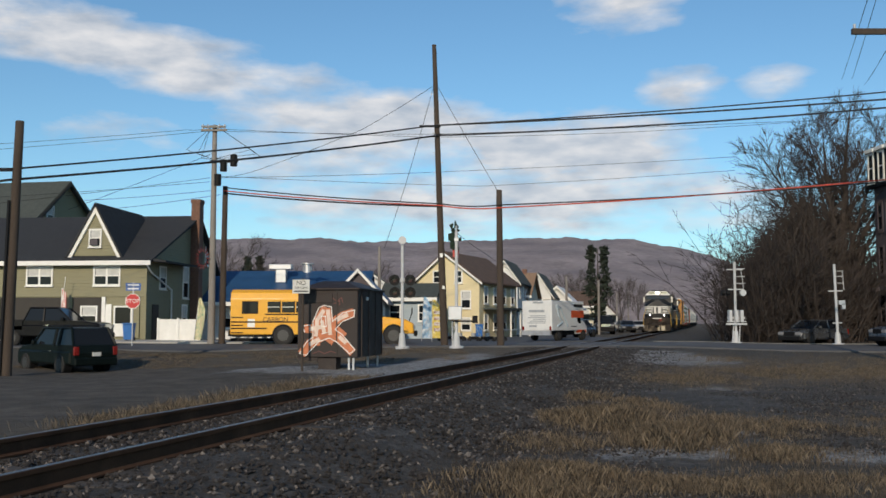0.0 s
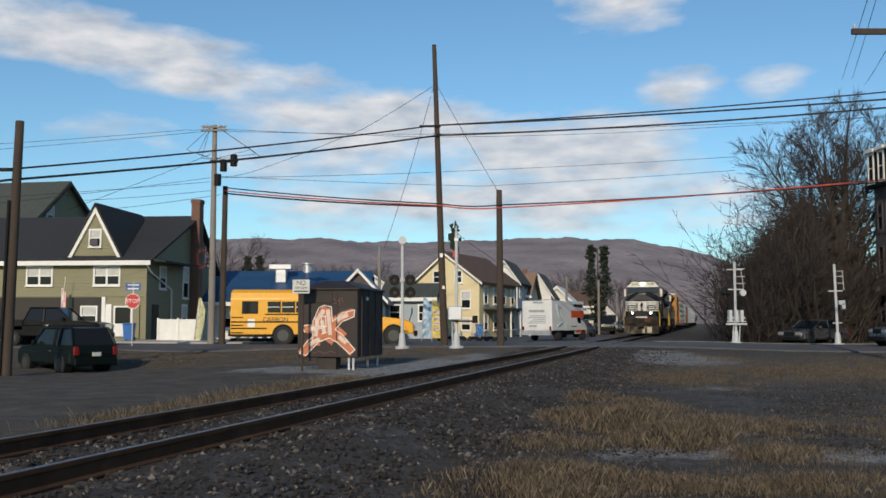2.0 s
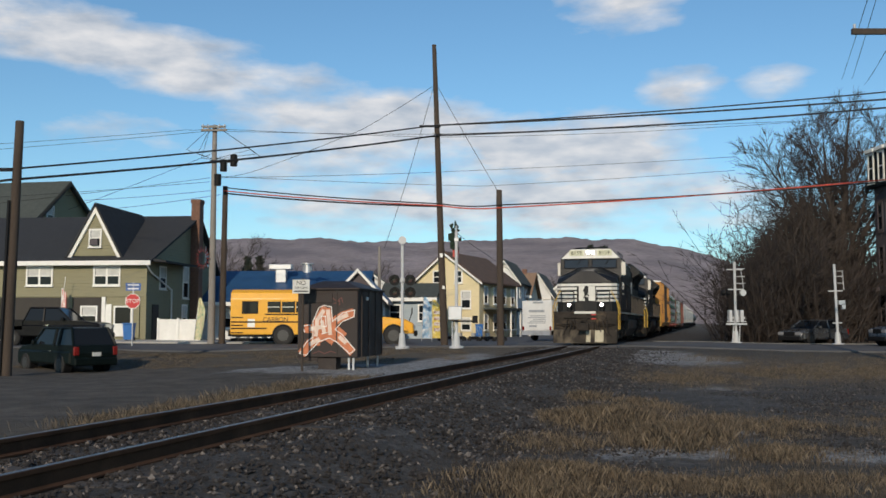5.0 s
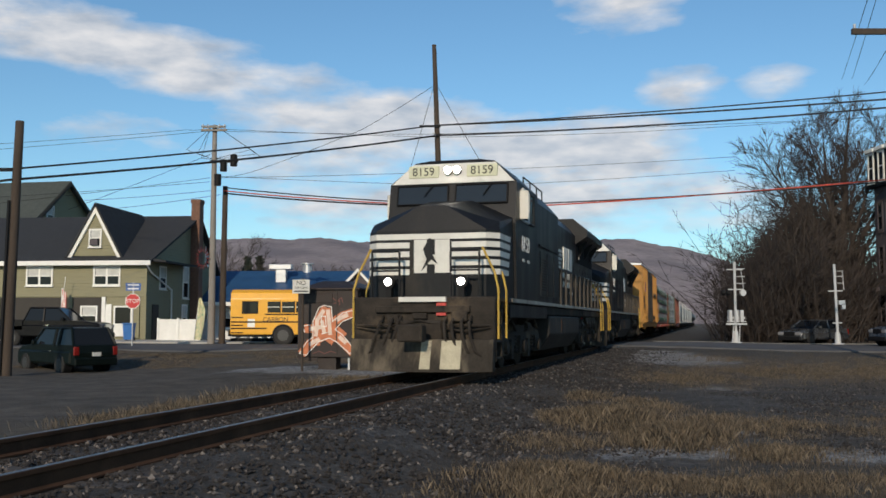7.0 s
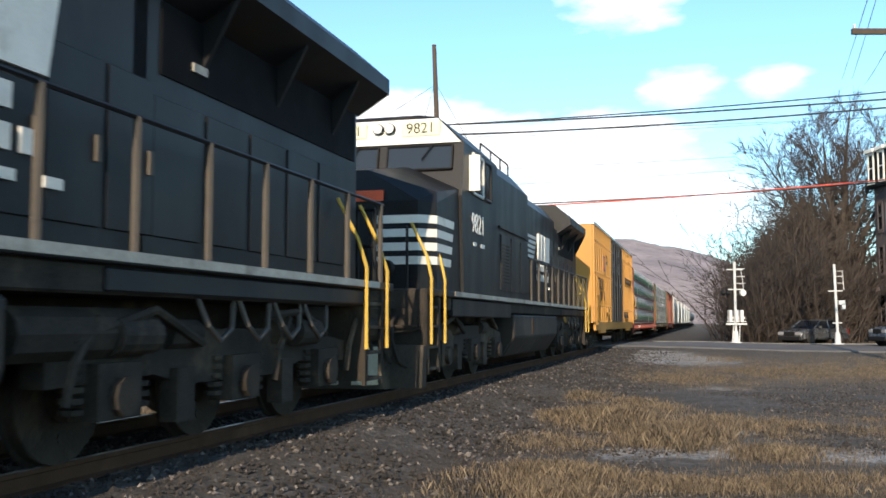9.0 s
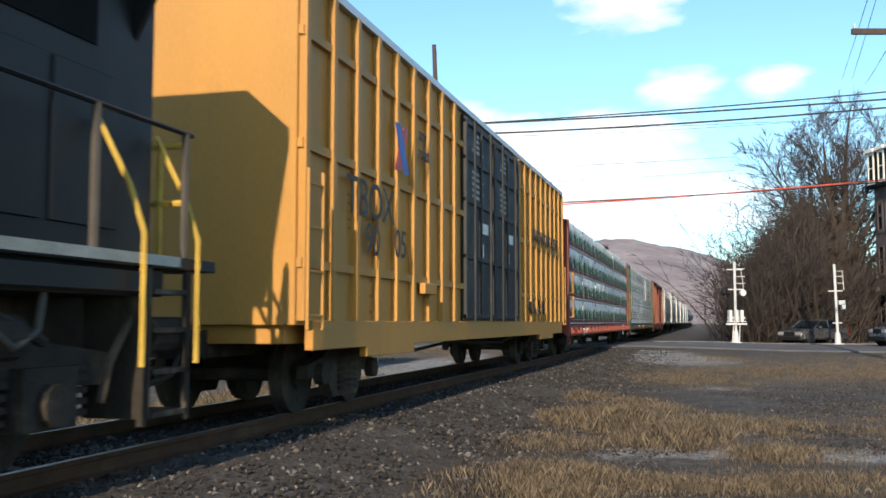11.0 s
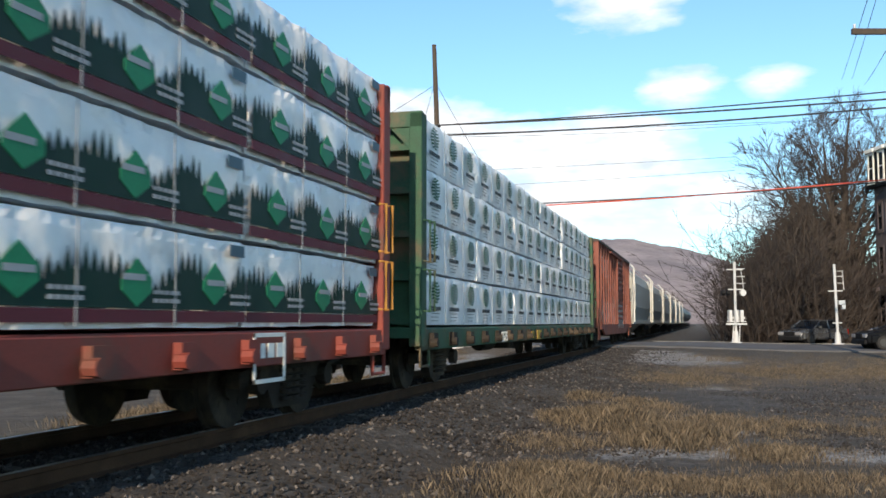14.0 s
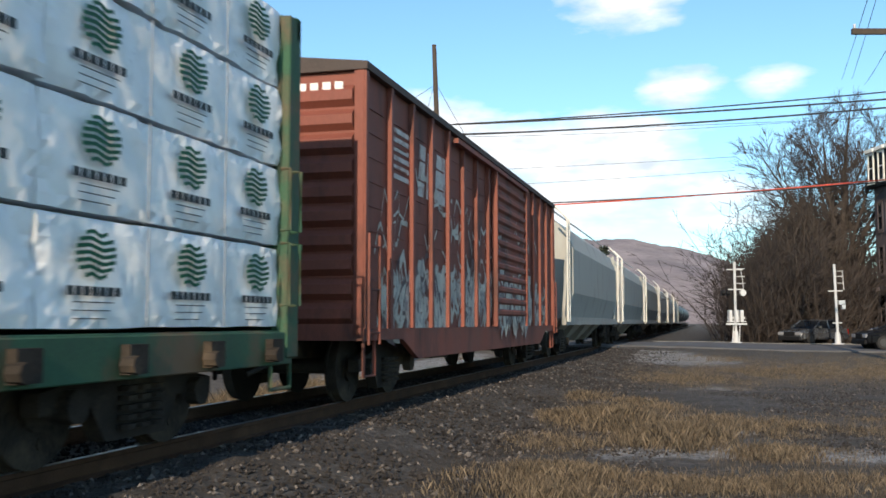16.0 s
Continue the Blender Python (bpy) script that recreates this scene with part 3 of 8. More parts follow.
def freight_truck(parent, y):
    """A two-axle truck: wheelsets, a side frame on each side, bolster and springs."""
    for d in (-0.89, 0.89):
        wheelset(parent, y + d, 0.46)
    for sx in (-1, 1):
        bm = bmesh.new()
        x0, x1 = sorted((sx * 0.95, sx * 1.1))
        prism(bm, [(y - 1.2, 0.42), (y - 1.2, 0.58), (y - 0.75, 0.66), (y - 0.4, 0.86), (y + 0.4, 0.86), (y + 0.75, 0.66), (y + 1.2, 0.58), (y + 1.2, 0.42), (y + 0.62, 0.46), (y + 0.42, 0.16), (y - 0.42, 0.16), (y - 0.62, 0.46)], "x", x0, x1)
        for d in (-0.89, 0.89):
            xa, xb = sorted((sx * 1.08, sx * 1.2))
            cyl(bm, (xa, y + d, 0.47), (xb, y + d, 0.47), 0.13, 10)
        for d in (-0.2, 0, 0.2):
            for k in range(5):
                cyl(bm, (sx * 1.14, y + d, 0.24 + k * 0.075), (sx * 1.14, y + d, 0.28 + k * 0.075), 0.075, 8)
        part("side_frame", bm, "running", parent)
    boxes("bolster", "running", parent, (-1.05, 1.05, y - 0.2, y + 0.2, 0.5, 0.8))


def coupler(parent, y, d):
    bm = bmesh.new()
    a, b = sorted((y, y - d * 0.75))
    box(bm, -0.1, 0.1, a, b, 0.78, 0.98)
    box(bm, -0.17, 0.2, min(y, y - d * 0.25), max(y, y - d * 0.25), 0.72, 1.04)
    tube(bm, [(0.32, y - d * 0.6, 0.95), (0.34, y - d * 0.3, 0.55), (0.2, y - d * 0.05, 0.45)], 0.03)
    part("coupler", bm, "running", parent)


def locomotive(s0, number, old, label):
    L = 22.3
    e = thing("locomotive", label, "locomotive", group="locomotives of the train")
    blk, wht = "loco_black", "loco_white"
    # frame and deck
    boxes("frame", "running", e, (-1.45, 1.45, 2.3, L - 1.4, 1.28, 1.5), (-0.6, 0.6, 1.0, L - 0.6, 0.85, 1.4), bevel=0.02)
    boxes("deck", blk, e, (-1.52, 1.52, 1.0, L - 0.7, 1.5, 1.6), bevel=0.01)
    for sx in (-1, 1):
        x0, x1 = sorted((sx * 1.52, sx * 1.535))
        boxes("sill_stripe", "dirty_white", e, (x0, x1, 2.6, L - 1.3, 1.52, 1.6), label="white stripe along the deck edge")
        x0, x1 = sorted((sx * 1.36, sx * 1.48))
        each("skirt", blk, e, (x0, x1, 2.6, 7.6, 1.18, 1.48), (x0, x1, 15.2, L - 1.6, 1.3, 1.48), bevel=0.015)
    # pilot sheet, plow
    boxes("pilot", "running", e, (-1.5, 1.5, 0.95, 1.15, 0.5, 1.6), bevel=0.03)
    bm = bmesh.new()
    prism(bm, [(-1.5, 0.95), (-1.5, 0.72), (-0.9, 0.5), (0, 0.32), (0.9, 0.5), (1.5, 0.72), (1.5, 0.95)], "z", 0.1, 0.74)
    for v in bm.verts:
        if v.co.z > 0.5:
            v.co.y += 0.3 * (1 - v.co.y)
    part("plow", bm, "plow", e, "grimy steel snow plow", bevel=0.01)
    bm = bmesh.new()
    for a, b in ((0.1, 0.3), (0.5, 0.89)):
        hull(bm, [(x, 0.305 + 0.2 * x + k, 0.16) for x in (a, b) for k in (0, 0.1)] + [(x, 0.505 + 0.14 * x + k, 0.72) for x in (a, b) for k in (0, 0.1)])
    part("sand_patch", bm, "sand_stain", e, "sand-caked pale patch on the plow")
    # coupler, hoses, uncoupling lever
    bm = bmesh.new()
    box(bm, -0.13, 0.13, 0.2, 1.0, 0.76, 0.98)
    box(bm, -0.24, 0.26, -0.05, 0.32, 0.7, 1.04)
    box(bm, -0.45, 0.45, 0.75, 1.0, 0.66, 1.12)
    part("coupler", bm, "running", e, bevel=0.03)
    for hx in (-0.85, -0.62, -0.46, 0.5, 0.66, 0.86, 1.02):
        bm = bmesh.new()
        q = 0.1 if hx > 0 else -0.1
        tube(bm, [(hx, 0.95, 1.2), (hx, 0.72, 1.08), (hx + q * 0.5, 0.6, 0.8), (hx + q * 1.5, 0.62, 0.5), (hx + q * 2.5, 0.7, 0.42)], 0.032, 6)
        part("hose", bm, "running", e)
    bm = bmesh.new()
    tube(bm, [(-1.4, 0.85, 1.02), (-0.5, 0.8, 1.02), (0, 0.7, 1.12), (0.5, 0.8, 1.02), (1.4, 0.85, 1.02)], 0.022)
    tube(bm, [(-1.42, 0.9, 0.98), (-0.9, 0.84, 0.9), (-0.4, 0.84, 0.98)], 0.022)
    tube(bm, [(0.4, 0.84, 0.98), (0.9, 0.84, 0.9), (1.42, 0.9, 0.98)], 0.022)
    part("uncoupling_lever", bm, "running", e)
    boxes("step_plate", wht, e, (-0.5, 0.5, 0.86, 0.95, 1.5, 1.6), label="white step plate")
    boxes("red_tag", "red_part", e, (0.3, 0.5, 0.88, 0.94, 1.22, 1.48), label="red coupling box")
    boxes("anticlimber", "running", e, (-1.0, 1.0, 0.86, 1.0, 1.28, 1.42), (-0.75, -0.5, 0.86, 0.94, 1.05, 1.25), (-0.2, 0.1, 0.86, 0.94, 1.15, 1.27), (0.62, 0.95, 0.84, 0.94, 1.1, 1.3), bevel=0.015)
    # steps at the four corners
    for y0, d in ((1.1, 1), (L - 1.1, -1)):
        for sx in (-1, 1):
            bm = bmesh.new()
            xa, xb = sorted((sx * 0.95, sx * 1.5))
            for z in (0.35, 0.68, 1.0, 1.3):
                boxes("step", "plow", e, (xa, xb, min(y0, y0 + d * 0.5), max(y0, y0 + d * 0.5), z, z + 0.04))
            xo = sx * 1.5
            for yy in (y0, y0 + d * 0.62):
                box(bm, min(xo, xo - sx * 0.05), max(xo, xo - sx * 0.05), yy - 0.03, yy + 0.03, 0.3, 1.55)
            box(bm, min(xa, xb), max(xa, xb), min(y0 + d * 0.55, y0 + d * 0.62), max(y0 + d * 0.55, y0 + d * 0.62), 0.35, 1.5)
            part("step_well", bm, "plow", e)
            bm = bmesh.new()
            for yy in (y0 - d * 0.04, y0 + d * 0.75):
                tube(bm, [(sx * 1.55, yy, 0.75), (sx * 1.55, yy, 1.75), (sx * 1.46, yy + d * 0.06, 2.1), (sx * 1.2, yy + d * 0.1, 2.62)], 0.024)
            part("yellow_grab_rail", bm, "rail_yellow", e, "yellow curved grab rail at the steps")
    # nose
    bm = bmesh.new()
    zt = 3.1
    pts = []
    for sx in (-1, 1):
        pts += [(sx * 1.2, 1.5, 1.6), (sx * 1.44, 1.75, 1.6), (sx * 1.44, 3.4, 1.6), (sx * 1.2, 1.5, 3.02), (sx * 1.44, 1.75, 3.0), (sx * 1.44, 3.4, 3.45), (sx * 1.4, 1.9, 3.2), (sx * 0.3, 1.62, 3.56), (sx * 0.5, 3.2, 3.84), (sx * 0.5, 3.4, 3.86)]
    hull(bm, pts)
    nose = part("nose", bm, blk, e, "black short nose with white stripes")
    # the stripes wrap round the nose
    for z in ((2.08, 2.2), (2.27, 2.39), (2.46, 2.58), (2.65, 2.77), (2.83, 2.95)) if not old else ((2.0, 2.13), (2.22, 2.35), (2.44, 2.57), (2.66, 2.79)):
        z0, z1 = z
        for sx in (-1, 1):
            bm = bmesh.new()
            d = 0.006
            inner = 0.46 if z0 < 2.8 or old else 0.0
            v = [bm.verts.new(p) for p in ((sx * inner, 1.5 - d, z0), (sx * 1.2, 1.5 - d, z0), (sx * (1.44 + d), 1.75, z0), (sx * (1.44 + d), 2.6 - (z0 - 2.0) * -0.3, z0),
                                           (sx * inner, 1.5 - d, z1), (sx * 1.2, 1.5 - d, z1), (sx * (1.44 + d), 1.75, z1), (sx * (1.44 + d), 2.64 - (z0 - 2.0) * -0.3, z1))]
            for i in range(3):
                bm.faces.new((v[i], v[i + 1], v[i + 5], v[i + 4]))
            part("nose_stripe", bm, wht, nose, "white nose stripe")
    if not old:
        # the white crest in the middle, drawn as plain shapes
        boxes("crest_panel", wht, nose, (-0.36, -0.08, 1.488, 1.496, 2.12, 2.82), (0.1, 0.42, 1.488, 1.496, 2.12, 2.82), (-0.08, 0.1, 1.488, 1.496, 2.3, 2.5), label="white crest on the nose")
        bm = bmesh.new()
        prism(bm, [(-0.2, 2.15), (-0.08, 2.4), (-0.16, 2.62), (-0.02, 2.86), (0.08, 2.8), (0.02, 2.55), (0.16, 2.3), (0.02, 2.4)], "y", 1.476, 1.486)
        part("crest_mark", bm, blk, nose)
    boxes("nose_door", blk, nose, (-0.5, -0.14, 1.46, 1.6, 2.15, 3.0) if old else (-0.3, 0.12, 2.2, 3.0, 3.1, 3.62), bevel=0.02)
    if old:
        boxes("number_plate_panel", "orange_plate", nose, (0.1, 0.62, 1.47, 1.6, 3.03, 3.2), label="orange-red plate on the nose")
    # cab
    bm = bmesh.new()
    pts = []
    for sx in (-1, 1):
        pts += [(sx * 1.5, 3.3, 1.6), (sx * 1.5, 6.1, 1.6), (sx * 1.5, 3.15, 3.3), (sx * 1.5, 3.35, 4.28), (sx * 1.5, 6.1, 4.28), (sx * 0.95, 3.55, 4.8), (sx * 0.95, 6.1, 4.8), (sx * 0.6, 3.6, 4.86), (sx * 0.6, 6.1, 4.86)]
    hull(bm, pts)
    cab = part("cab", bm, blk, e, "wide black cab")
    bm = bmesh.new()
    hull(bm, [(-1.45, 3.31, 4.28), (1.45, 3.31, 4.28), (-0.98, 3.47, 4.76), (0.98, 3.47, 4.76), (-1.4, 3.5, 4.32), (1.4, 3.5, 4.32), (-0.9, 3.7, 4.7), (0.9, 3.7, 4.7)])
    part("cab_brow", bm, wht, cab, "white band over the windshields")
    for x0, x1 in ((-1.3, -0.09), (0.09, 1.3)):
        bm = bmesh.new()
        hull(bm, [(x0, 3.215, 3.8), (x1, 3.215, 3.8), (x0, 3.305, 4.22), (x1, 3.305, 4.22), (x0, 3.4, 3.8), (x1, 3.4, 3.8), (x0, 3.4, 4.22), (x1, 3.4, 4.22)])
        wsd = part("windshield", bm, "glass_loco", cab)
        bm = bmesh.new()
        for a, b in (((x0, 3.21, 3.79), (x1, 3.21, 3.79)), ((x1, 3.21, 3.79), (x1, 3.30, 4.23)), ((x1, 3.30, 4.23), (x0, 3.30, 4.23)), ((x0, 3.30, 4.23), (x0, 3.21, 3.79))):
            cyl(bm, a, b, 0.022, 6)
        cyl(bm, ((x0 + x1) / 2 + 0.25, 3.27, 4.25), ((x0 + x1) / 2 + 0.05, 3.2, 3.97), 0.014, 5)
        part("window_frame", bm, "black", wsd)
        bm = bmesh.new()
        xm = (x0 + x1) / 2
        box(bm, xm - 0.36, xm + 0.36, 3.33, 3.46, 4.42, 4.7)
        bd = part("number_board", bm, "board", cab, "lit number board", bevel=0.015)
        letters("digits", number, 0.27, Matrix.Translation((xm, 3.322, 4.555)) @ FRONT, "ink", bd)
    for xm in (-0.11, 0.11):
        bm = bmesh.new()
        cyl(bm, (xm, 3.36, 4.58), (xm, 3.3, 4.58), 0.1, 16)
        part("headlight_rim", bm, "black", cab)
        bm = bmesh.new()
        cyl(bm, (xm, 3.31, 4.58), (xm, 3.285, 4.58), 0.085, 16)
        part("headlight", bm, "lamp" if not old else "lamp_off", cab, "lit twin headlight" if not old else "unlit twin headlight")
    for sx in (-1, 1):
        bm = bmesh.new()
        cyl(bm, (sx * 0.78, 1.2, 1.92), (sx * 0.78, 1.02, 1.92), 0.14, 16)
        box(bm, sx * 0.78 - 0.06, sx * 0.78 + 0.06, 1.05, 1.2, 1.55, 1.9)
        dl = part("ditch_light", bm, "black", e)
        if not old:
            bm = bmesh.new()
            cyl(bm, (sx * 0.78, 1.05, 1.92), (sx * 0.78, 1.005, 1.92), 0.08, 16)
            part("lens", bm, "lamp_low", dl, "lit lens")
        # side windows and mirror
        x0, x1 = sorted((sx * 1.47, sx * 1.512))
        for ya, yb in ((3.95, 4.75), (4.85, 5.45)):
            w = boxes("side_window", "glass", cab, (x0, x1, ya, yb, 3.45, 4.15))
            bm = bmesh.new()
            xx = sx * 1.515
            for a, b in (((xx, ya, 3.44), (xx, yb, 3.44)), ((xx, yb, 3.44), (xx, yb, 4.17)), ((xx, yb, 4.17), (xx, ya, 4.17)), ((xx, ya, 4.17), (xx, ya, 3.44))):
                cyl(bm, a, b, 0.03, 6)
            part("window_frame", bm, wht if ya < 4 else blk, w)
        boxes("mirror", wht, cab, (min(sx * 1.5, sx * 1.7), max(sx * 1.5, sx * 1.7), 3.7, 3.76, 3.45, 4.1), label="white-edged cab mirror")
        letters("digits", number, 0.52, Matrix.Translation((sx * 1.515, 4.35, 2.88)) @ (RIGHT if sx > 0 else Matrix.Rotation(radians(180), 4, "Z") @ RIGHT), "white_ink", cab, squash=1.0)
        each("small_lettering", wht, cab, (min(sx * 1.5, sx * 1.51), max(sx * 1.5, sx * 1.51), 4.0, 4.25, 2.48, 2.55), (min(sx * 1.5, sx * 1.51), max(sx * 1.5, sx * 1.51), 4.6, 4.9, 2.48, 2.55))
    # hoods behind the cab
    bm = bmesh.new()
    hull(bm, [(sx * w, y, z) for sx in (-1, 1) for w, z in ((1.5, 1.6), (1.5, 4.1), (1.1, 4.55)) for y in (6.1, 9.6)])
    cabh = part("cabinet_hood", bm, blk, e)
    bm = bmesh.new()
    hull(bm, [(sx * w, y, z) for sx in (-1, 1) for w, z in ((1.12, 1.6), (1.12, 4.15), (0.8, 4.52)) for y in (9.6, 16.2)])
    hood = part("engine_hood", bm, blk, e)
    bm = bmesh.new()
    hull(bm, [(sx * w, y, z) for sx in (-1, 1) for w, z in ((1.12, 1.6), (1.12, 3.95)) for y in (16.0, 21.2)])
    part("radiator_hood", bm, blk, e)
    bm = bmesh.new()
    y0, y1 = (16.2, 21.3) if not old else (16.8, 20.6)
    pts = []
    for sx in (-1, 1):
        for y in (y0, y1):
            pts += [(sx * 1.55, y, 4.12), (sx * 1.55, y, 4.32), (sx * 1.05, y, 4.76), (sx * 1.12, y, 3.85)]
    hull(bm, pts)
    rad = part("radiator_wing", bm, blk, e, "flared black radiator housing")
    for sx in (-1, 1):
        for k in range(3):
            y = y0 + 0.9 + k * 1.6
            bm = bmesh.new()
            prism(bm, [(sx * 1.1, 3.35), (sx * 1.1, 4.12), (sx * 1.5, 4.12)], "y", y, y + 0.06)
            part("wing_brace", bm, blk, rad)
        boxes("screen", "screen", rad, (*sorted((sx * 1.115, sx * 1.135)), y0 + 0.2, y1 - 0.2, 3.2, 3.84), label="dark radiator intake screen")
    # hood doors: raised panels, latches, and grilles
    for sx in (-1, 1):
        for y in np.arange(9.9, 15.7, 0.72):
            boxes("hood_door", blk, hood, (*sorted((sx * 1.1, sx * 1.14)), y, y + 0.64, 1.8, 3.1), bevel=0.008)
            boxes("latch", "rail_grime", hood, (*sorted((sx * 1.12, sx * 1.17)), y + 0.55, y + 0.6, 2.3, 2.5))
        for y in np.arange(16.3, 20.8, 0.9):
            boxes("hood_door", blk, hood, (*sorted((sx * 1.1, sx * 1.14)), y, y + 0.8, 1.8, 3.0), bevel=0.008)
        for y in (6.4, 7.5, 8.6):
            boxes("cabinet_door", blk, cabh, (*sorted((sx * 1.49, sx * 1.52)), y, y + 0.9, 1.75, 2.9), bevel=0.008)
        boxes("drip_rail", blk, cabh, (*sorted((sx * 1.49, sx * 1.54)), 6.2, 9.5, 3.02, 3.06))
        boxes("side_marker", "dirty_white", hood, (*sorted((sx * 1.14, sx * 1.16)), 16.9, 17.15, 3.35, 3.43))
        boxes("grille", "plow", cabh, *[(*sorted((sx * 1.5, sx * 1.53)), 6.5, 7.2, 1.9 + k * 0.07, 1.93 + k * 0.07) for k in range(12)])
        # the slanted bars and the railway's mark as plain bars
        x0, x1 = sorted((sx * 1.125, sx * 1.14))
        for k in range(5):
            bm = bmesh.new()
            z = 2.78 + k * 0.13
            prism(bm, [(11.0, z), (12.3 + k * 0.1, z), (12.36 + k * 0.1, z + 0.075), (11.0, z + 0.075)], "x", *sorted((sx * 1.12, sx * 1.17)))
            part("side_bar", bm, wht, hood, "white slanted bar on the hood")
        for a, w in ((13.0, 0.36), (13.5, 0.36), (14.05, 0.85)):
            bm = bmesh.new()
            prism(bm, [(a, 2.8), (a + w, 2.8), (a + w + 0.12, 3.52), (a + 0.12, 3.52)], "x", *sorted((sx * 1.12, sx * 1.17)))
            part("side_mark", bm, wht, hood, "white railway mark as a plain block")
        bm = bmesh.new()
        for r, z in enumerate((2.5, 2.22)):
            for k in range(7 + r):
                box(bm, *sorted((sx * 1.14, sx * 1.165)), 12.9 + k * 0.25, 13.05 + k * 0.25, z, z + 0.18)
        for y in (14.4, 14.9):
            box(bm, *sorted((sx * 1.14, sx * 1.17)), y, y + 0.2, 2.02, 2.1)
        part("lettering_block", bm, wht, hood, "white lettering as bars")
    # roof details: exhaust, horn, fans
    boxes("exhaust", blk, e, (-0.35, 0.35, 12.2, 13.4, 4.5, 4.7), (-0.7, 0.7, 9.8, 11.2, 4.5, 4.56), bevel=0.03)
    bm = bmesh.new()
    for k in range(3):
        tube(bm, [(-0.2 + 0.2 * k, 5.6, 4.85), (-0.2 + 0.2 * k, 5.1, 4.85)], 0.06, 8)
    box(bm, -0.3, 0.3, 5.5, 5.7, 4.66, 4.85)
    part("horn", bm, blk, e)
    bm = bmesh.new()
    for y in (6.4, 7.4, 8.4, 9.3):
        cyl(bm, (1.08, y, 4.5), (1.08, y, 4.82), 0.02, 6)
    cyl(bm, (1.08, 6.4, 4.82), (1.08, 9.3, 4.82), 0.02, 6)
    part("roof_rail", bm, blk, e)
    # fuel tank, air tanks
    bm = bmesh.new()
    prism(bm, [(-1.48, 1.25), (-1.48, 0.75), (-1.2, 0.32), (1.2, 0.32), (1.48, 0.75), (1.48, 1.25)], "y", 8.0, 14.2)
    part("fuel_tank", bm, "tankside", e, "long dirty fuel tank", bevel=0.03)
    boxes("tank_tag", "rust", e, (1.478, 1.49, 10.2, 10.34, 0.8, 1.2), label="small red tank marking")
    for x in (-1.2, 1.2):
        cyls("air_reservoir", "running", e, ((x, 14.4, 1.0), (x, 16.0, 1.0), 0.2))
    # six-axle trucks
    for yc in (4.7, 17.6):
        for d in (-2.0, 0.05, 2.1):
            wheelset(e, yc + d, 0.53)
        for sx in (-1, 1):
            bm = bmesh.new()
            prism(bm, [(yc - 2.75, 0.62), (yc - 2.75, 0.86), (yc - 1.6, 1.0), (yc - 1.1, 0.85), (yc - 0.8, 1.02), (yc + 0.9, 1.02), (yc + 1.2, 0.85), (yc + 1.7, 1.0), (yc + 2.85, 0.86), (yc + 2.85, 0.62), (yc + 1.5, 0.66), (yc + 1.0, 0.55), (yc - 0.9, 0.55), (yc - 1.4, 0.66)], "x", *sorted((sx * 1.05, sx * 1.25)))
            for d in (-2.0, 0.05, 2.1):
                box(bm, *sorted((sx * 1.1, sx * 1.35)), yc + d - 0.28, yc + d + 0.28, 0.36, 0.78)
                cyl(bm, (sx * 1.2, yc + d, 0.53), (sx * 1.42, yc + d, 0.53), 0.15, 10)
                for q in (-0.42, 0.42):
                    for k in range(5):
                        cyl(bm, (sx * 1.22, yc + d + q, 0.42 + 0.08 * k), (sx * 1.22, yc + d + q, 0.46 + 0.08 * k), 0.09, 8)
            for d in (-1.0, 1.05):
                cyl(bm, (sx * 1.22, yc + d - 0.25, 0.98), (sx * 1.22, yc + d + 0.25, 0.98), 0.13, 10)
                box(bm, *sorted((sx * 1.15, sx * 1.32)), yc + d - 0.14, yc + d + 0.14, 0.25, 0.7)
            tube(bm, [(sx * 1.35, yc - 2.6, 0.95), (sx * 1.38, yc - 1.6, 1.18), (sx * 1.35, yc - 0.8, 0.9)], 0.04)
            tube(bm, [(sx * 1.35, yc + 0.4, 1.15), (sx * 1.38, yc + 1.3, 1.2), (sx * 1.35, yc + 2.0, 0.95)], 0.04)
            part("truck_frame", bm, "running", e)
    # side handrails
    for sx in (-1, 1):
        x = sx * 1.5
        ys = list(np.arange(10.0, 21.0, 1.1)) + [21.1]
        for y in ys:
            cyls("stanchion", "rail_grime", e, ((x, y, 1.6), (x, y, 2.62), 0.035), seg=6)
        cyls("handrail", blk, e, ((x, 9.7, 2.62), (x, 21.2, 2.62), 0.022), seg=6)
    # end railing at the rear
    for sx in (-1, 1):
        bm = bmesh.new()
        for x in (1.3, 1.05, 0.8):
            cyl(bm, (sx * x, L - 0.85, 1.6), (sx * x, L - 0.85, 2.6), 0.03, 6)
        for z in (2.1, 2.6):
            cyl(bm, (sx * 0.8, L - 0.85, z), (sx * 1.3, L - 0.85, z), 0.03, 6)
        part("end_railing", bm, "rail_yellow" if old else blk, e)
    # rails before the nose, hoses hanging over the rear truck
    for sx in (-1, 1):
        bm = bmesh.new()
        for x in (0.55, 1.15):
            cyl(bm, (sx * x, 1.08, 1.6), (sx * x, 1.08, 2.55), 0.024, 6)
        cyl(bm, (sx * 0.55, 1.08, 2.55), (sx * 1.15, 1.08, 2.55), 0.024, 6)
        cyl(bm, (sx * 0.55, 1.08, 2.15), (sx * 1.15, 1.08, 2.15), 0.02, 6)
        part("front_railing", bm, blk, e, "black railing before the nose")
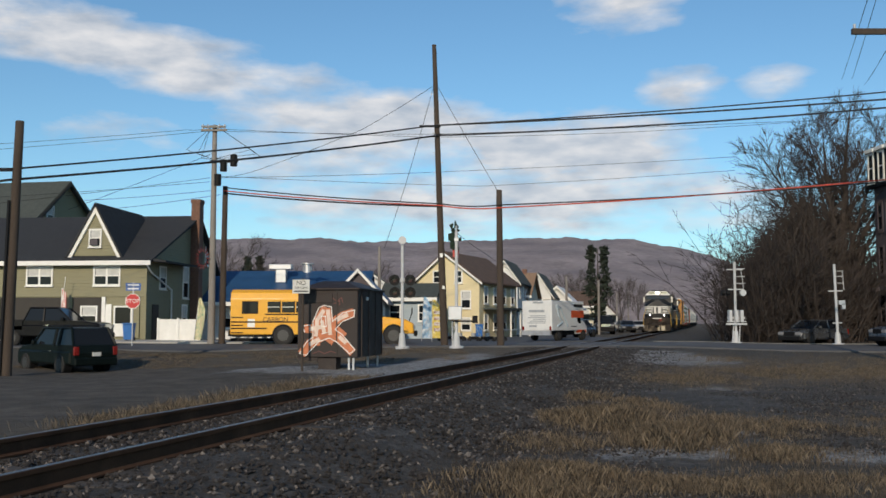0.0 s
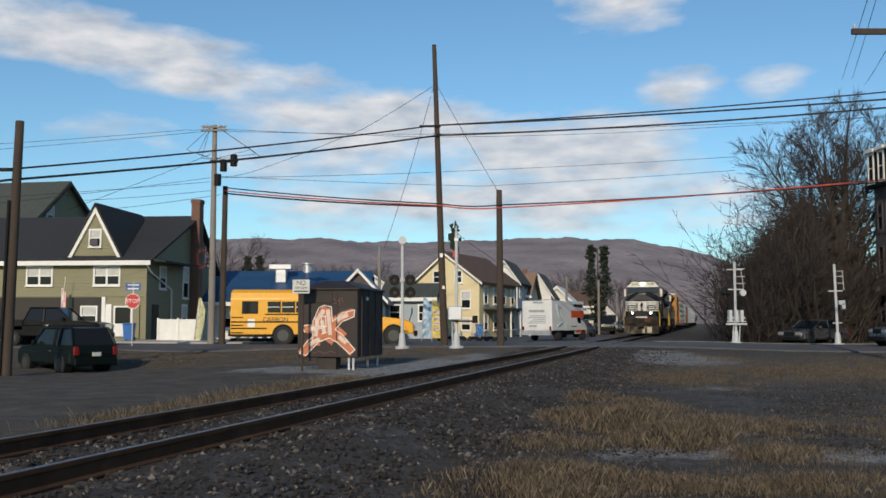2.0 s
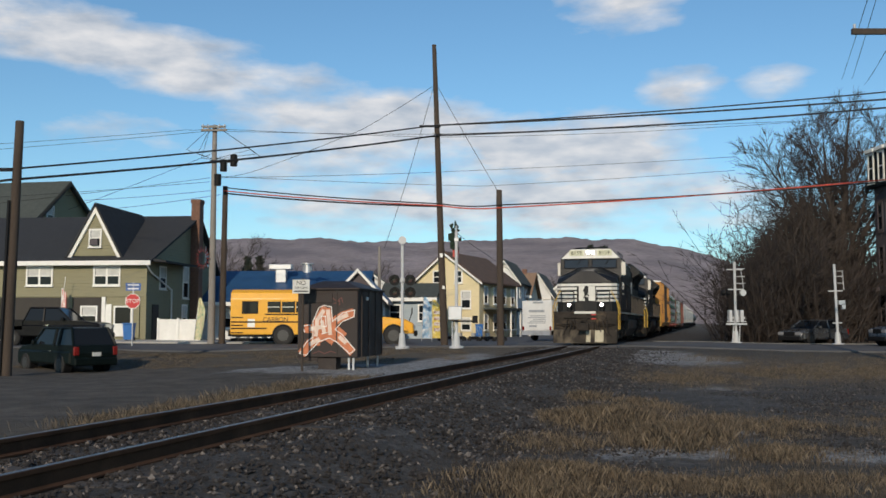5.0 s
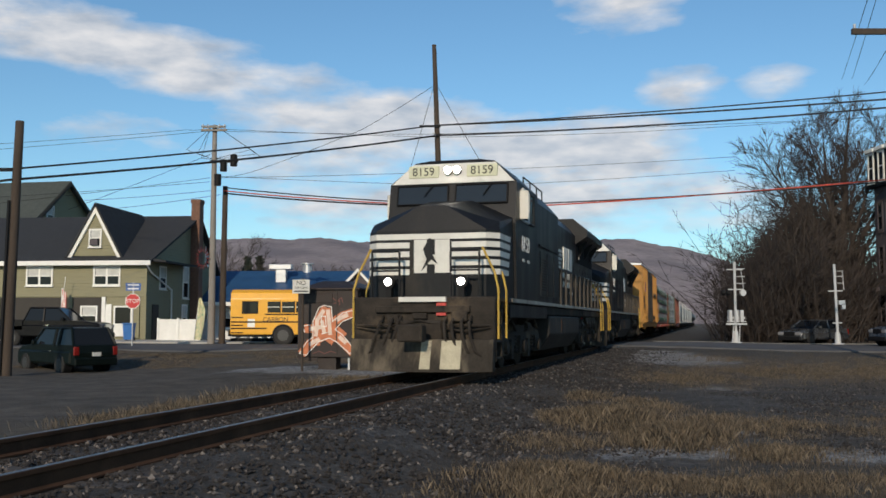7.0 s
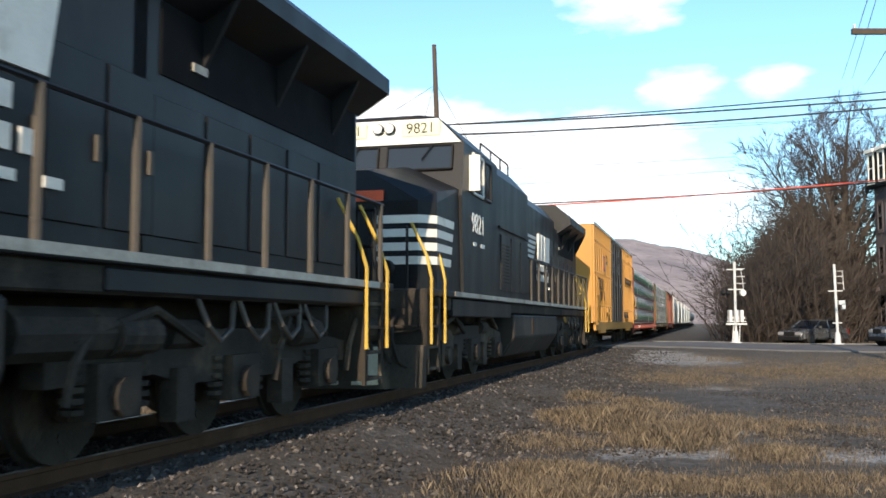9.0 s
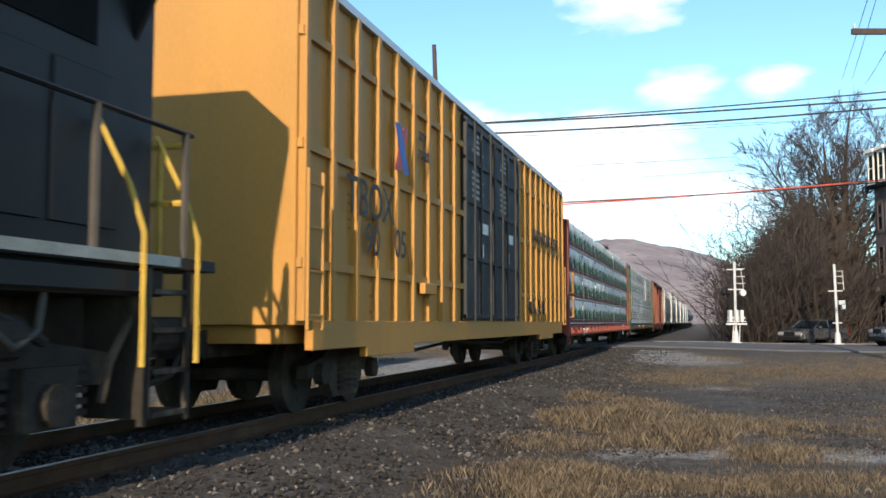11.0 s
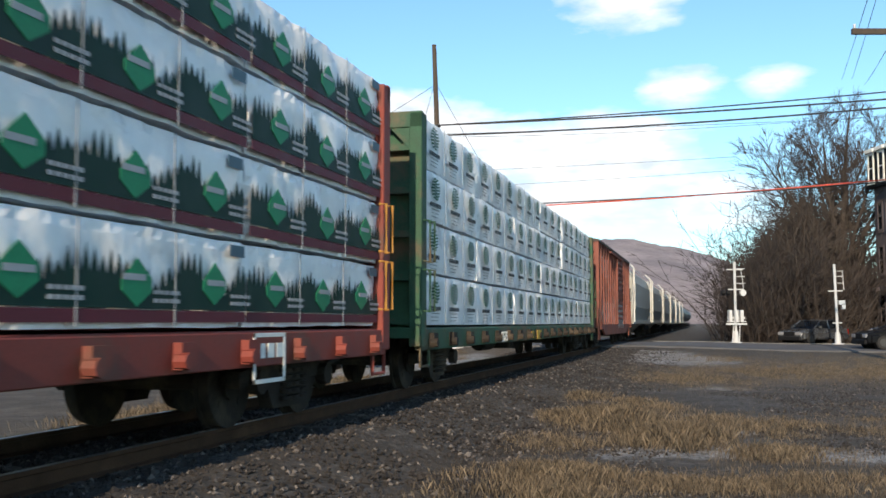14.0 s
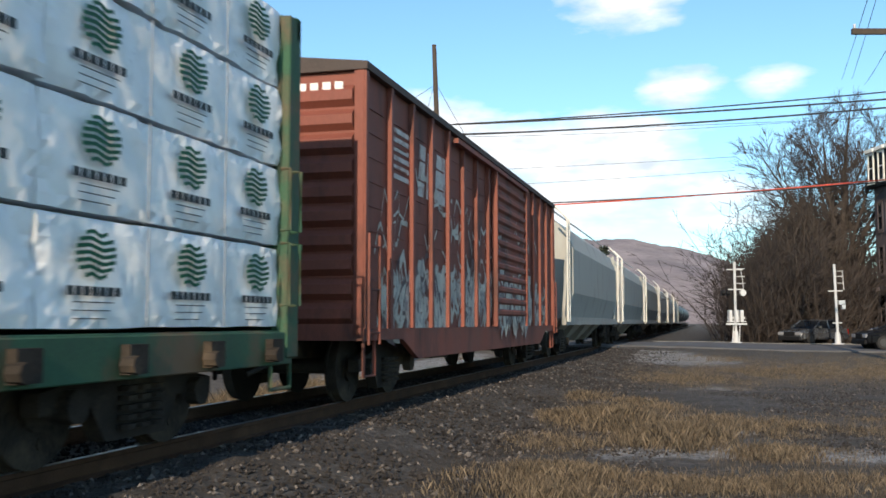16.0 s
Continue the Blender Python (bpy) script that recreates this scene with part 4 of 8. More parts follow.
        for k in range(4):
            bm = bmesh.new()
            y = 16.6 + k * 0.75
            tube(bm, [(sx * 1.4, y, 1.3), (sx * 1.46, y + 0.1, 1.05), (sx * 1.44, y + 0.35, 0.92), (sx * 1.42, y + 0.6, 1.02), (sx * 1.38, y + 0.7, 1.28)], 0.026, 6)
            part("air_hose", bm, "rail_grime", e, "dusty hanging air hose")
        for y in (15.3, 18.6, 20.6):
            bm = bmesh.new()
            tube(bm, [(sx * 1.36, y, 1.12), (sx * 1.38, y - 0.3, 0.8), (sx * 1.38, y - 0.4, 0.5)], 0.035, 6)
            part("brake_lever", bm, "running", e)
            cyls("brake_cylinder", "running", e, ((sx * 1.3, y + 0.2, 0.98), (sx * 1.3, y + 0.75, 0.98), 0.15), seg=14)
    boxes("front_number_light", blk, e, (-0.5, 0.5, L - 1.2, L - 1.1, 2.4, 3.6))
    coupler(e, L - 0.05, 1)
    TRAIN.append((e, s0))
    return e


M["dirty_white"] = mat("dirty_white_stripe", (0.34, 0.32, 0.28), 0.6, var=0.3, stain=(0.12, 0.1, 0.08), stain_at=0.58)
M["screen"] = mat("dark_intake_screen", (0.006, 0.006, 0.007), 0.8, var=0.2, spec=0.1)
M["lamp_off"] = mat("unlit_lamp", (0.6, 0.6, 0.58), 0.2)
M["rail_grime"] = mat("grimy_stanchion_paint", (0.06, 0.052, 0.044), 0.7, var=0.3)
M["tankside"] = mat("dusty_black_tank_steel", (0.032, 0.029, 0.027), 0.65, var=0.4, scale=1.2, stain=(0.1, 0.08, 0.062), stain_at=0.55, streak=0.25, spec=0.2)
locomotive(113.2, "8159", False, "black freight locomotive with white nose stripes, headlights lit")
locomotive(135.5, "9821", True, "black freight locomotive with an orange nose plate")


def ladder(parent, x, y, z0, z1, material, w=0.4):
    bm = bmesh.new()
    for yy in (y, y + w):
        tube(bm, [(x, yy, z0), (x, yy, z1)], 0.022, 5)
    n = max(2, int((z1 - z0) / 0.42))
    for k in range(n):
        z = z0 + 0.15 + (z1 - z0 - 0.3) * k / (n - 1)
        tube(bm, [(x, y, z), (x, y + w, z)], 0.018, 5)
    return part("ladder", bm, material, parent)


def high_boxcar(s0):
    L = 18.9
    e = thing("boxcar", "tall yellow ribbed boxcar with black double doors", "boxcar", group="freight cars of the train")
    H = 4.95
    shell = boxes("body", "box_yellow", e, (-1.46, 1.46, 0, L, 1.05, H - 0.15), (-1.3, 1.3, 0.1, L - 0.1, 0.85, 1.05), bevel=0.01)
    bm = bmesh.new()
    prism(bm, [(-1.54, H - 0.15), (-1.54, H - 0.05), (0, H + 0.05), (1.54, H - 0.05), (1.54, H - 0.15)], "y", -0.05, L + 0.05)
    part("roof", bm, "galv", e, "grey sheet roof")
    d0, d1 = 7.0, 11.9
    for sx in (-1, 1):
        xs = sorted((sx * 1.46, sx * 1.55))
        for y in list(np.arange(0.05, d0 - 0.1, 0.78)) + list(np.arange(d1 + 0.15, L, 0.76)):
            boxes("rib", "box_yellow", shell, (*xs, y, y + 0.11, 1.1, H - 0.15))
        xs2 = sorted((sx * 1.46, sx * 1.52))
        for z in (1.66, 2.93, 4.15):
            each("belt_rail", "box_yellow", shell, (*xs2, 0.02, d0, z, z + 0.1), (*xs2, d1, L - 0.02, z, z + 0.1))
        boxes("side_sill", "box_yellow", shell, (*sorted((sx * 1.44, sx * 1.54)), 0.3, L - 0.3, 0.78, 1.1), (*sorted((sx * 1.44, sx * 1.54)), 2.0, 4.0, 0.66, 0.8), (*sorted((sx * 1.44, sx * 1.54)), L - 4, L - 2, 0.66, 0.8), bevel=0.01)
        for a, b in ((d0, 9.42), (9.46, d1)):
            dr = boxes("door", "door_black", e, (*sorted((sx * 1.47, sx * 1.53)), a, b, 1.12, H - 0.2), label="black sliding door", bevel=0.01)
            bm = bmesh.new()
            for y in (a, (a + b) / 2 - 0.04, b - 0.09):
                box(bm, *sorted((sx * 1.5, sx * 1.58)), y, y + 0.09, 1.15, H - 0.25)
            for z in (1.15, 2.2, 3.2, 3.95, H - 0.35):
                box(bm, *sorted((sx * 1.5, sx * 1.57)), a, b, z, z + 0.08)
            part("door_rib", bm, "door_black", dr, bevel=0.008)
            bm = bmesh.new()
            for y in (a + 0.55, b - 0.55):
                tube(bm, [(sx * 1.6, y, 1.1), (sx * 1.6, y, H - 0.22)], 0.022, 6)
            part("locking_bar", bm, "door_black", dr)
            boxes("lettering_block", "wrap_grey", dr, *[(*sorted((sx * 1.53, sx * 1.535)), a + 0.6 + 0.12 * j, a + 1.5 - 0.1 * j, 4.2 + 0.1 * j, 4.25 + 0.1 * j) for j in range(4)], *[(*sorted((sx * 1.53, sx * 1.535)), a + 0.6, a + 1.4 + 0.1 * (j % 2), 3.35 + 0.11 * j, 3.4 + 0.11 * j) for j in range(5)], label="white lettering as bars")
            boxes("placard", "white_ink", dr, (*sorted((sx * 1.53, sx * 1.54)), a + 1.3, a + 1.5, 2.3, 2.55), (*sorted((sx * 1.53, sx * 1.54)), a + 1.4, a + 1.9, 2.75, 2.95))
    for y in (0.0, L - 0.4):
        ladder(e, 1.6, y, 1.0, 2.7, "box_yellow")
    letters("reporting_mark", "TBOX", 0.66, Matrix.Translation((1.556, 2.1, 2.58)) @ RIGHT, "ink", e, "black lettering")
    letters("reporting_mark", "90", 0.56, Matrix.Translation((1.556, 2.15, 2.1)) @ RIGHT, "ink", e, "black numbers")
    letters("reporting_mark", "05", 0.54, Matrix.Translation((1.556, 3.3, 2.13)) @ RIGHT, "ink", e, "black numbers")
    letters("slogan", "RAILCAR POOLING EXPERTS", 0.44, Matrix.Translation((1.556, 15.8, 3.2)) @ RIGHT, "ink", e, "black lettering", squash=0.72)
    rs = random.Random(41)
    for yc in (13.3, 13.9, 14.6, 15.2):
        bm = bmesh.new()
        tube(bm, [(1.558, yc + 0.2 * math.sin(k * rs.uniform(0.8, 1.6)), 1.45 + 0.16 * math.cos(k * 1.3 + yc)) for k in range(8)], 0.022, 5)
        part("graffiti", bm, "ink", e, "small black scribble")
    letters("big_number", "3", 0.5, Matrix.Translation((1.475, 16.7, 1.22)) @ RIGHT, "ink", e)
    bm = bmesh.new()
    prism(bm, [(3.0, 3.15), (3.25, 3.15), (3.65, 3.8), (3.4, 3.8)], "x", 1.556, 1.562)
    part("emblem", bm, "red_part", e, "red and blue emblem")
    bm = bmesh.new()
    prism(bm, [(3.4, 3.15), (3.65, 3.15), (3.25, 3.8), (3.0, 3.8)], "x", 1.563, 1.568)
    part("emblem", bm, "blue", e)
    letters("slogan", "any", 0.3, Matrix.Translation((1.556, 4.35, 3.85)) @ RIGHT, "ink", e, "black lettering")
    letters("slogan", "road", 0.3, Matrix.Translation((1.556, 4.4, 3.58)) @ RIGHT, "ink", e, "black lettering")
    boxes("lock_plate", "box_yellow", e, (1.52, 1.62, 4.3, 4.9, 1.5, 1.66), label="yellow latch plate on the side", bevel=0.01)
    for a in (2.3, 16.6):
        boxes("small_print", "faded_print", e, *[(1.46, 1.466, a + 0.1 * (k % 2), a + 0.45, 1.2 + k * 0.1, 1.23 + k * 0.1) for k in range(6)], *[(1.46, 1.466, a - 0.8, a - 0.4, 2.2 + k * 0.1, 2.23 + k * 0.1) for k in range(5)], label="small print as bars")
    for yc in (2.4, L - 2.4):
        freight_truck(e, yc)
    boxes("centre_sill", "running", e, (-0.4, 0.4, -0.2, L + 0.2, 0.7, 1.0))
    tube_bm = bmesh.new()
    tube(tube_bm, [(0.9, 4.2, 0.75), (0.9, 6, 0.62), (0.7, 9, 0.7), (0.9, 13, 0.62), (0.9, L - 4.2, 0.75)], 0.03)
    part("brake_rigging", tube_bm, "running", e)
    coupler(e, -0.8, -1), coupler(e, L + 0.8, 1)
    TRAIN.append((e, s0))


M["faded_print"] = mat("faded_brown_print", (0.22, 0.12, 0.04), 0.7)
M["blue"] = mat("blue_paint", (0.03, 0.1, 0.4), 0.5)
high_boxcar(158.9)


def lumber_car(s0, L, steel, kind, label):
    """A centre-beam flat car: end bulkheads, deck, centre beam, and wrapped packs of lumber, four tiers high."""
    e = thing("lumber_car", label, "flat car", group="freight cars of the train")
    H = 4.28
    boxes("deck", steel, e, (-1.42, 1.42, 0, L, 0.84, 1.0), bevel=0.01)
    for sx in (-1, 1):
        boxes("side_sill", steel, e, (*sorted((sx * 1.36, sx * 1.48)), 0.1, L - 0.1, 0.66, 0.985), bevel=0.01)
        n = int(L / 1.15)
        for k in range(n):
            y = 0.6 + k * (L - 1.2) / (n - 1)
            bm = bmesh.new()
            box(bm, *sorted((sx * 1.48, sx * 1.56)), y - 0.12, y + 0.12, 0.7, 0.92)
            cyl(bm, (sx * 1.5, y - 0.1, 0.77), (sx * 1.62, y - 0.1, 0.77), 0.07, 8)
            part("winch", bm, steel if kind == "print" else "running", e)
    boxes("centre_beam", steel, e, (-0.12, 0.12, 0.3, L - 0.3, 0.98, H - 0.1))
    boxes("centre_sill", "running", e, (-0.35, 0.35, -0.2, L + 0.2, 0.55, 0.84))
    for y0, d in ((0, 1), (L, -1)):
        bm = bmesh.new()
        a, b = sorted((y0, y0 + d * 0.12))
        box(bm, -1.4, 1.4, y0 + d * 0.22 - 0.02, y0 + d * 0.22 + 0.02, 0.95, H)
        bh = part("bulkhead", bm, steel, e, "steel end bulkhead", bevel=0.012)
        for sx in (-1, 1):
            boxes("corner_post", steel, bh, (*sorted((sx * 1.3, sx * 1.5)), *sorted((y0, y0 + d * 0.27)), 0.72, H - 0.02), bevel=0.012)
            bm = bmesh.new()
            prism(bm, [(sx * 1.32, H - 0.2), (sx * 0.95, H - 0.2), (sx * 1.32, H - 0.6)], "y", *sorted((y0 + d * 0.02, y0 + d * 0.06)))
            part("gusset", bm, steel, bh)
        boxes("top_beam", steel, bh, (-1.5, 1.5, a, b, H - 0.25, H), bevel=0.012)
        for k in range(5):
            z = 1.05 + k * 0.66
            boxes("bulkhead_rib", steel, bh, (-1.3, 1.3, *sorted((y0 + d * 0.04, y0 + d * 0.2)), z, z + 0.1))
    letters("reporting_mark", "26782" if kind == "print" else "BR", 0.2, Matrix.Translation((0.75 if kind == "print" else 0.6, 0.03, 3.55)) @ FRONT, "white_ink", e, "white number")
    if kind == "print":
        boxes("small_print", "white_ink", e, *[(0.35, 0.35 + 0.5 + 0.15 * (k % 2), 0.075, 0.08, 3.2 - 0.14 * k - (0.9 if k > 2 else 0), 3.25 - 0.14 * k - (0.9 if k > 2 else 0)) for k in range(6)], label="small white print as bars")
    for y in (0.06, L - 0.5):
        for z0 in (1.25, 2.0):
            bm = bmesh.new()
            tube(bm, [(1.5, y + 0.05, z0), (1.6, y + 0.05, z0), (1.6, y + 0.05, z0 + 0.62), (1.5, y + 0.05, z0 + 0.62)], 0.02)
            tube(bm, [(1.5, y + 0.3, z0), (1.6, y + 0.3, z0), (1.6, y + 0.3, z0 + 0.62), (1.5, y + 0.3, z0 + 0.62)], 0.02)
            part("grab_iron", bm, "box_yellow" if kind == "print" else steel, e)
    # end steps
    for y in (0.1, L - 0.55):
        bm = bmesh.new()
        tube(bm, [(1.45, y, 0.72), (1.45, y, 0.42), (1.45, y + 0.45, 0.42), (1.45, y + 0.45, 0.72)], 0.025)
        part("stirrup_step", bm, steel, e)
    if kind == "print":
        boxes("placard", "black", e, (1.56, 1.57, 2.74, 3.5, 0.62, 0.93), label="black placard")
        letters("reporting_mark", "ANR", 0.3, Matrix.Translation((1.575, 3.12, 0.78)) @ RIGHT, "white_ink", e)
        letters("reporting_mark", "26782", 0.26, Matrix.Translation((1.575, 4.15, 0.8)) @ RIGHT, "white_ink", e)
        bm = bmesh.new()
        for a in ((1.49, 1.5, L - 4.0, L - 3.3, 0.5, 0.54), (1.49, 1.5, L - 4.0, L - 3.3, 0.94, 0.98), (1.49, 1.5, L - 4.0, L - 3.96, 0.5, 0.98), (1.49, 1.5, L - 3.34, L - 3.3, 0.5, 0.98)):
            box(bm, *a)
        for k in range(3):
            box(bm, 1.49, 1.5, L - 3.9 + k * 0.2, L - 3.76 + k * 0.2, 0.74, 0.88)
        part("data_plate", bm, "white_ink", e)
    else:
        letters("reporting_mark", "5575", 0.3, Matrix.Translation((1.575, 5.75, 0.78)) @ RIGHT, "white_ink", e)
        each("yellow_tag", "rail_yellow", e, (1.57, 1.58, 8.9, 9.2, 0.7, 0.88), (1.57, 1.58, 9.7, 10.3, 0.68, 0.9), label="yellow tag")
    # the packs: each one a wrapped bundle with soft creases
    tiers = 4
    z0, zh = 1.02, (H + 0.02 - 1.02) / tiers
    npk = 6
    y0, y1 = 0.3, L - 0.27
    ln = (y1 - y0) / npk
    rg = random.Random(11 if kind == "print" else 12)
    for sx in (1, -1):
        for tr in range(tiers):
            for k in range(npk):
                if sx < 0 and tr < tiers - 1 and 0 < k < npk - 1:
                    continue
                pack(e, sx, y0 + k * ln, ln, z0 + tr * zh, zh, kind, rg, tr)
    for yc in (2.3, L - 2.3):
        freight_truck(e, yc)
    bm = bmesh.new()
    for y in np.arange(5, L - 5, 0.8):
        tube(bm, [(0.9, y, 0.62), (0.9, y, 0.9)], 0.02, 5)
    tube(bm, [(0.9, 4.5, 0.62), (0.9, L - 4.5, 0.62)], 0.022)
    cyl(bm, (0.6, 7.5, 0.62), (0.6, 8.6, 0.62), 0.18, 10)
    box(bm, 0.2, 0.9, 9.5, 10.1, 0.45, 0.7)
    part("brake_rigging", bm, "running", e)
    coupler(e, -0.7, -1), coupler(e, L + 0.7, 1)
    TRAIN.append((e, s0))


def pack(parent, sx, y, ln, z, h, kind, rg, tier):
    """One wrapped pack of lumber: a slightly sagging box with creases, and its print."""
    bm = bmesh.new()
    ny, nz = 34, 9
    g = []
    ph = rg.uniform(0, 50)
    xo = 1.40 + rg.uniform(-0.02, 0.03)
    for i in range(ny + 1):
        col = []
        for j in range(nz + 1):
            u, v = i / ny, j / nz
            yy = y + 0.012 + (ln - 0.024) * u
            zz = z + 0.02 + (h - 0.04) * v
            bulge = 0.03 * noise.noise(Vector((yy * 1.3, zz * 1.5, ph))) + 0.042 * noise.noise(Vector((yy * 5.2 + zz * 4.0, zz * 1.6, ph + 9)))
            edge = min(u, 1 - u) * ny
            rim = 0.012 if edge < 0.5 else 0.0
            vr = 0.012 if j in (0, nz) else 0.0
            col.append(bm.verts.new((sx * (xo + bulge - rim - vr), yy, zz + 0.012 * noise.noise(Vector((yy * 2, 3, ph))))))
        g.append(col)
    for i in range(ny):
        for j in range(nz):
            f = bm.faces.new((g[i][j], g[i + 1][j], g[i + 1][j + 1], g[i][j + 1]))
            f.smooth = 0 < i < ny - 1 and 0 < j < nz - 1
    inner = 0.14
    bot = [bm.verts.new((sx * inner, g[i][0].co.y, g[i][0].co.z)) for i in (0, ny)]
    top = [bm.verts.new((sx * inner, g[i][nz].co.y, g[i][nz].co.z)) for i in (0, ny)]
    for i, q in ((0, 0), (ny, 1)):
        bm.faces.new([bot[q]] + g[i] + [top[q]])
    bm.faces.new(bot + [g[i][0] for i in range(ny, -1, -1)])
    bm.faces.new(top + [g[i][nz] for i in range(ny, -1, -1)])
    me_ob = part("lumber_pack", bm, "wrap", parent, "printed white lumber wrap" if kind == "print" else "white lumber wrap with small prints")
    if sx < 0:
        return
    x = xo + 0.042
    for k in (1, 2):
        boxes("strap", "wrap_grey", me_ob, (x - 0.003, x + 0.004, y + ln * k / 3 - 0.008, y + ln * k / 3 + 0.008, z + 0.03, z + h - 0.03))
    if kind == "print":
        # forest band, maroon foot, badges
        bm = bmesh.new()
        n = int(ln / 0.05)
        zb, zt = z + h * 0.2, z + h * 0.5
        seq = 0.3
        low = [bm.verts.new((x, y + 0.04 + (ln - 0.08) * i / n, zb)) for i in range(n + 1)]
        high = []
        for i in range(n + 1):
            yy = y + 0.04 + (ln - 0.08) * i / n
            wave = 0.09 * h * math.sin((yy - y) * math.tau / (ln / 3.0) + 0.6) + 0.05 * h * math.sin(yy * 7.3)
            high.append(bm.verts.new((x, yy, zt + wave + (rg.uniform(0.05, 0.24) * h if i % 2 else -0.04 * h))))
        for i in range(n):
            bm.faces.new((low[i], low[i + 1], high[i + 1], high[i]))
        part("forest_print", bm, "wrap_green", me_ob, "dark green forest print")
        boxes("foot_band", "wrap_maroon", me_ob, (x - 0.004, x, y + 0.04, y + ln - 0.04, z + 0.06, z + h * 0.19), label="maroon band")
        for q in range(3):
            bm = bmesh.new()
            yc = y + ln * (0.18 + 0.33 * q) + rg.uniform(-0.06, 0.06)
            zc = z + h * (0.5 if q != 1 else 0.46)
            prism(bm, [(yc - 0.2, zc), (yc - 0.2, zc - 0.08), (yc, zc - 0.2), (yc + 0.2, zc - 0.08), (yc + 0.2, zc + 0.02), (yc, zc + 0.17)], "x", x + 0.002, x + 0.008)
            part("badge", bm, "wrap_badge", me_ob, "green badge")
        bm = bmesh.new()
        for q in range(3):
            yc = y + ln * (0.18 + 0.33 * q)
            box(bm, x + 0.009, x + 0.012, yc - 0.15, yc + 0.15, z + h * 0.46, z + h * 0.52)
            for r in range(2):
                for c in range(5):
                    box(bm, x + 0.003, x + 0.006, yc + 0.28 + c * 0.08, yc + 0.34 + c * 0.08, z + h * (0.26 + 0.08 * r), z + h * (0.3 + 0.08 * r))
        part("lettering_block", bm, "wrap_grey", me_ob, "pale lettering as bars")
        boxes("corner_tag", "blue_tag", me_ob, (x + 0.002, x + 0.006, y + ln - 0.36, y + ln - 0.08, z + h * 0.8, z + h * 0.93), label="small blue tag")
    else:
        nb = 3
        for q in range(nb):
            bm, bt = bmesh.new(), bmesh.new()
            yc = y + ln * (q + 0.5) / nb + rg.uniform(-0.05, 0.05)
            zc = z + h * 0.66
            r = 0.235
            for k in range(7):
                a = -0.85 + k * 0.283
                w = r * math.sqrt(max(0.02, 1 - a * a))
                zz = zc + a * r * 0.75
                prism(bm, [(yc - w, zz - 0.02), (yc - w * 0.35, zz - 0.002), (yc + w * 0.35, zz - 0.036), (yc + w, zz - 0.012), (yc + w, zz + 0.016), (yc + w * 0.35, zz - 0.008), (yc - w * 0.35, zz + 0.026), (yc - w, zz + 0.01)], "x", x, x + 0.005)
            for c in range(7):
                box(bt, x, x + 0.004, yc - 0.32 + c * 0.092, yc - 0.25 + c * 0.092, z + h * 0.3, z + h * 0.38)
            for rr in range(3):
                box(bt, x, x + 0.003, yc - 0.25, yc + 0.22 - 0.05 * rr, z + h * (0.24 - 0.07 * rr), z + h * (0.25 - 0.07 * rr))
            part("wave_print", bm, "wave_green", me_ob, "round green wave print")
            part("lettering", bt, "print_dark", me_ob, "dark lettering as bars")


M["blue_tag"] = mat("blue_grey_tag", (0.04, 0.09, 0.13), 0.5)
M["print_dark"] = mat("dark_grey_print", (0.03, 0.04, 0.045), 0.6, spec=0.2)
lumber_car(179.3, 23.4, "red_steel", "print", "red centre-beam flat car stacked with printed lumber wraps")
lumber_car(204.2, 22.7, "green_steel", "waves", "green centre-beam flat car stacked with white-wrapped lumber")


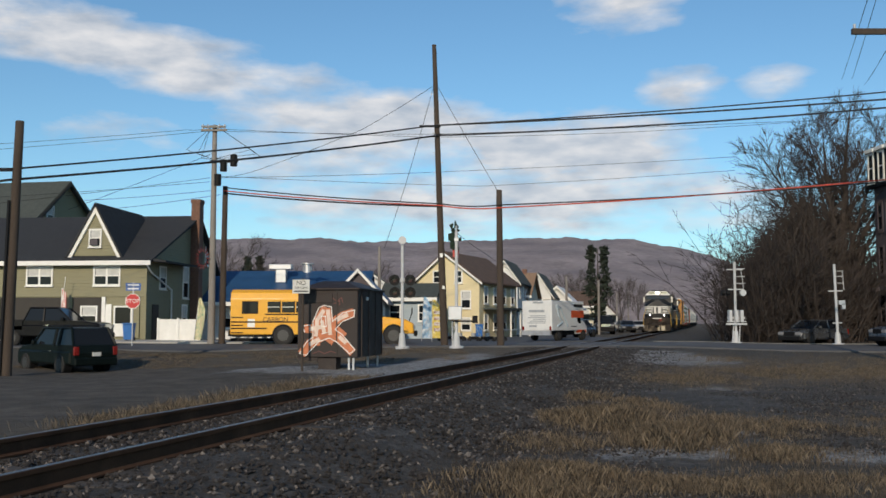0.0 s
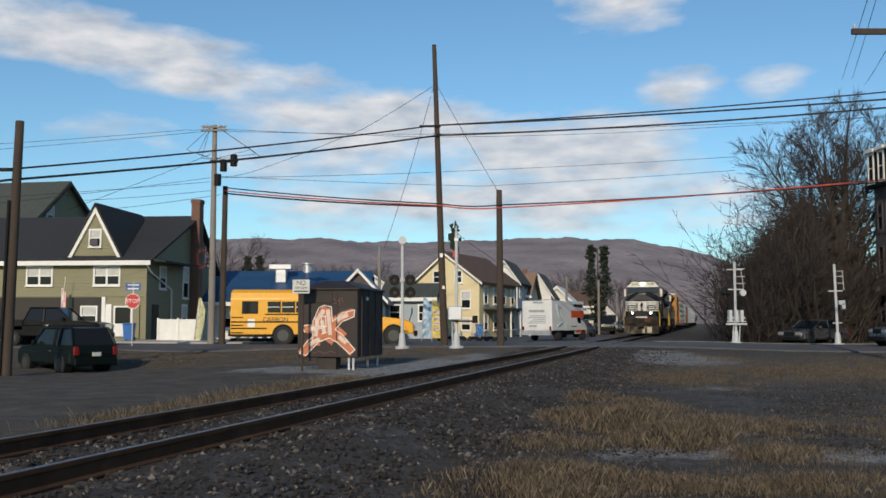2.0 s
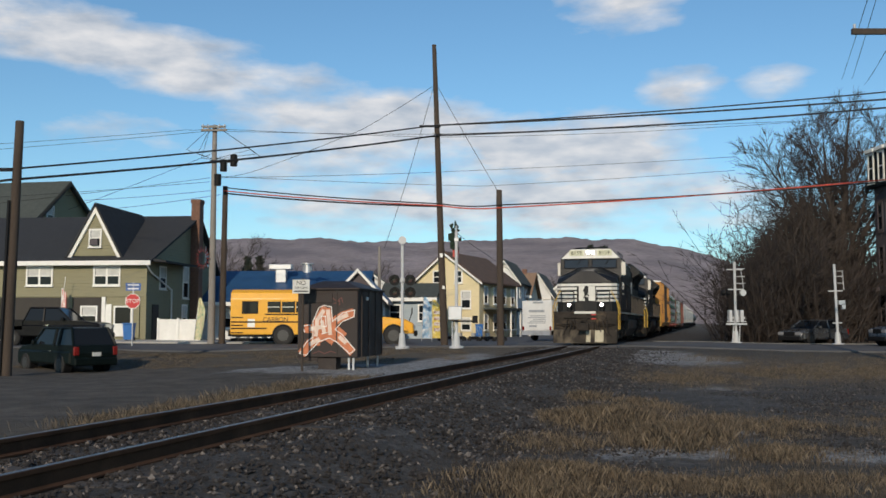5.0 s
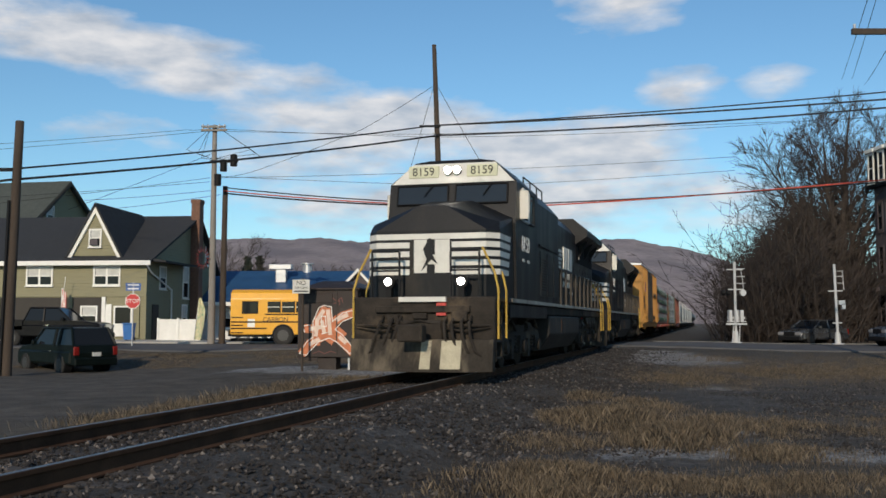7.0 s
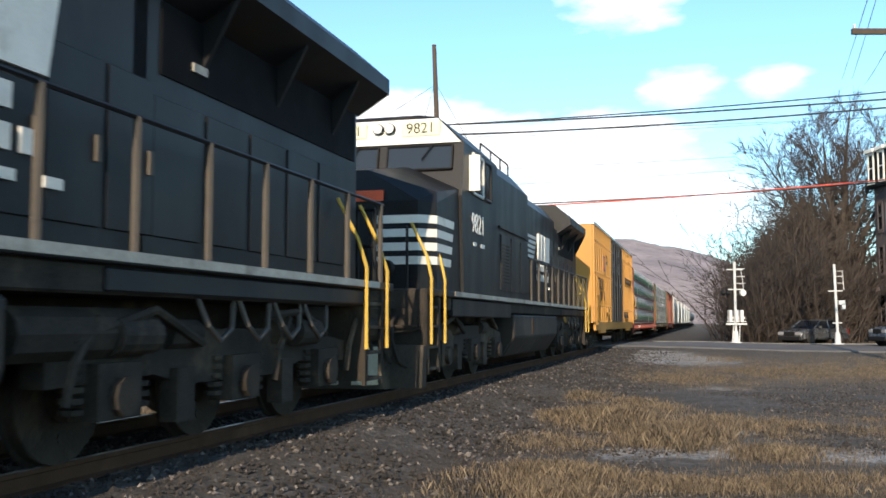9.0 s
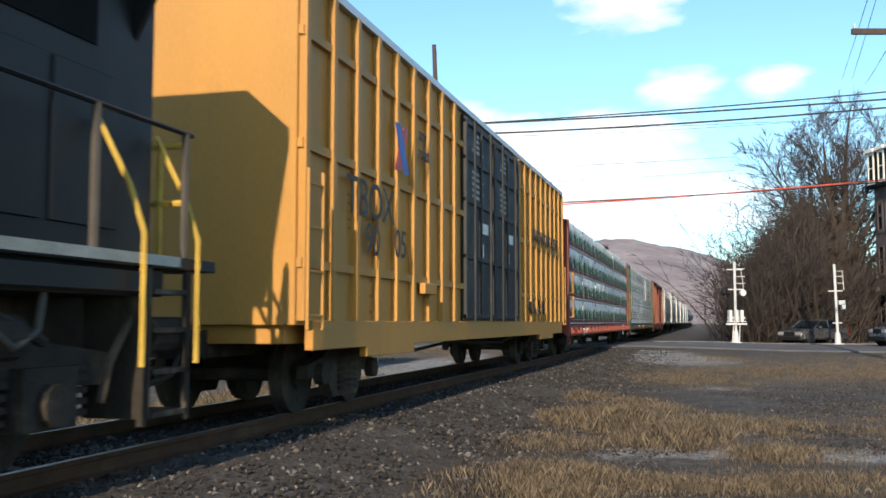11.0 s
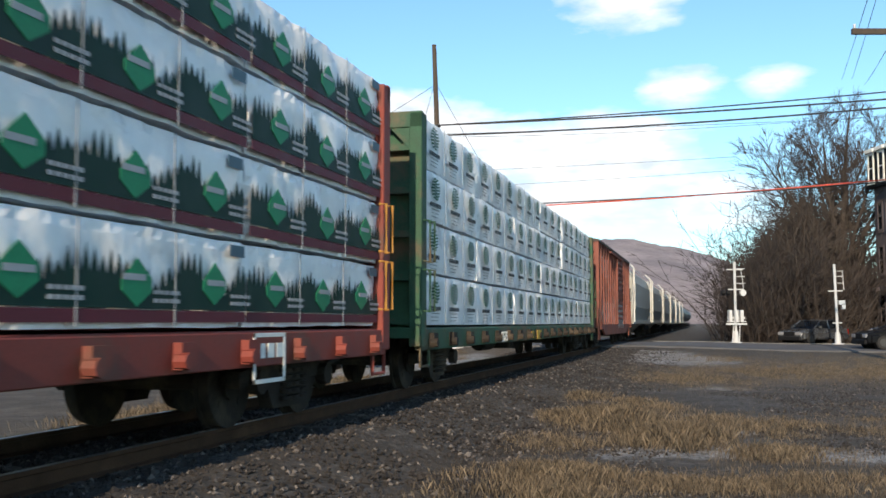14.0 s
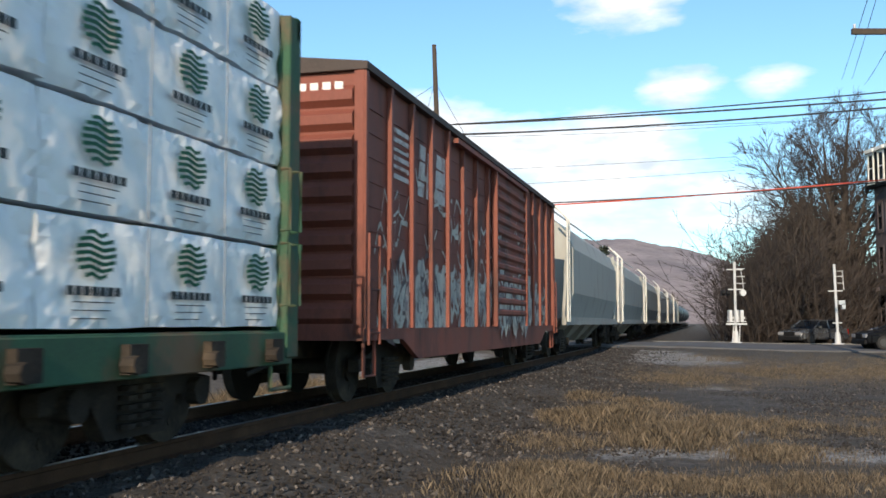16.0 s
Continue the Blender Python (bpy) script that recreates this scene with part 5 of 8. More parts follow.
def old_boxcar(s0):
    L = 15.6
    e = thing("boxcar", "oxide-red ribbed boxcar with pale graffiti along its lower side", "boxcar", group="freight cars of the train")
    H = 4.5
    shell = boxes("body", "box_red", e, (-1.4, 1.4, 0.05, L - 0.05, 0.95, H - 0.18), bevel=0.01)
    bm = bmesh.new()
    prism(bm, [(-1.5, H - 0.2), (-1.5, H - 0.1), (0, H + 0.08), (1.5, H - 0.1), (1.5, H - 0.2)], "y", -0.03, L + 0.03)
    part("roof", bm, "box_dark", e, "dark weathered roof")
    d0, d1 = 7.6, 11.0
    for sx in (-1, 1):
        xs = sorted((sx * 1.4, sx * 1.48))
        for y in list(np.arange(0.0, d0 - 0.3, 1.02)) + list(np.arange(d1 + 0.2, L, 1.02)) + [L - 0.1]:
            boxes("rib", "box_red", shell, (*xs, y, y + 0.1, 1.0, H - 0.2))
        bm = bmesh.new()
        for z in np.arange(1.3, H - 0.4, 0.32):
            for y in np.arange(0.2, L - 0.5, 1.02):
                if d0 - 1.0 < y < d1:
                    continue
                box(bm, *sorted((sx * 1.4, sx * 1.415)), y, y + 0.7, z, z + 0.03)
        part("rivet_line", bm, "box_red", shell)
        bm = bmesh.new()
        yy = [(0.0, 1.0), (0.0, 0.85), (1.6, 0.85), (2.4, 0.55), (L - 2.4, 0.55), (L - 1.6, 0.85), (L, 0.85), (L, 1.0)]
        prism(bm, yy, "x", *sorted((sx * 1.38, sx * 1.46)))
        part("side_sill", bm, "box_red", shell)
        dr = boxes("door", "box_red", e, (*sorted((sx * 1.42, sx * 1.48)), d0, d1, 1.02, H - 0.3), label="ribbed sliding door", bevel=0.01)
        bm = bmesh.new()
        for z in np.arange(1.2, H - 0.45, 0.24):
            prism(bm, [(z, sx * 1.48), (z + 0.05, sx * 1.53), (z + 0.12, sx * 1.53), (z + 0.17, sx * 1.48)], "y", d0 + 0.12, d1 - 0.12)
        for v in bm.verts:
            v.co = Vector((v.co.z, v.co.y, v.co.x))
        box(bm, *sorted((sx * 1.46, sx * 1.55)), d0, d0 + 0.08, 1.0, H - 0.3)
        box(bm, *sorted((sx * 1.46, sx * 1.55)), d1 - 0.08, d1, 1.0, H - 0.3)
        box(bm, *sorted((sx * 1.46, sx * 1.56)), d0 - 3.2, d1 + 0.1, H - 0.36, H - 0.28)
        part("door_rib", bm, "box_red", dr)
    # corrugated ends
    for y, d in ((0.05, -1), (L - 0.05, 1)):
        for k in range(10):
            z = 1.05 + k * 0.31
            if z > H - 0.5:
                break
            bm = bmesh.new()
            prism(bm, [(y, z), (y + d * 0.09, z + 0.08), (y + d * 0.09, z + 0.2), (y, z + 0.28)], "x", -1.3, 1.3)
            part("end_rib", bm, "box_red", e)
        bm = bmesh.new()
        for sx in (-1, 1):
            box(bm, *sorted((sx * 1.32, sx * 1.45)), *sorted((y, y + d * 0.06)), 0.9, H - 0.2)
        box(bm, -1.4, 1.4, *sorted((y, y + d * 0.06)), 0.85, 1.06)
        part("end_frame", bm, "box_red", e, "corrugated steel end")
    boxes("end_number", "white_ink", e, *[(0.2 + k * 0.17, 0.31 + k * 0.17, -0.012, -0.006, 4.0, 4.16) for k in range(6)], label="white number as bars")
    # railway's mark as plain bars, and the sprayed colours
    bm = bmesh.new()
    for k in range(6):
        z = 3.1 + k * 0.13
        box(bm, 1.402, 1.41, 1.2, 2.35, z, z + 0.07)
    for a, w in ((2.5, 0.3), (2.95, 0.3), (3.45, 0.75)):
        prism(bm, [(a, 3.0), (a + w, 3.0), (a + w + 0.12, 3.8), (a + 0.12, 3.8)], "x", 1.402, 1.41)
    part("side_mark", bm, "worn_white", e, "worn white railway mark as plain bars")
    rg = random.Random(21)
    for mname, count, za, zb in (("spray", 170, 1.0, 1.95), ("spray_blue", 70, 1.0, 1.8), ("spray_dark", 60, 1.05, 2.0), ("spray", 40, 2.0, 3.2)):
        bm = bmesh.new()
        for k in range(count):
            y = rg.uniform(0.5, L - 1.4)
            z = rg.uniform(za, zb)
            n = 5
            pts = [(1.412 + (0.075 if d0 < y < d1 else 0) + rg.uniform(0.001, 0.012), y + 0.16 * i * rg.uniform(0.6, 1.2) * (0.35 if za > 2 else 1), z + 0.22 * math.sin(i * rg.uniform(0.8, 2.2) + k)) for i in range(n)]
            wv = rg.uniform(0.03, 0.12) * (0.4 if za > 1.9 else 1)
            for a, b in zip(pts, pts[1:]):
                q = [bm.verts.new(p) for p in ((a[0], a[1], a[2] - wv), (b[0], b[1], b[2] - wv), (b[0], b[1], b[2] + wv), (a[0], a[1], a[2] + wv))]
                bm.faces.new(q)
        part("graffiti", bm, mname, e, "overlapping sprayed graffiti shapes")
    for y in (0.02, L - 0.45):
        ladder(e, 1.52, y, 0.8, 2.2, "box_red")
    bm = bmesh.new()
    for y in (0.1, L - 0.55):
        tube(bm, [(1.42, y, 0.9), (1.42, y, 0.4), (1.42, y + 0.4, 0.4), (1.42, y + 0.4, 0.9)], 0.025)
    part("stirrup_step", bm, "box_red", e)
    for yc in (2.0, L - 2.0):
        freight_truck(e, yc)
    boxes("centre_sill", "running", e, (-0.35, 0.35, -0.2, L + 0.2, 0.6, 0.95), (-0.9, 0.5, 6.5, 7.6, 0.4, 0.75))
    coupler(e, -0.7, -1), coupler(e, L + 0.7, 1)
    TRAIN.append((e, s0))


M["box_dark"] = mat("dark_roof_steel", (0.06, 0.045, 0.04), 0.8, var=0.3)
M["worn_white"] = mat("worn_white_paint", (0.55, 0.5, 0.47), 0.7, var=0.3, stain=(0.25, 0.09, 0.06), stain_at=0.56, stain_scale=4)
M["spray_blue"] = mat("blue_grey_spray_paint", (0.3, 0.28, 0.27), 0.6, var=0.3, stain=(0.5, 0.46, 0.4), stain_at=0.55, stain_scale=3)
M["spray_dark"] = mat("dark_spray_paint", (0.1, 0.07, 0.075), 0.6, var=0.3)
old_boxcar(229.0)


def hopper_car(s0, L=17.8):
    e = thing("covered_hopper", "pale grey covered hopper car", "hopper car", group="freight cars of the train")
    H = 4.55
    bm = bmesh.new()
    prism(bm, [(-1.35, 1.2), (-1.58, 2.0), (-1.58, 3.4), (-1.35, 4.0), (-0.8, 4.45), (0.8, 4.45), (1.35, 4.0), (1.58, 3.4), (1.58, 2.0), (1.35, 1.2)], "y", 1.6, L - 1.6)
    b = part("body", bm, "hopper", e)
    for sx in (-1, 1):
        boxes("side_sill", "hopper", b, (*sorted((sx * 1.4, sx * 1.54)), 0.2, L - 0.2, 1.0, 1.25))
    bm = bmesh.new()
    for y in (4.0, 7.4, 10.8, 14.0):
        hull(bm, [(sx * w, y + d, z) for sx in (-1, 1) for w, d, z in ((1.1, -1.2, 1.15), (1.1, 1.2, 1.15), (0.4, -0.3, 0.35), (0.4, 0.3, 0.35))])
    part("outlet", bm, "hopper", b)
    for y, d in ((1.6, -1), (L - 1.6, 1)):
        for sx in (-1, 1):
            bm = bmesh.new()
            hull(bm, [(sx * 1.5, y, 1.2), (sx * 1.4, y, 1.2), (sx * 1.5, y, 4.1), (sx * 1.4, y, 4.1), (sx * 1.5, y + d * 0.1, 4.1), (sx * 1.5, y + d * 1.4, 1.2), (sx * 1.4, y + d * 1.4, 1.2)])
            part("end_gusset", bm, "hopper", b)
    boxes("roof_walk", "galv", e, (-0.55, 0.55, 0.6, L - 0.6, 4.5, 4.55), *[(s * 0.9 - 0.02, s * 0.9 + 0.02, 0.5, L - 0.5, 4.62, 4.66) for s in (-1, 1)])
    for y in (0.3, L - 0.7):
        bm = bmesh.new()
        for yy in (y, y + 0.4):
            tube(bm, [(1.58, yy, 1.1), (1.58, yy, 4.2), (1.2, yy, 4.6)], 0.035)
        for k in range(8):
            tube(bm, [(1.58, y, 1.3 + 0.38 * k), (1.58, y + 0.4, 1.3 + 0.38 * k)], 0.02, 5)
        part("end_ladder", bm, "loco_white", e, "white end ladder")
    for yc in (2.2, L - 2.2):
        freight_truck(e, yc)
    boxes("centre_sill", "running", e, (-0.35, 0.35, -0.5, L + 0.5, 0.75, 1.05))
    TRAIN.append((e, s0))


def tank_car(s0, L=17.0):
    e = thing("tank_car", "black cylindrical tank car", "tank car", group="freight cars of the train")
    bm = bmesh.new()
    cyl(bm, (0, 0.6, 2.75), (0, L - 0.6, 2.75), 1.5, 24)
    cyl(bm, (0, 0.1, 2.75), (0, 0.6, 2.75), 1.0, 24, 1.5), cyl(bm, (0, L - 0.6, 2.75), (0, L - 0.1, 2.75), 1.5, 24, 1.0)
    part("tank", bm, "tank", e)
    boxes("walkway", "tank", e, (-0.8, 0.8, 7.6, 9.4, 4.25, 4.4), (-1.4, 1.4, 0, L, 0.95, 1.15))
    for yc in (2.0, L - 2.0):
        freight_truck(e, yc)
    TRAIN.append((e, s0))


s = 246.2
for k in range(6):
    hopper_car(s)
    s += 19.2
for k in range(5):
    tank_car(s)
    s += 18.4


# ---- houses ----
M["siding_green"] = mat("olive_green_siding", (0.225, 0.208, 0.128), 0.75, var=0.1, scale=0.8, streak=14, lap=0.2, stain=(0.15, 0.145, 0.085), stain_at=0.62)
M["shingle"] = mat("charcoal_shingles", (0.03, 0.031, 0.034), 0.95, var=0.35, scale=2.5, fine=14, bump=0.01)
M["shingle_brown"] = mat("brown_shingles", (0.11, 0.07, 0.05), 0.95, var=0.3, scale=2.5, fine=14)
M["shingle_green"] = mat("grey_green_shingles", (0.06, 0.068, 0.062), 0.95, var=0.25, fine=12)
M["trim_white"] = mat("white_trim_paint", (0.75, 0.74, 0.7), 0.6, var=0.08)
M["siding_yellow"] = mat("pale_yellow_siding", (0.66, 0.56, 0.34), 0.75, var=0.08, streak=14, lap=0.2)
M["siding_cream"] = mat("cream_siding", (0.6, 0.57, 0.45), 0.75, var=0.1, streak=14, lap=0.2)
M["siding_white"] = mat("white_siding", (0.68, 0.68, 0.66), 0.75, var=0.08, streak=14, lap=0.2)
M["siding_blue"] = mat("pale_blue_grey_siding", (0.34, 0.4, 0.44), 0.75, var=0.1, streak=14, lap=0.2)
M["siding_grey"] = mat("mauve_grey_siding", (0.085, 0.072, 0.08), 0.8, var=0.12, streak=14)
M["roof_blue"] = mat("blue_metal_roof", (0.02, 0.065, 0.15), 0.45, var=0.2, scale=1.5)
M["brick"] = mat("red_brown_brick", (0.16, 0.085, 0.06), 0.9, var=0.3, scale=6, fine=30, bump=0.006)
M["dark_wood"] = mat("dark_stained_wood", (0.05, 0.04, 0.032), 0.8, var=0.25)
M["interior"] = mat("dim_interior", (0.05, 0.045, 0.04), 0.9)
M["curtain"] = mat("pale_blind", (0.5, 0.5, 0.48), 0.8)


def window(parent, x0, x1, y, z0, z1, sash=1, frame_mat="trim_white", face="front", blind=True):
    """A window set in a wall that looks along -y (front) or +x (right); y is the wall's face."""
    def bx(bm, a, b, c, d, e, f):
        if face == "front":
            box(bm, a, b, y + c, y + d, e, f)
        else:
            box(bm, y - d, y - c, a, b, e, f)
    t = 0.11
    zm = (z0 + z1) / 2
    bm = bmesh.new()
    outer = ((x0 - t, z0 - t), (x1 + t, z0 - t), (x1 + t, z1 + t), (x0 - t, z1 + t))
    inner = ((x0, z0), (x1, z0), (x1, z1), (x0, z1))

    def at(p, d):
        return (p[0], y + d, p[1]) if face == "front" else (y - d, p[0], p[1])
    rings = [[bm.verts.new(at(p, d)) for p in loop] for loop, d in ((outer, 0.02), (outer, -0.06), (inner, -0.06), (inner, 0.02))]
    for a, b in zip(rings, rings[1:] + rings[:1]):
        for k in range(4):
            bm.faces.new((a[k], a[(k + 1) % 4], b[(k + 1) % 4], b[k]))
    w = part("window", bm, frame_mat, parent, "white framed sash window" if frame_mat == "trim_white" else "")
    for k in range(1, sash):
        xm = x0 + (x1 - x0) * k / sash
        bm = bmesh.new()
        bx(bm, xm - 0.06, xm + 0.06, -0.05, 0.02, z0, z1)
        part("mullion", bm, frame_mat, w)
    bm = bmesh.new()
    bx(bm, x0, x1, -0.035, 0.0, zm - 0.03, zm + 0.03)
    part("sash_bar", bm, frame_mat, w)
    bm = bmesh.new()
    bx(bm, x0, x1, -0.012, 0.0, z0, z1)
    part("pane", bm, "glass", w)
    if blind:
        bm = bmesh.new()
        bx(bm, x0 + 0.03, x1 - 0.03, -0.018, -0.013, zm + 0.03, z1)
        part("blind", bm, "curtain", w)
    bm = bmesh.new()
    bx(bm, x0 - t - 0.04, x1 + t + 0.04, -0.12, 0.0, z0 - t - 0.05, z0 - t)
    part("sill", bm, frame_mat, w)
    return w


def gable_house(name, label, m, w, d, eave, ridge, wall, roof, axis="x", ridge_at=0.5, over=0.4, base=-0.4, group=""):
    """A gabled block: x from -w to 0, y from 0 (front) to d. The ridge runs along the axis."""
    e = thing(name, label, "house", m, group)
    bm = bmesh.new()
    if axis == "x":
        r = d * ridge_at
        prism(bm, [(0, base), (d, base), (d, eave), (r, ridge), (0, eave)], "x", -w, 0)
    else:
        r = -w * (1 - ridge_at)
        prism(bm, [(-w, base), (0, base), (0, eave), (r, ridge), (-w, eave)], "y", 0, d)
    body = part("wall", bm, wall, e)
    t = 0.16
    for sgn in (0, 1):
        bm = bmesh.new()
        if axis == "x":
            a = (0, eave) if sgn == 0 else (d, eave)
            k = (ridge - eave) / abs(r - a[0])
            yo = a[0] - over if sgn == 0 else a[0] + over
            prism(bm, [(yo, eave - over * k + 0.02), (r, ridge + 0.02), (r, ridge + t + 0.04), (yo, eave - over * k + t)], "x", -w - over, over)
        else:
            a = -w if sgn == 0 else 0
            k = (ridge - eave) / abs(r - a)
            xo = a - over if sgn == 0 else a + over
            prism(bm, [(xo, eave - over * k + 0.02), (r, ridge + 0.02), (r, ridge + t + 0.04), (xo, eave - over * k + t)], "y", -over, d + over)
        part("roof", bm, roof, e)
    # trim along the eaves and the gable's edges
    bm = bmesh.new()
    if axis == "x":
        k = (ridge - eave) / r
        box(bm, -w - over, over, -over - 0.1, -over + 0.0, eave - over * k - 0.12, eave - over * k + 0.16)
        part("gutter", bm, "trim_white", e)
    else:
        for a, xo in ((-w, -w - over), (0, over)):
            k = (ridge - eave) / abs(r - a)
            prism(bm, [(xo, eave - over * k - 0.12), (r, ridge - 0.12), (r, ridge + 0.06), (xo, eave - over * k + 0.06)], "y", -over - 0.03, -over + 0.05)
        part("barge_board", bm, "trim_white", e)
    return e, body


# the olive house with a porch, and the taller one behind it
hx, hy = -18.42, 60.0
HZ = ground_z(hx, hy)
e, body = gable_house("house", "olive-green two-storey house with a white-trimmed dormer and a porch", pose(hx, hy, HZ, 0, 0, -5.5), 15.5, 12.5, 5.0, 8.55, "siding_green", "shingle", "x", 0.68)
for x in (-7.75, -3.35, -12.2):
    window(body, x, x + 1.55, 0, 3.55, 4.6, 2)
# porch: the upper floor stands over it on posts
boxes("porch_beam", "siding_green", body, (-15.5, 0.0, -0.06, -0.003, 2.75, 3.0), bevel=0.01)
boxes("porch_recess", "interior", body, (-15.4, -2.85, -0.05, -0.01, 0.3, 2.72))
for x in (-15.2, -9.6, -4.85, -2.7, -0.5):
    boxes("porch_post", "trim_white" if x == -2.7 else "siding_green", body, (x - 0.12, x + 0.12, -0.14, 0.0, 0.2, 2.75), bevel=0.01)
boxes("shop_window", "glass", body, (-1.95, -0.95, -0.09, -0.012, 1.1, 2.1))
boxes("shop_window_frame", "trim_white", body, (-2.05, -1.95, -0.11, 0, 0.3, 2.2), (-0.95, -0.85, -0.11, 0, 0.3, 2.2), (-1.95, -0.95, -0.11, 0, 2.1, 2.2), (-1.95, -0.95, -0.11, 0, 0.3, 1.1), label="white shop window frame")
boxes("door", "trim_white", body, (-2.6, -2.2, -0.09, -0.0, 0.1, 2.3), label="white door")
boxes("door", "dark_wood", body, (0.0, 0.05, 0.9, 1.9, 0.1, 2.3))
window(body, -4.1, -3.2, -0.053, 1.1, 2.1, 1)
# right side windows: y along the wall
window(body, 2.1, 3.0, 0.0, 3.4, 4.7, face="right"), window(body, 6.2, 7.1, 0.0, 2.9, 4.9, face="right"), window(body, 6.1, 6.9, 0, 0.7, 2.3, face="right")
window(body, 8.0, 8.8, 0.0, 5.6, 6.8, face="right"), window(body, 10.6, 11.3, 0.0, 5.4, 6.6, face="right")
boxes("chimney", "brick", body, (0.02, 0.62, 7.5, 8.3, -0.2, 9.75), (-0.03, 0.67, 7.45, 8.35, 9.55, 9.8), label="tall red-brown brick chimney")
bm = bmesh.new()
tube(bm, [(0.15, -0.35, 4.7), (0.15, 0.3, 4.3), (0.1, 3.9, 3.3), (0.1, 3.95, 0.1)], 0.06)
part("downpipe", bm, "trim_white", body)
# the side lean-to roof
bm = bmesh.new()
prism(bm, [(0.0, 5.0), (1.2, 4.9), (1.2, 5.02), (0.0, 5.2)], "y", 0.0, 6.0)
part("side_eave", bm, "shingle", body)
# dormer
bm = bmesh.new()
prism(bm, [(-5.05, 5.35), (-2.05, 5.35), (-3.55, 8.3)], "y", 0.35, 6.5)
dm = part("dormer", bm, "siding_green", e)
for a, b in (((-5.2, 5.25), (-3.55, 8.4)), ((-1.9, 5.25), (-3.55, 8.4))):
    bm = bmesh.new()
    sg = 1 if a[0] < b[0] else -1
    prism(bm, [(a[0] - sg * 0.15, a[1]), (b[0], b[1] + 0.1), (b[0], b[1] - 0.35), (a[0] + sg * 0.15, a[1])], "y", 0.2, 0.34)
    part("barge_board", bm, "trim_white", dm, "white dormer edge")
    bm = bmesh.new()
    prism(bm, [(a[0] - sg * 0.25, a[1]), (b[0], b[1] + 0.32), (b[0], b[1] + 0.1), (a[0] - sg * 0.1, a[1])], "y", 0.1, 7.5)
    part("dormer_roof", bm, "shingle", dm)
window(dm, -3.86, -3.24, 0.33, 6.0, 6.95)
boxes("air_conditioner", "siding_grey", dm, (-3.8, -3.3, 0.05, 0.33, 6.02, 6.38), label="window air conditioner")

e, body = gable_house("house", "taller olive house with a grey-green roof behind the porch house", pose(-31.2, 72, -0.1, 0, 0, -11), 13, 10.5, 8.4, 12.3, "siding_green", "shingle_green", "x", 0.48)
window(body, 2.5, 3.3, 0.0, 8.9, 10.2, face="right")
for k, (a, b) in enumerate((((-0.45, 8.05), (5.05, 12.42)), ((10.95, 8.05), (5.05, 12.42)))):
    bm = bmesh.new()
    prism(bm, [(a[0], a[1] - 0.3), (b[0], b[1] - 0.3), (b[0], b[1]), (a[0], a[1])], "x", 0.4, 0.46)
    part("barge_board", bm, "dark_wood", e, "dark board along the gable's edge")
boxes("side_wing", "siding_yellow", e, (-7.5, -0.3, -0.8, -0.003, -0.2, 7.4), label="pale yellow side wing")
window(body, -1.9, -1.1, -0.803, 5.2, 6.8)

# the low shop with the blue roof
bx_, by_ = -5.88, 70.0
e, body = gable_house("shop_building", "low white shop with a blue metal roof", pose(bx_ - 0.3, 70, -0.15, 0, 0, 0), 15.6, 9, 2.9, 5.0, "siding_white", "roof_blue", "x", 0.5, over=0.8)
tagged(e, category="shop")
for x in np.arange(-15, 0.6, 0.45):
    boxes("roof_seam", "roof_blue", body, (x, x + 0.05, -0.75, -0.7, 2.84, 2.92))
boxes("vent_hood", "galv", e, (-6.4, -5.6, 2.4, 3.2, 4.2, 5.3), (-6.9, -5.2, 2.3, 3.3, 5.2, 5.6), label="galvanised roof vent", bevel=0.05)
cyls("turbine_vent", "galv", e, ((-4.3, 4.5, 4.9), (-4.3, 4.5, 5.7), 0.35), ((-4.3, 4.5, 5.7), (-4.3, 4.5, 5.8), 0.5), label="round roof turbine", seg=14)
bm = bmesh.new()
prism(bm, [(-1.5, 2.7), (2.1, 2.7), (0.3, 4.7)], "y", -3.2, 4.5)
wing = part("front_gable", bm, "siding_grey", e, "grey front gable")
for a, b in ((-1.8, 0.3), (2.4, 0.3)):
    bm = bmesh.new()
    prism(bm, [(a, 2.5), (b, 4.74), (b, 4.92), (a, 2.7)], "y", -3.5, 4.5)
    part("gable_roof", bm, "roof_blue", wing)
    bm = bmesh.new()
    prism(bm, [(a, 2.45), (b, 4.7), (b, 4.95), (a, 2.7)], "y", -3.6, -3.5)
    part("barge_board", bm, "trim_white", wing)
boxes("wing_wall", "siding_white", e, (-1.4, 2.0, -3.1, 0, -0.3, 2.7))
window(body, -12.6, -11.4, 0, 0.9, 2.2), window(body, -10.0, -8.8, 0, 0.9, 2.2)

# the white shed and blue-grey house behind the signal
e, body = gable_house("house", "small white house beside the shop", pose(-2.9, 80, -0.2, 0, 0, 4), 5.2, 12, 3.0, 5.4, "siding_white", "shingle_green", "y", 0.4)
window(body, -1.8, -0.9, 0, 1.6, 2.8, frame_mat="trim_white"), window(body, -4.2, -3.3, 0, 1.6, 2.8)
e, body = gable_house("garden_shed", "pale blue-grey outbuilding beside the white house", pose(-0.8, 73, -0.15, 0, 0, -6), 3.7, 5, 3.1, 4.1, "siding_blue", "shingle_green", "x", 0.5)
tagged(e, category="shed")
window(body, -3.2, -2.5, 0, 1.5, 2.5, blind=False), window(body, -1.0, -0.55, 0, 1.4, 2.5, blind=False)

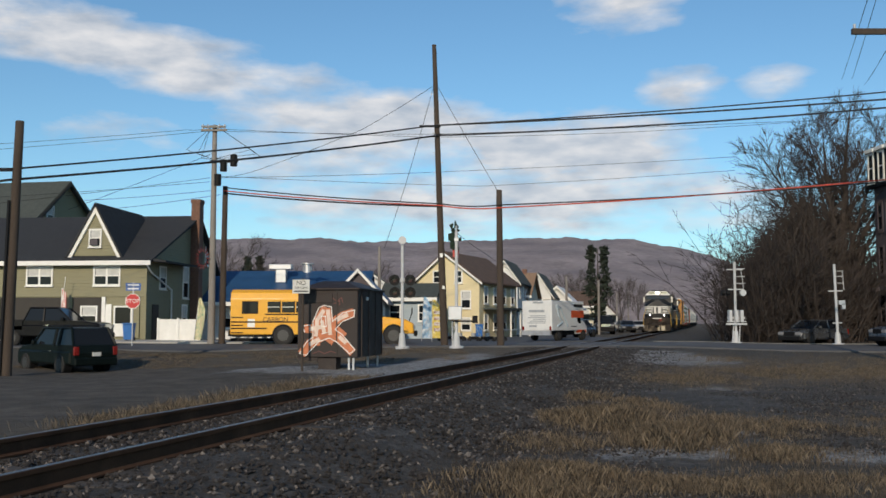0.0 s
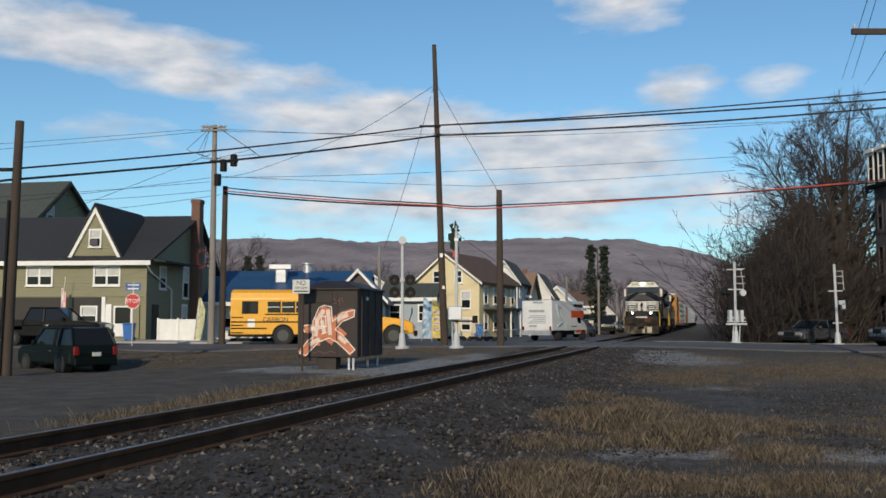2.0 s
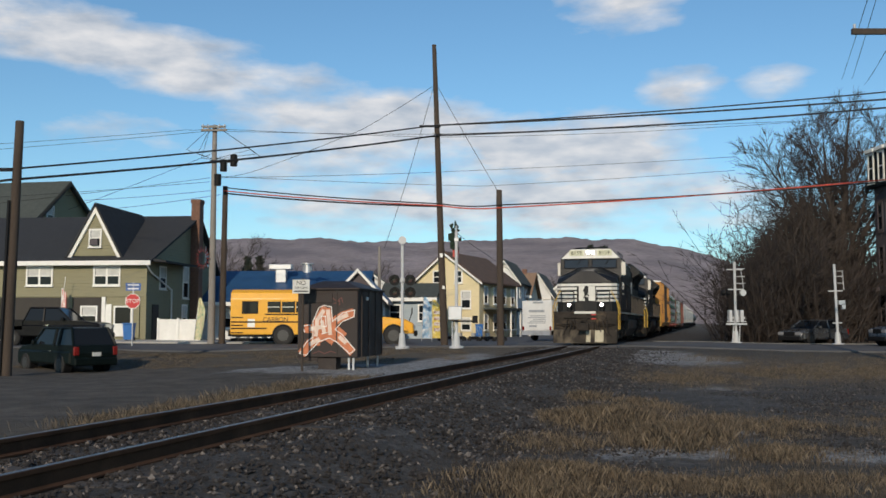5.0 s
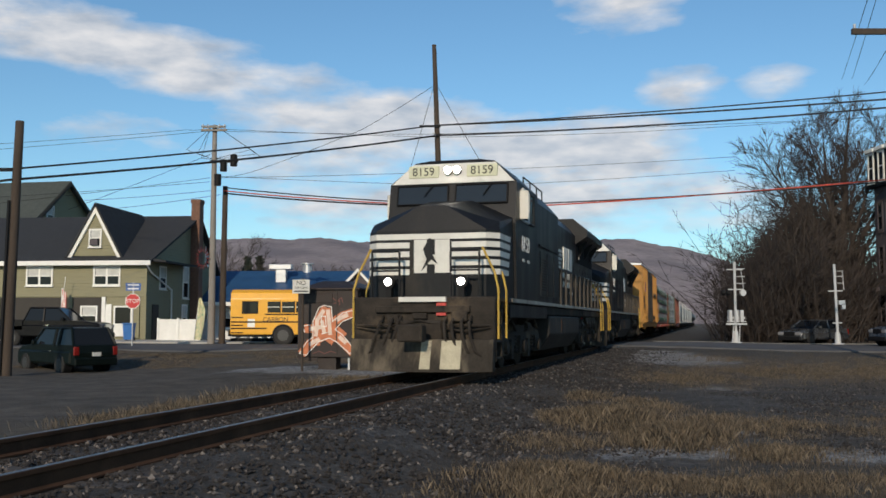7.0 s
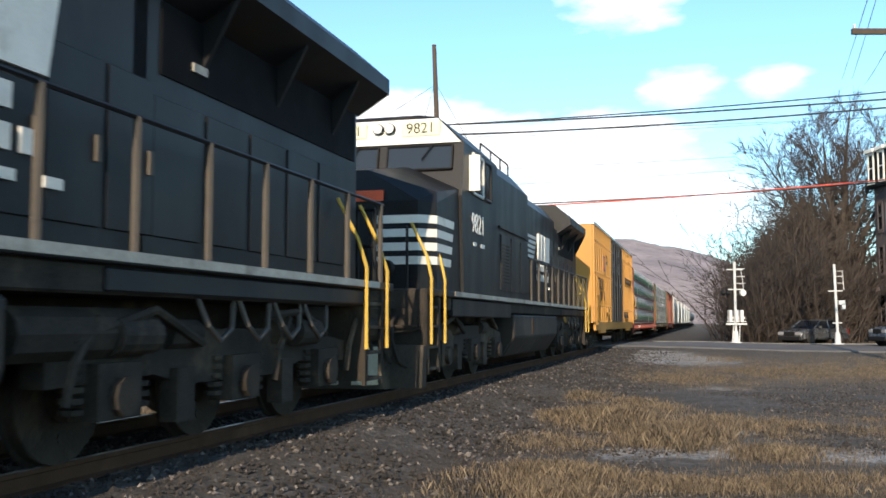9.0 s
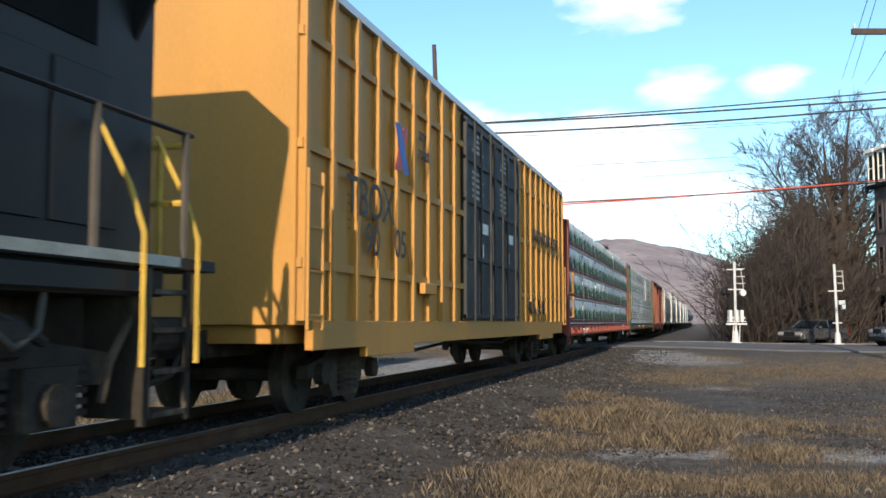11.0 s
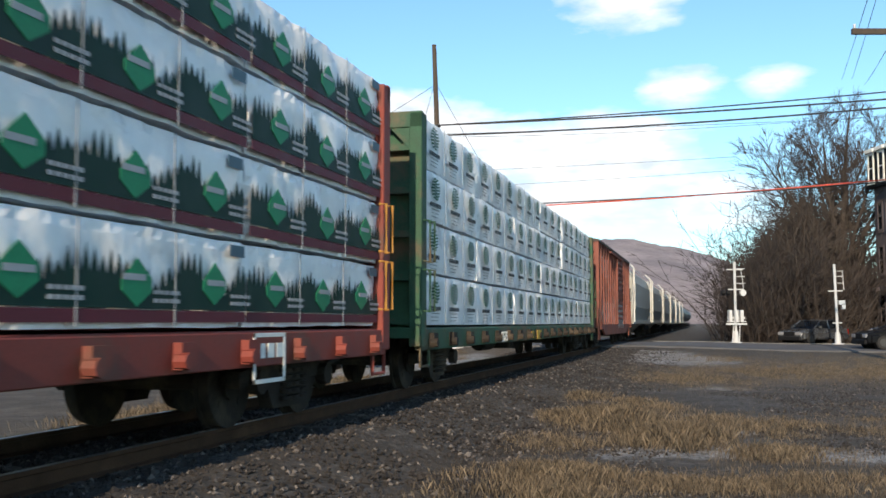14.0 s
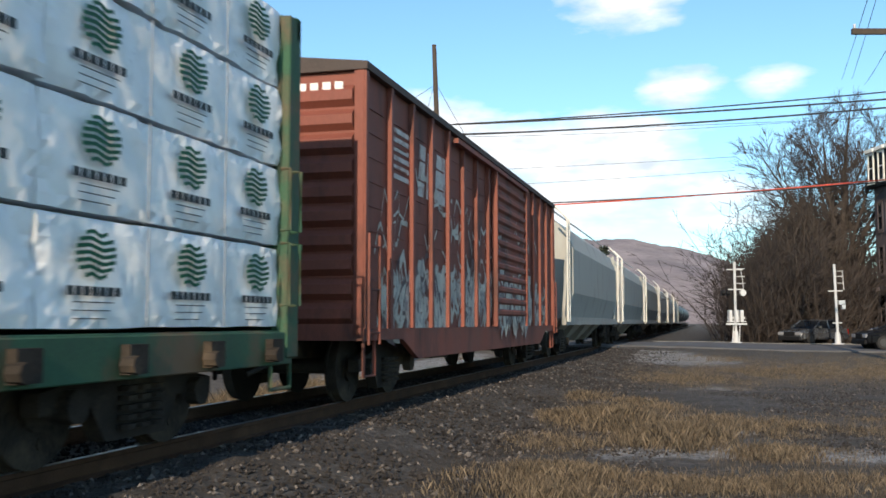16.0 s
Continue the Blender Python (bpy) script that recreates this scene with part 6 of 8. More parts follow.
# the pale yellow house with its gable to the street
e, body = gable_house("house", "pale yellow house with a white-edged gable and a side porch", pose(2.96, 79, -0.2, 0, 0, -22), 5.6, 10.0, 4.75, 7.0, "siding_yellow", "shingle_brown", "y", 0.47)
for x in (-4.0, -2.05):
    window(body, x, x + 0.5, 0, 4.6, 5.5, blind=False)
window(body, -1.5, -0.8, 0, 2.5, 3.8), window(body, -1.5, -0.8, 0, 0.7, 1.6), window(body, -4.6, -3.9, 0, 2.5, 3.8)
for y in (1.2, 3.6, 6.0, 8.4):
    window(body, y, y + 0.8, 0.0, 2.9, 4.2, face="right")
    window(body, y, y + 0.8, 0.0, 0.7, 1.9, face="right")
boxes("porch_roof", "shingle_green", e, (0.0, 1.6, 1.0, 9.5, 2.35, 2.5), label="dark porch roof")
for y in (1.1, 3.8, 6.5, 9.2):
    boxes("porch_post", "trim_white", e, (1.4, 1.53, y, y + 0.13, -0.2, 2.35))
boxes("porch_rail", "trim_white", e, (1.43, 1.5, 1.2, 9.2, 0.65, 0.72))

# the row that runs away along the street
for px_, dy, w, d, ev, rd, wl, rf, ax in [
        (7.4, 96.0, 2.6, 9, 5.6, 7.4, "siding_white", "shingle_green", "y"), (9.1, 103.0, 3.6, 9, 4.2, 6.6, "siding_cream", "shingle_tan", "x"),
        (12.55, 112.0, 3.0, 9, 4.6, 6.9, "siding_white", "shingle_green", "y"), (16.4, 118.0, 5.0, 10, 3.2, 5.6, "siding_white", "siding_white", "y"),
        (21.12, 135.0, 3.6, 9, 3.6, 5.6, "siding_cream", "shingle_brown", "x"), (26.62, 150.0, 4.0, 9, 2.6, 4.6, "siding_white", "shingle_brown", "y")]:
    if rf == "shingle_tan" and "shingle_tan" not in M:
        M["shingle_tan"] = mat("tan_shingles", (0.26, 0.17, 0.11), 0.95, var=0.2)
    e, body = gable_house("house", {"siding_yellow": "yellow", "siding_cream": "cream", "siding_white": "white"}[wl] + " two-storey house along the side street", pose(px_, dy, -0.2, 0, 0, -12), w, d, ev, rd, wl, rf, ax, group="houses along the side street")
    for x in np.arange(-w + 0.6, -0.8, 1.5):
        window(body, x, x + 0.7, 0, ev - 1.8, ev - 0.6)
        window(body, x, x + 0.7, 0, 0.8, 2.0)
    window(body, 1.6, 2.5, 0, ev - 1.8, ev - 0.6, face="right"), window(body, 4.6, 5.5, 0, ev - 1.8, ev - 0.6, face="right")
    boxes("porch_roof", "shingle_green", body, (-w, 0.5, -1.8, -0.003, 2.3, 2.45))
    for x in (-w + 0.1, 0.3):
        boxes("porch_post", "trim_white", body, (x, x + 0.14, -1.75, -1.6, -0.2, 2.3))
    if rf == "shingle_tan":
        boxes("chimney", "brick", body, (-1.2, -0.7, d * 0.5 - 0.3, d * 0.5 + 0.3, rd - 0.8, rd + 0.6))

# the dark tall house at the edge of the trees
gx = 29.7
e = thing("house", "tall mauve-grey three-storey house with bracketed dormers", "house", pose(gx, 66, -0.3, 0, 0, -88))
boxes("wall", "siding_grey", e, (0, 12, 0, 9, -0.3, 8.8))
bm = bmesh.new()
prism(bm, [(-0.4, 8.8), (12.4, 8.8), (11.8, 11.0), (0.3, 11.0)], "y", -0.4, 9.4)
part("mansard_roof", bm, "shingle", e)
for x in (0.35, 1.75, 3.2):
    w = window(e, x + 0.15, x + 0.75, -0.55, 9.1, 10.6, blind=False)
    boxes("dormer_hood", "trim_white", w, (x - 0.1, x + 1.0, -0.75, -0.3, 10.75, 10.95))
    boxes("dormer_side", "shingle", w, (x + 0.0, x + 0.9, -0.5, 0.5, 8.9, 10.75))
for z in (1.2, 3.9, 6.4):
    for x in (0.5, 1.6, 2.8):
        window(e, x, x + 0.55, -0.003, z, z + 1.5, blind=False, frame_mat="siding_grey")
e.scale = (1, 1, 1.2)
boxes("door_hood", "siding_grey", e, (0.2, 1.4, -0.8, -0.003, 2.9, 3.1), (2.0, 3.2, -0.8, -0.003, 2.9, 3.1))

# ---- the railway's signal house with painted tag ----
M["bungalow"] = mat("dark_brown_steel", (0.026, 0.018, 0.016), 0.6, var=0.3, scale=1.5, stain=(0.06, 0.045, 0.04), stain_at=0.6)
M["tag_orange"] = mat("orange_spray_paint", (0.5, 0.17, 0.08), 0.7, var=0.25, scale=6)
M["tag_pale"] = mat("pale_pink_spray_paint", (0.66, 0.52, 0.44), 0.7, var=0.2, scale=6)
M["tag_dark"] = mat("dark_red_scrawl_paint", (0.12, 0.045, 0.04), 0.7, var=0.2)
M["tag_white"] = mat("white_spray_paint", (0.7, 0.66, 0.62), 0.7, var=0.2, scale=6)
bgx = -2.73
cab_ = thing("signal_cabin", "dark brown steel signal cabin on legs with orange graffiti", "signal cabin", pose(bgx, 31, -0.34, 0, 0, -12))
Wd, Dp, z0, zt = 2.03, 2.9, 0.3, 2.5
boxes("body", "bungalow", cab_, (-Wd, 0, 0, Dp, z0, zt), bevel=0.02)
bm = bmesh.new()
hull(bm, [(-Wd - 0.06, -0.06, zt), (0.06, -0.06, zt), (-Wd - 0.06, Dp + 0.06, zt), (0.06, Dp + 0.06, zt), (-Wd + 0.6, 0.7, zt + 0.28), (-0.6, 0.7, zt + 0.28), (-Wd + 0.6, Dp - 0.7, zt + 0.28), (-0.6, Dp - 0.7, zt + 0.28)])
part("roof", bm, "bungalow", cab_)
boxes("eave_trim", "bungalow", cab_, (-Wd - 0.08, 0.08, -0.08, Dp + 0.08, zt - 0.03, zt + 0.03), bevel=0.01)
boxes("hatch", "bungalow", cab_, (-Wd + 0.35, -0.85, -0.03, 0.0, 2.05, 2.35), label="steel hatch", bevel=0.01)
boxes("side_seam", "bungalow", cab_, *[(0.0, 0.03, 0.4 + k * 0.8, 0.45 + k * 0.8, z0, zt) for k in range(4)], (-0.72, -0.68, -0.02, 0.0, z0, zt))
cyls("lock_cap", "trim_white", cab_, ((0.0, 1.0, 2.2), (0.05, 1.0, 2.2), 0.06))
for x, y in ((-0.35, 0.1), (-0.2, 0.1), (-0.12, 1.4), (-0.12, 2.6), (-Wd + 0.15, 2.6)):
    boxes("leg", "galv" if x > -0.5 else "bungalow", cab_, (x, x + 0.06, y, y + 0.06, -0.15, z0))
boxes("foot_box", "bungalow", cab_, (-1.35, -0.75, 0.1, 0.6, -0.1, z0))
boxes("skid", "bungalow", cab_, (-Wd, -1.35, 0.05, 0.2, 0.18, z0))


def strokes(name, material, parent, y, lines, w, label=""):
    """Broad sprayed strokes on a wall that looks along -y."""
    bm = bmesh.new()
    for k, ln in enumerate(lines):
        for i, ((ax, az_), (bx, bz)) in enumerate(zip(ln, ln[1:])):
            dx, dz = bx - ax, bz - az_
            n = math.hypot(dx, dz) or 1
            ox, oz = -dz / n * w / 2, dx / n * w / 2
            ex, ez = dx / n * w * 0.25, dz / n * w * 0.25
            yy = y - 0.0015 * (k % 5) - 0.0004 * i
            bm.faces.new([bm.verts.new(p) for p in ((ax - ex + ox, yy, az_ - ez + oz), (ax - ex - ox, yy, az_ - ez - oz), (bx + ex - ox, yy, bz + ez - oz), (bx + ex + ox, yy, bz + ez + oz))])
    return part(name, bm, material, parent, label)


strokes("graffiti_shadow", "tag_orange", cab_, -0.004, [
    [(-1.85, 0.45), (-1.6, 0.75), (-1.2, 0.95), (-0.9, 1.2)], [(-1.72, 1.22), (-1.35, 1.22), (-0.9, 1.4), (-0.5, 1.62), (-0.2, 1.72)], [(-1.4, 0.75), (-1.38, 1.4), (-1.1, 1.85)],
    [(-1.05, 1.8), (-0.95, 1.3), (-0.75, 0.95)], [(-0.95, 1.0), (-0.6, 0.9), (-0.2, 0.5)], [(-1.15, 1.6), (-1.05, 1.0), (-0.85, 0.85)], [(-0.8, 1.25), (-0.5, 1.0)]], 0.28, "orange-brown graffiti strokes")
strokes("graffiti_fill", "tag_pale", cab_, -0.014, [
    [(-1.4, 1.0), (-1.36, 1.5), (-1.15, 1.8)], [(-1.0, 1.8), (-0.95, 1.4), (-0.92, 1.05)], [(-1.6, 1.2), (-1.2, 1.28)], [(-0.7, 1.5), (-0.35, 1.66)], [(-1.6, 0.72), (-1.3, 0.88)], [(-0.6, 0.95), (-0.4, 0.78)], [(-1.2, 1.45), (-1.12, 1.1)]], 0.13, "pale pink graffiti fill")
strokes("graffiti_outline", "tag_white", cab_, -0.024, [
    [(-1.5, 0.8), (-1.5, 1.45), (-1.3, 1.9), (-1.12, 1.97), (-0.88, 1.92), (-0.84, 1.45), (-0.5, 1.72), (-0.1, 1.82), (-0.12, 1.6), (-0.5, 1.45), (-0.75, 1.2), (-0.5, 1.02), (-0.08, 0.55), (-0.25, 0.42), (-0.7, 0.8), (-0.95, 0.92), (-1.3, 0.8), (-1.72, 0.36), (-1.95, 0.42), (-1.7, 0.8), (-1.5, 0.95)],
    [(-1.78, 1.1), (-1.85, 1.3), (-1.6, 1.34), (-1.5, 1.2)], [(-1.22, 1.62), (-1.2, 1.3), (-1.05, 1.28), (-1.08, 1.62), (-1.22, 1.62)], [(-1.2, 1.05), (-1.0, 1.1)]], 0.03, "thin white graffiti outline")
strokes("faint_scrawl", "tag_dark", cab_, -0.004, [[(-0.95, 2.1), (-0.85, 2.2), (-0.7, 2.1), (-0.55, 2.22), (-0.5, 2.05)], [(-0.8, 2.02), (-0.6, 2.12), (-0.62, 1.98)], [(-1.5, 0.42), (-1.3, 0.5), (-1.1, 0.42), (-0.9, 0.5), (-0.7, 0.44)]], 0.03, "faint dark red scrawl")

# ---- signs ----
M["sign_white"] = mat("faded_white_sign", (0.55, 0.55, 0.52), 0.6, var=0.15)
M["sign_red"] = mat("red_sign", (0.5, 0.03, 0.03), 0.45, var=0.08)
M["sign_blue"] = mat("blue_sign", (0.05, 0.12, 0.35), 0.5)
sx_, sy_ = -4.5, 30.6
sg = thing("warning_sign", "weathered white no trespassing sign on a post", "sign", pose(sx_, sy_, ground_z(sx_, sy_)))
cyls("post", "pole_wood", sg, ((0.05, 0.06, -0.2), (0.05, 0.06, 2.9), 0.04))
b_ = boxes("board", "sign_white", sg, (-0.27, 0.27, 0, 0.02, 2.43, 2.87), bevel=0.004)
letters("letters", "NO", 0.19, Matrix.Translation((0, -0.006, 2.76)) @ FRONT, "ink", b_)
letters("letters", "TRESPASSING", 0.085, Matrix.Translation((0, -0.006, 2.61)) @ FRONT, "ink", b_, squash=0.85)
boxes("small_print", "ink", b_, (-0.22, 0.22, -0.005, -0.001, 2.48, 2.52))

sx_, sy_ = -16.05, 50.0
st = thing("stop_sign", "red octagonal stop sign with blue street name plates", "sign", pose(sx_, sy_, ground_z(sx_, sy_)))
cyls("post", "galv", st, ((0, 0.05, -0.2), (0, 0.05, 3.35), 0.035))
zc = 2.28 + 0.1
bm = bmesh.new()
prism(bm, [(0.38 * math.cos(radians(22.5 + 45 * k)), zc + 0.38 * math.sin(radians(22.5 + 45 * k))) for k in range(8)], "y", 0, 0.012)
pl = part("plate", bm, "sign_red", st)
bm = bmesh.new()
prism(bm, [(0.41 * math.cos(radians(22.5 + 45 * k)), zc + 0.41 * math.sin(radians(22.5 + 45 * k))) for k in range(8)], "y", 0.003, 0.015)
part("plate_edge", bm, "trim_white", st)
letters("letters", "STOP", 0.29, Matrix.Translation((0, -0.006, zc)) @ FRONT, "white_ink", pl)
for z, r in ((3.02, 0), (3.22, 70)):
    bm = bmesh.new()
    box(bm, -0.38, 0.38, -0.008, 0.008, -0.09, 0.09)
    o = part("name_plate", bm, "sign_blue", st, "blue street name plate")
    o.location, o.rotation_euler = (0, 0.03, z), (0, 0, radians(r * 0.3))
    boxes("lettering_block", "white_ink", o, (-0.28, 0.28, -0.011, -0.009, -0.03, 0.035))


# ---- crossing signals ----
def lamp_pair(parent, z, y=0.0, turn=0):
    for sx in (-1, 1):
        bm = bmesh.new()
        cyl(bm, (sx * 0.38, y - 0.06, z), (sx * 0.38, y - 0.02, z), 0.27, 20)
        t = part("backing_plate", bm, "black", parent)
        bm = bmesh.new()
        cyl(bm, (sx * 0.38, y - 0.02, z), (sx * 0.38, y + 0.16, z), 0.14, 14, 0.1)
        n = 12
        for k in range(n // 2 + 1):
            a = math.pi * k / (n // 2)
            if k:
                q = [(sx * 0.38 + 0.15 * math.cos(p), yy, z + 0.15 * math.sin(p)) for p, yy in ((pa, y - 0.07), (pa, y - 0.34), (a, y - 0.34), (a, y - 0.07))]
                bm.faces.new([bm.verts.new(v) for v in q])
            pa = a
        part("hood", bm, "black", t)
        bm = bmesh.new()
        cyl(bm, (sx * 0.38, y - 0.09, z), (sx * 0.38, y - 0.065, z), 0.13, 16)
        part("lens", bm, "lens_dark", t, "unlit dark red lens")
    bm = bmesh.new()
    cyl(bm, (-0.38, y, z - 0.0), (0.38, y, z), 0.04, 8)
    part("cross_pipe", bm, "signal_white", parent)


def signal_mast(label, x, y, h, lamps, bell=True, box_at=None, turn=0, arms=()):
    z = ground_z(x, y)
    e = thing("crossing_signal", label, "crossing signal", pose(x, y, z, 0, 0, turn), group="crossing signals")
    cyls("mast", "signal_white", e, ((0, 0, 0.1), (0, 0, h), 0.075), seg=14)
    bm = bmesh.new()
    cyl(bm, (0, 0, -0.1), (0, 0, 0.12), 0.34, 12)
    cyl(bm, (0, 0, 0.12), (0, 0, 0.75), 0.19, 12, 0.13)
    part("base", bm, "signal_white", e, bevel=0.01)
    for zz in lamps:
        lamp_pair(e, zz)
    if bell:
        bm = bmesh.new()
        cyl(bm, (0, -0.16, h + 0.1), (0, 0.02, h + 0.1), 0.2, 18, 0.16), cyl(bm, (0, 0.02, h + 0.1), (0, 0.1, h + 0.1), 0.16, 18, 0.05)
        cyl(bm, (0, 0, h - 0.15), (0, 0, h + 0.05), 0.05, 8)
        part("bell", bm, "signal_white", e)
    if box_at:
        x0, x1, z0, z1 = box_at
        b = boxes("gate_box", "galv", e, (x0, x1, -0.25, 0.2, z0, z1), label="grey gate mechanism box", bevel=0.03)
        cyls("conduit", "galv", e, ((x0 + 0.2, -0.05, 0.0), (x0 + 0.2, -0.05, z0), 0.03), ((x0 + 0.35, -0.05, 0.0), (x0 + 0.35, -0.05, z0), 0.03))
    for zz, a, b in arms:
        bm = bmesh.new()
        box(bm, a, b, -0.06, 0.06, zz - 0.03, zz + 0.03)
        part("side_arm", bm, "signal_white", e)
    return e


e = signal_mast("silver crossing signal mast with bell and two pairs of lamps", -1.98, 47.0, 5.15, (3.32,), arms=())
cyls("collar", "signal_white", e, ((0, 0, 3.22), (0, 0, 3.42), 0.14))
lamp_pair(e, 2.72, 0.25)
e = signal_mast("silver crossing mast with a grey gate mechanism box", 0.64, 46.0, 5.6, (), bell=False, box_at=(-0.4, 0.25, 1.35, 2.0))
bm = bmesh.new()
cyl(bm, (0, 0, 4.6), (0, 0, 5.85), 0.04, 8)
box(bm, -0.1, 0.1, -0.1, 0.1, 5.1, 5.25)
part("mast_top", bm, "galv", e)
boxes("counterweight", "black", e, (-0.2, 1.0, -0.2, -0.12, 1.25, 1.33), (0.75, 1.0, -0.25, -0.1, 1.2, 1.55))
e = signal_mast("silver crossing mast seen from its side with a gate box", 16.93, 56.0, 4.75, (), bell=False, box_at=None, arms=((4.3, -0.45, 0.45), (3.15, -0.4, 0.45), (1.3, -0.5, 0.6)))
for sx in (-0.35, 0.0, 0.3):
    boxes("gate_part", "signal_white", e, (sx - 0.06, sx + 0.12, -0.2, 0.2, 1.25, 1.95), bevel=0.02)
boxes("gate_arm_stub", "signal_white", e, (-0.6, 0.6, -0.22, -0.1, 1.1, 1.2), (-0.45, 0.55, 0.0, 0.12, 1.45, 1.56))
cyls("conduit", "signal_white", e, ((-0.2, 0, 0.1), (-0.12, 0, 1.2), 0.03), ((0.2, 0, 0.1), (0.25, 0, 1.2), 0.03))
bm = bmesh.new()
for a in (-0.3, 0.0):
    cyl(bm, (a - 0.5, 0, 2.95), (a - 0.3, 0, 2.95), 0.16, 12)
part("lamp_back", bm, "black", e)
cyls("lamp_back", "signal_white", e, ((0.45, -0.1, 2.95), (0.45, 0.1, 2.95), 0.18), seg=14)
bm = bmesh.new()
for z in (4.35, 3.9, 3.5):
    tube(bm, [(0.1, 0, z), (0.6, 0, z)], 0.025)
tube(bm, [(0.35, 0, 4.35), (0.45, 0, 3.7), (0.5, 0, 3.1)], 0.02)
part("step_rungs", bm, "signal_white", e)
e = signal_mast("slim silver crossing mast leaning a little", 22.82, 56.0, 4.7, (), bell=False, arms=((3.15, -0.42, 0.4), (1.3, -0.25, 0.25)))
e.rotation_euler = (0, radians(-1.2), 0)
boxes("lamp_back", "galv", e, (0.12, 0.5, -0.1, 0.1, 2.35, 2.6), (0.3, 0.5, -0.1, 0.1, 2.1, 2.4))
bm = bmesh.new()
for z in (4.3, 4.0, 3.6):
    tube(bm, [(0.1, 0, z), (0.5, 0, z)], 0.022)
tube(bm, [(0.45, 0, 4.3), (0.5, 0, 3.2)], 0.02)
part("step_rungs", bm, "signal_white", e)


# ---- poles and cables ----
def pole(x, y, top, r, material, label, lean=(0, 0), tops=0.75):
    z = ground_z(x, y)
    e = thing("utility_pole", label, "utility pole", pose(x, y, z), group="utility poles")
    bm = bmesh.new()
    n = 9
    prev = None
    for k in range(n):
        f = k / (n - 1)
        c = Vector((lean[0] * f, lean[1] * f, -0.4 + (top - z + 0.4) * f))
        rr = r * (1 - (1 - tops) * f)
        ring = [bm.verts.new(c + Vector((rr * math.cos(i * math.tau / 12), rr * math.sin(i * math.tau / 12), 0))) for i in range(12)]
        if prev:
            for i in range(12):
                bm.faces.new((prev[i], prev[(i + 1) % 12], ring[(i + 1) % 12], ring[i]))
        prev = ring
    bm.faces.new(prev)
    part("shaft", bm, material, e, smooth=True)
    return e, z


def cable(pts, r, material, label="black overhead cable between poles", sag=0.0):
    """A cable through its supports, hanging by sag metres in each span."""
    bm = bmesh.new()
    line = []
    for a, b in zip(pts, pts[1:]):
        a, b = Vector(a), Vector(b)
        for k in range(14):
            f = k / 14
            p = a.lerp(b, f)
            p.z -= sag * 4 * f * (1 - f)
            line.append(p)
    line.append(Vector(pts[-1]))
    tube(bm, line, r, 5)
    return tagged(part("overhead_cable", bm, material), label, "cable", "overhead cables")


pa, z = pole(-14.85, 33.0, 8.03, 0.19, "pole_wood", "dark wooden utility pole with strapped cables", (0.2, 0))
boxes("bracket", "black", pa, (-0.45, 0.05, -0.2, -0.12, 6.31 - z - 0.06, 6.31 - z + 0.06))
cyls("riser", "black", pa, ((-0.12, -0.2, 0), (0.0, -0.2, 6.0), 0.05))
pb, zb = pole(-13.16, 55.0, 12.43, 0.22, "pole_grey", "tall grey wooden utility pole with crossarms and transformers", (0, 0), 0.6)
bm = bmesh.new()
for zz, w in ((12.1, 0.75), (12.3, 0.6)):
    box(bm, -w, w, -0.25, -0.13, zz - zb - 0.06, zz - zb + 0.06)
part("crossarm", bm, "pole_grey", pb)
bm = bmesh.new()
for k in (-0.65, -0.35, 0.3, 0.62):
    cyl(bm, (k, -0.19, 12.13 - zb), (k, -0.19, 12.43 - zb), 0.05, 8)
    cyl(bm, (k, -0.19, 12.3 - zb), (k, -0.19, 12.36 - zb), 0.09, 8)
part("insulator", bm, "galv", pb)
boxes("crossarm", "black", pb, (-0.2, 1.4, -0.25, -0.1, 10.29 - zb - 0.07, 10.29 - zb + 0.07))
for x, zz in ((0.62, 10.09), (1.2, 10.39), (0.3, 9.27)):
    cyls("transformer", "black", pb, ((x, -0.35, zz - zb - 0.4), (x, -0.35, zz - zb + 0.25), 0.2), seg=14)
pc, zc_ = pole(-12.69, 55.6, 8.96, 0.2, "pole_wood", "shorter dark wooden pole beside the grey one", (0.06, 0))
bm = bmesh.new()
zz = 4.81 - 0
for k in range(14):
    a = k * math.tau / 14
    hull(bm, [(-0.5 + 0.45 * math.cos(a + d) * f, -0.3 + dy, zz + 0.1 + 0.7 * math.sin(a + d) * f) for d, f in ((-0.12, 0.55), (0.12, 0.55), (0.0, 1.0)) for dy in (0, 0.08)])
part("wreath", bm, "dark_red", pb, "dark red hanging wreath") if "dark_red" in M else part("wreath", bm, mat("dark_red_garland", (0.16, 0.03, 0.03), 0.9), pb, "dark red hanging wreath")
pd, zd = pole(0.09, 49.0, 15.4, 0.2, "pole_wood", "very tall brown wooden utility pole with step bolts", (-0.46 - 0.09, 0), 0.55)
bm = bmesh.new()
for k in range(16):
    f = 0.35 + 0.5 * k / 15
    xx = (-0.46 - 0.09) * f
    cyl(bm, (xx - 0.25 * (k % 2), -0.05, 15.2 * f), (xx + 0.25 * ((k + 1) % 2), -0.05, 15.2 * f), 0.018, 5)
part("step_bolt", bm, "galv", pd)
boxes("cable_bracket", "black", pd, (-1.3, -0.2, -0.22, -0.14, 11.1 - zd - 0.05, 11.1 - zd + 0.05), (-0.5, -0.1, -0.22, -0.14, 10.66 - zd - 0.05, 10.66 - zd + 0.05))
boxes("tag", "trim_white", pd, (-0.25, -0.1, -0.2, -0.19, 4.5, 4.7), (-0.12, 0.0, -0.22, -0.21, 2.9, 3.05))
bm = bmesh.new()
rg = random.Random(3)
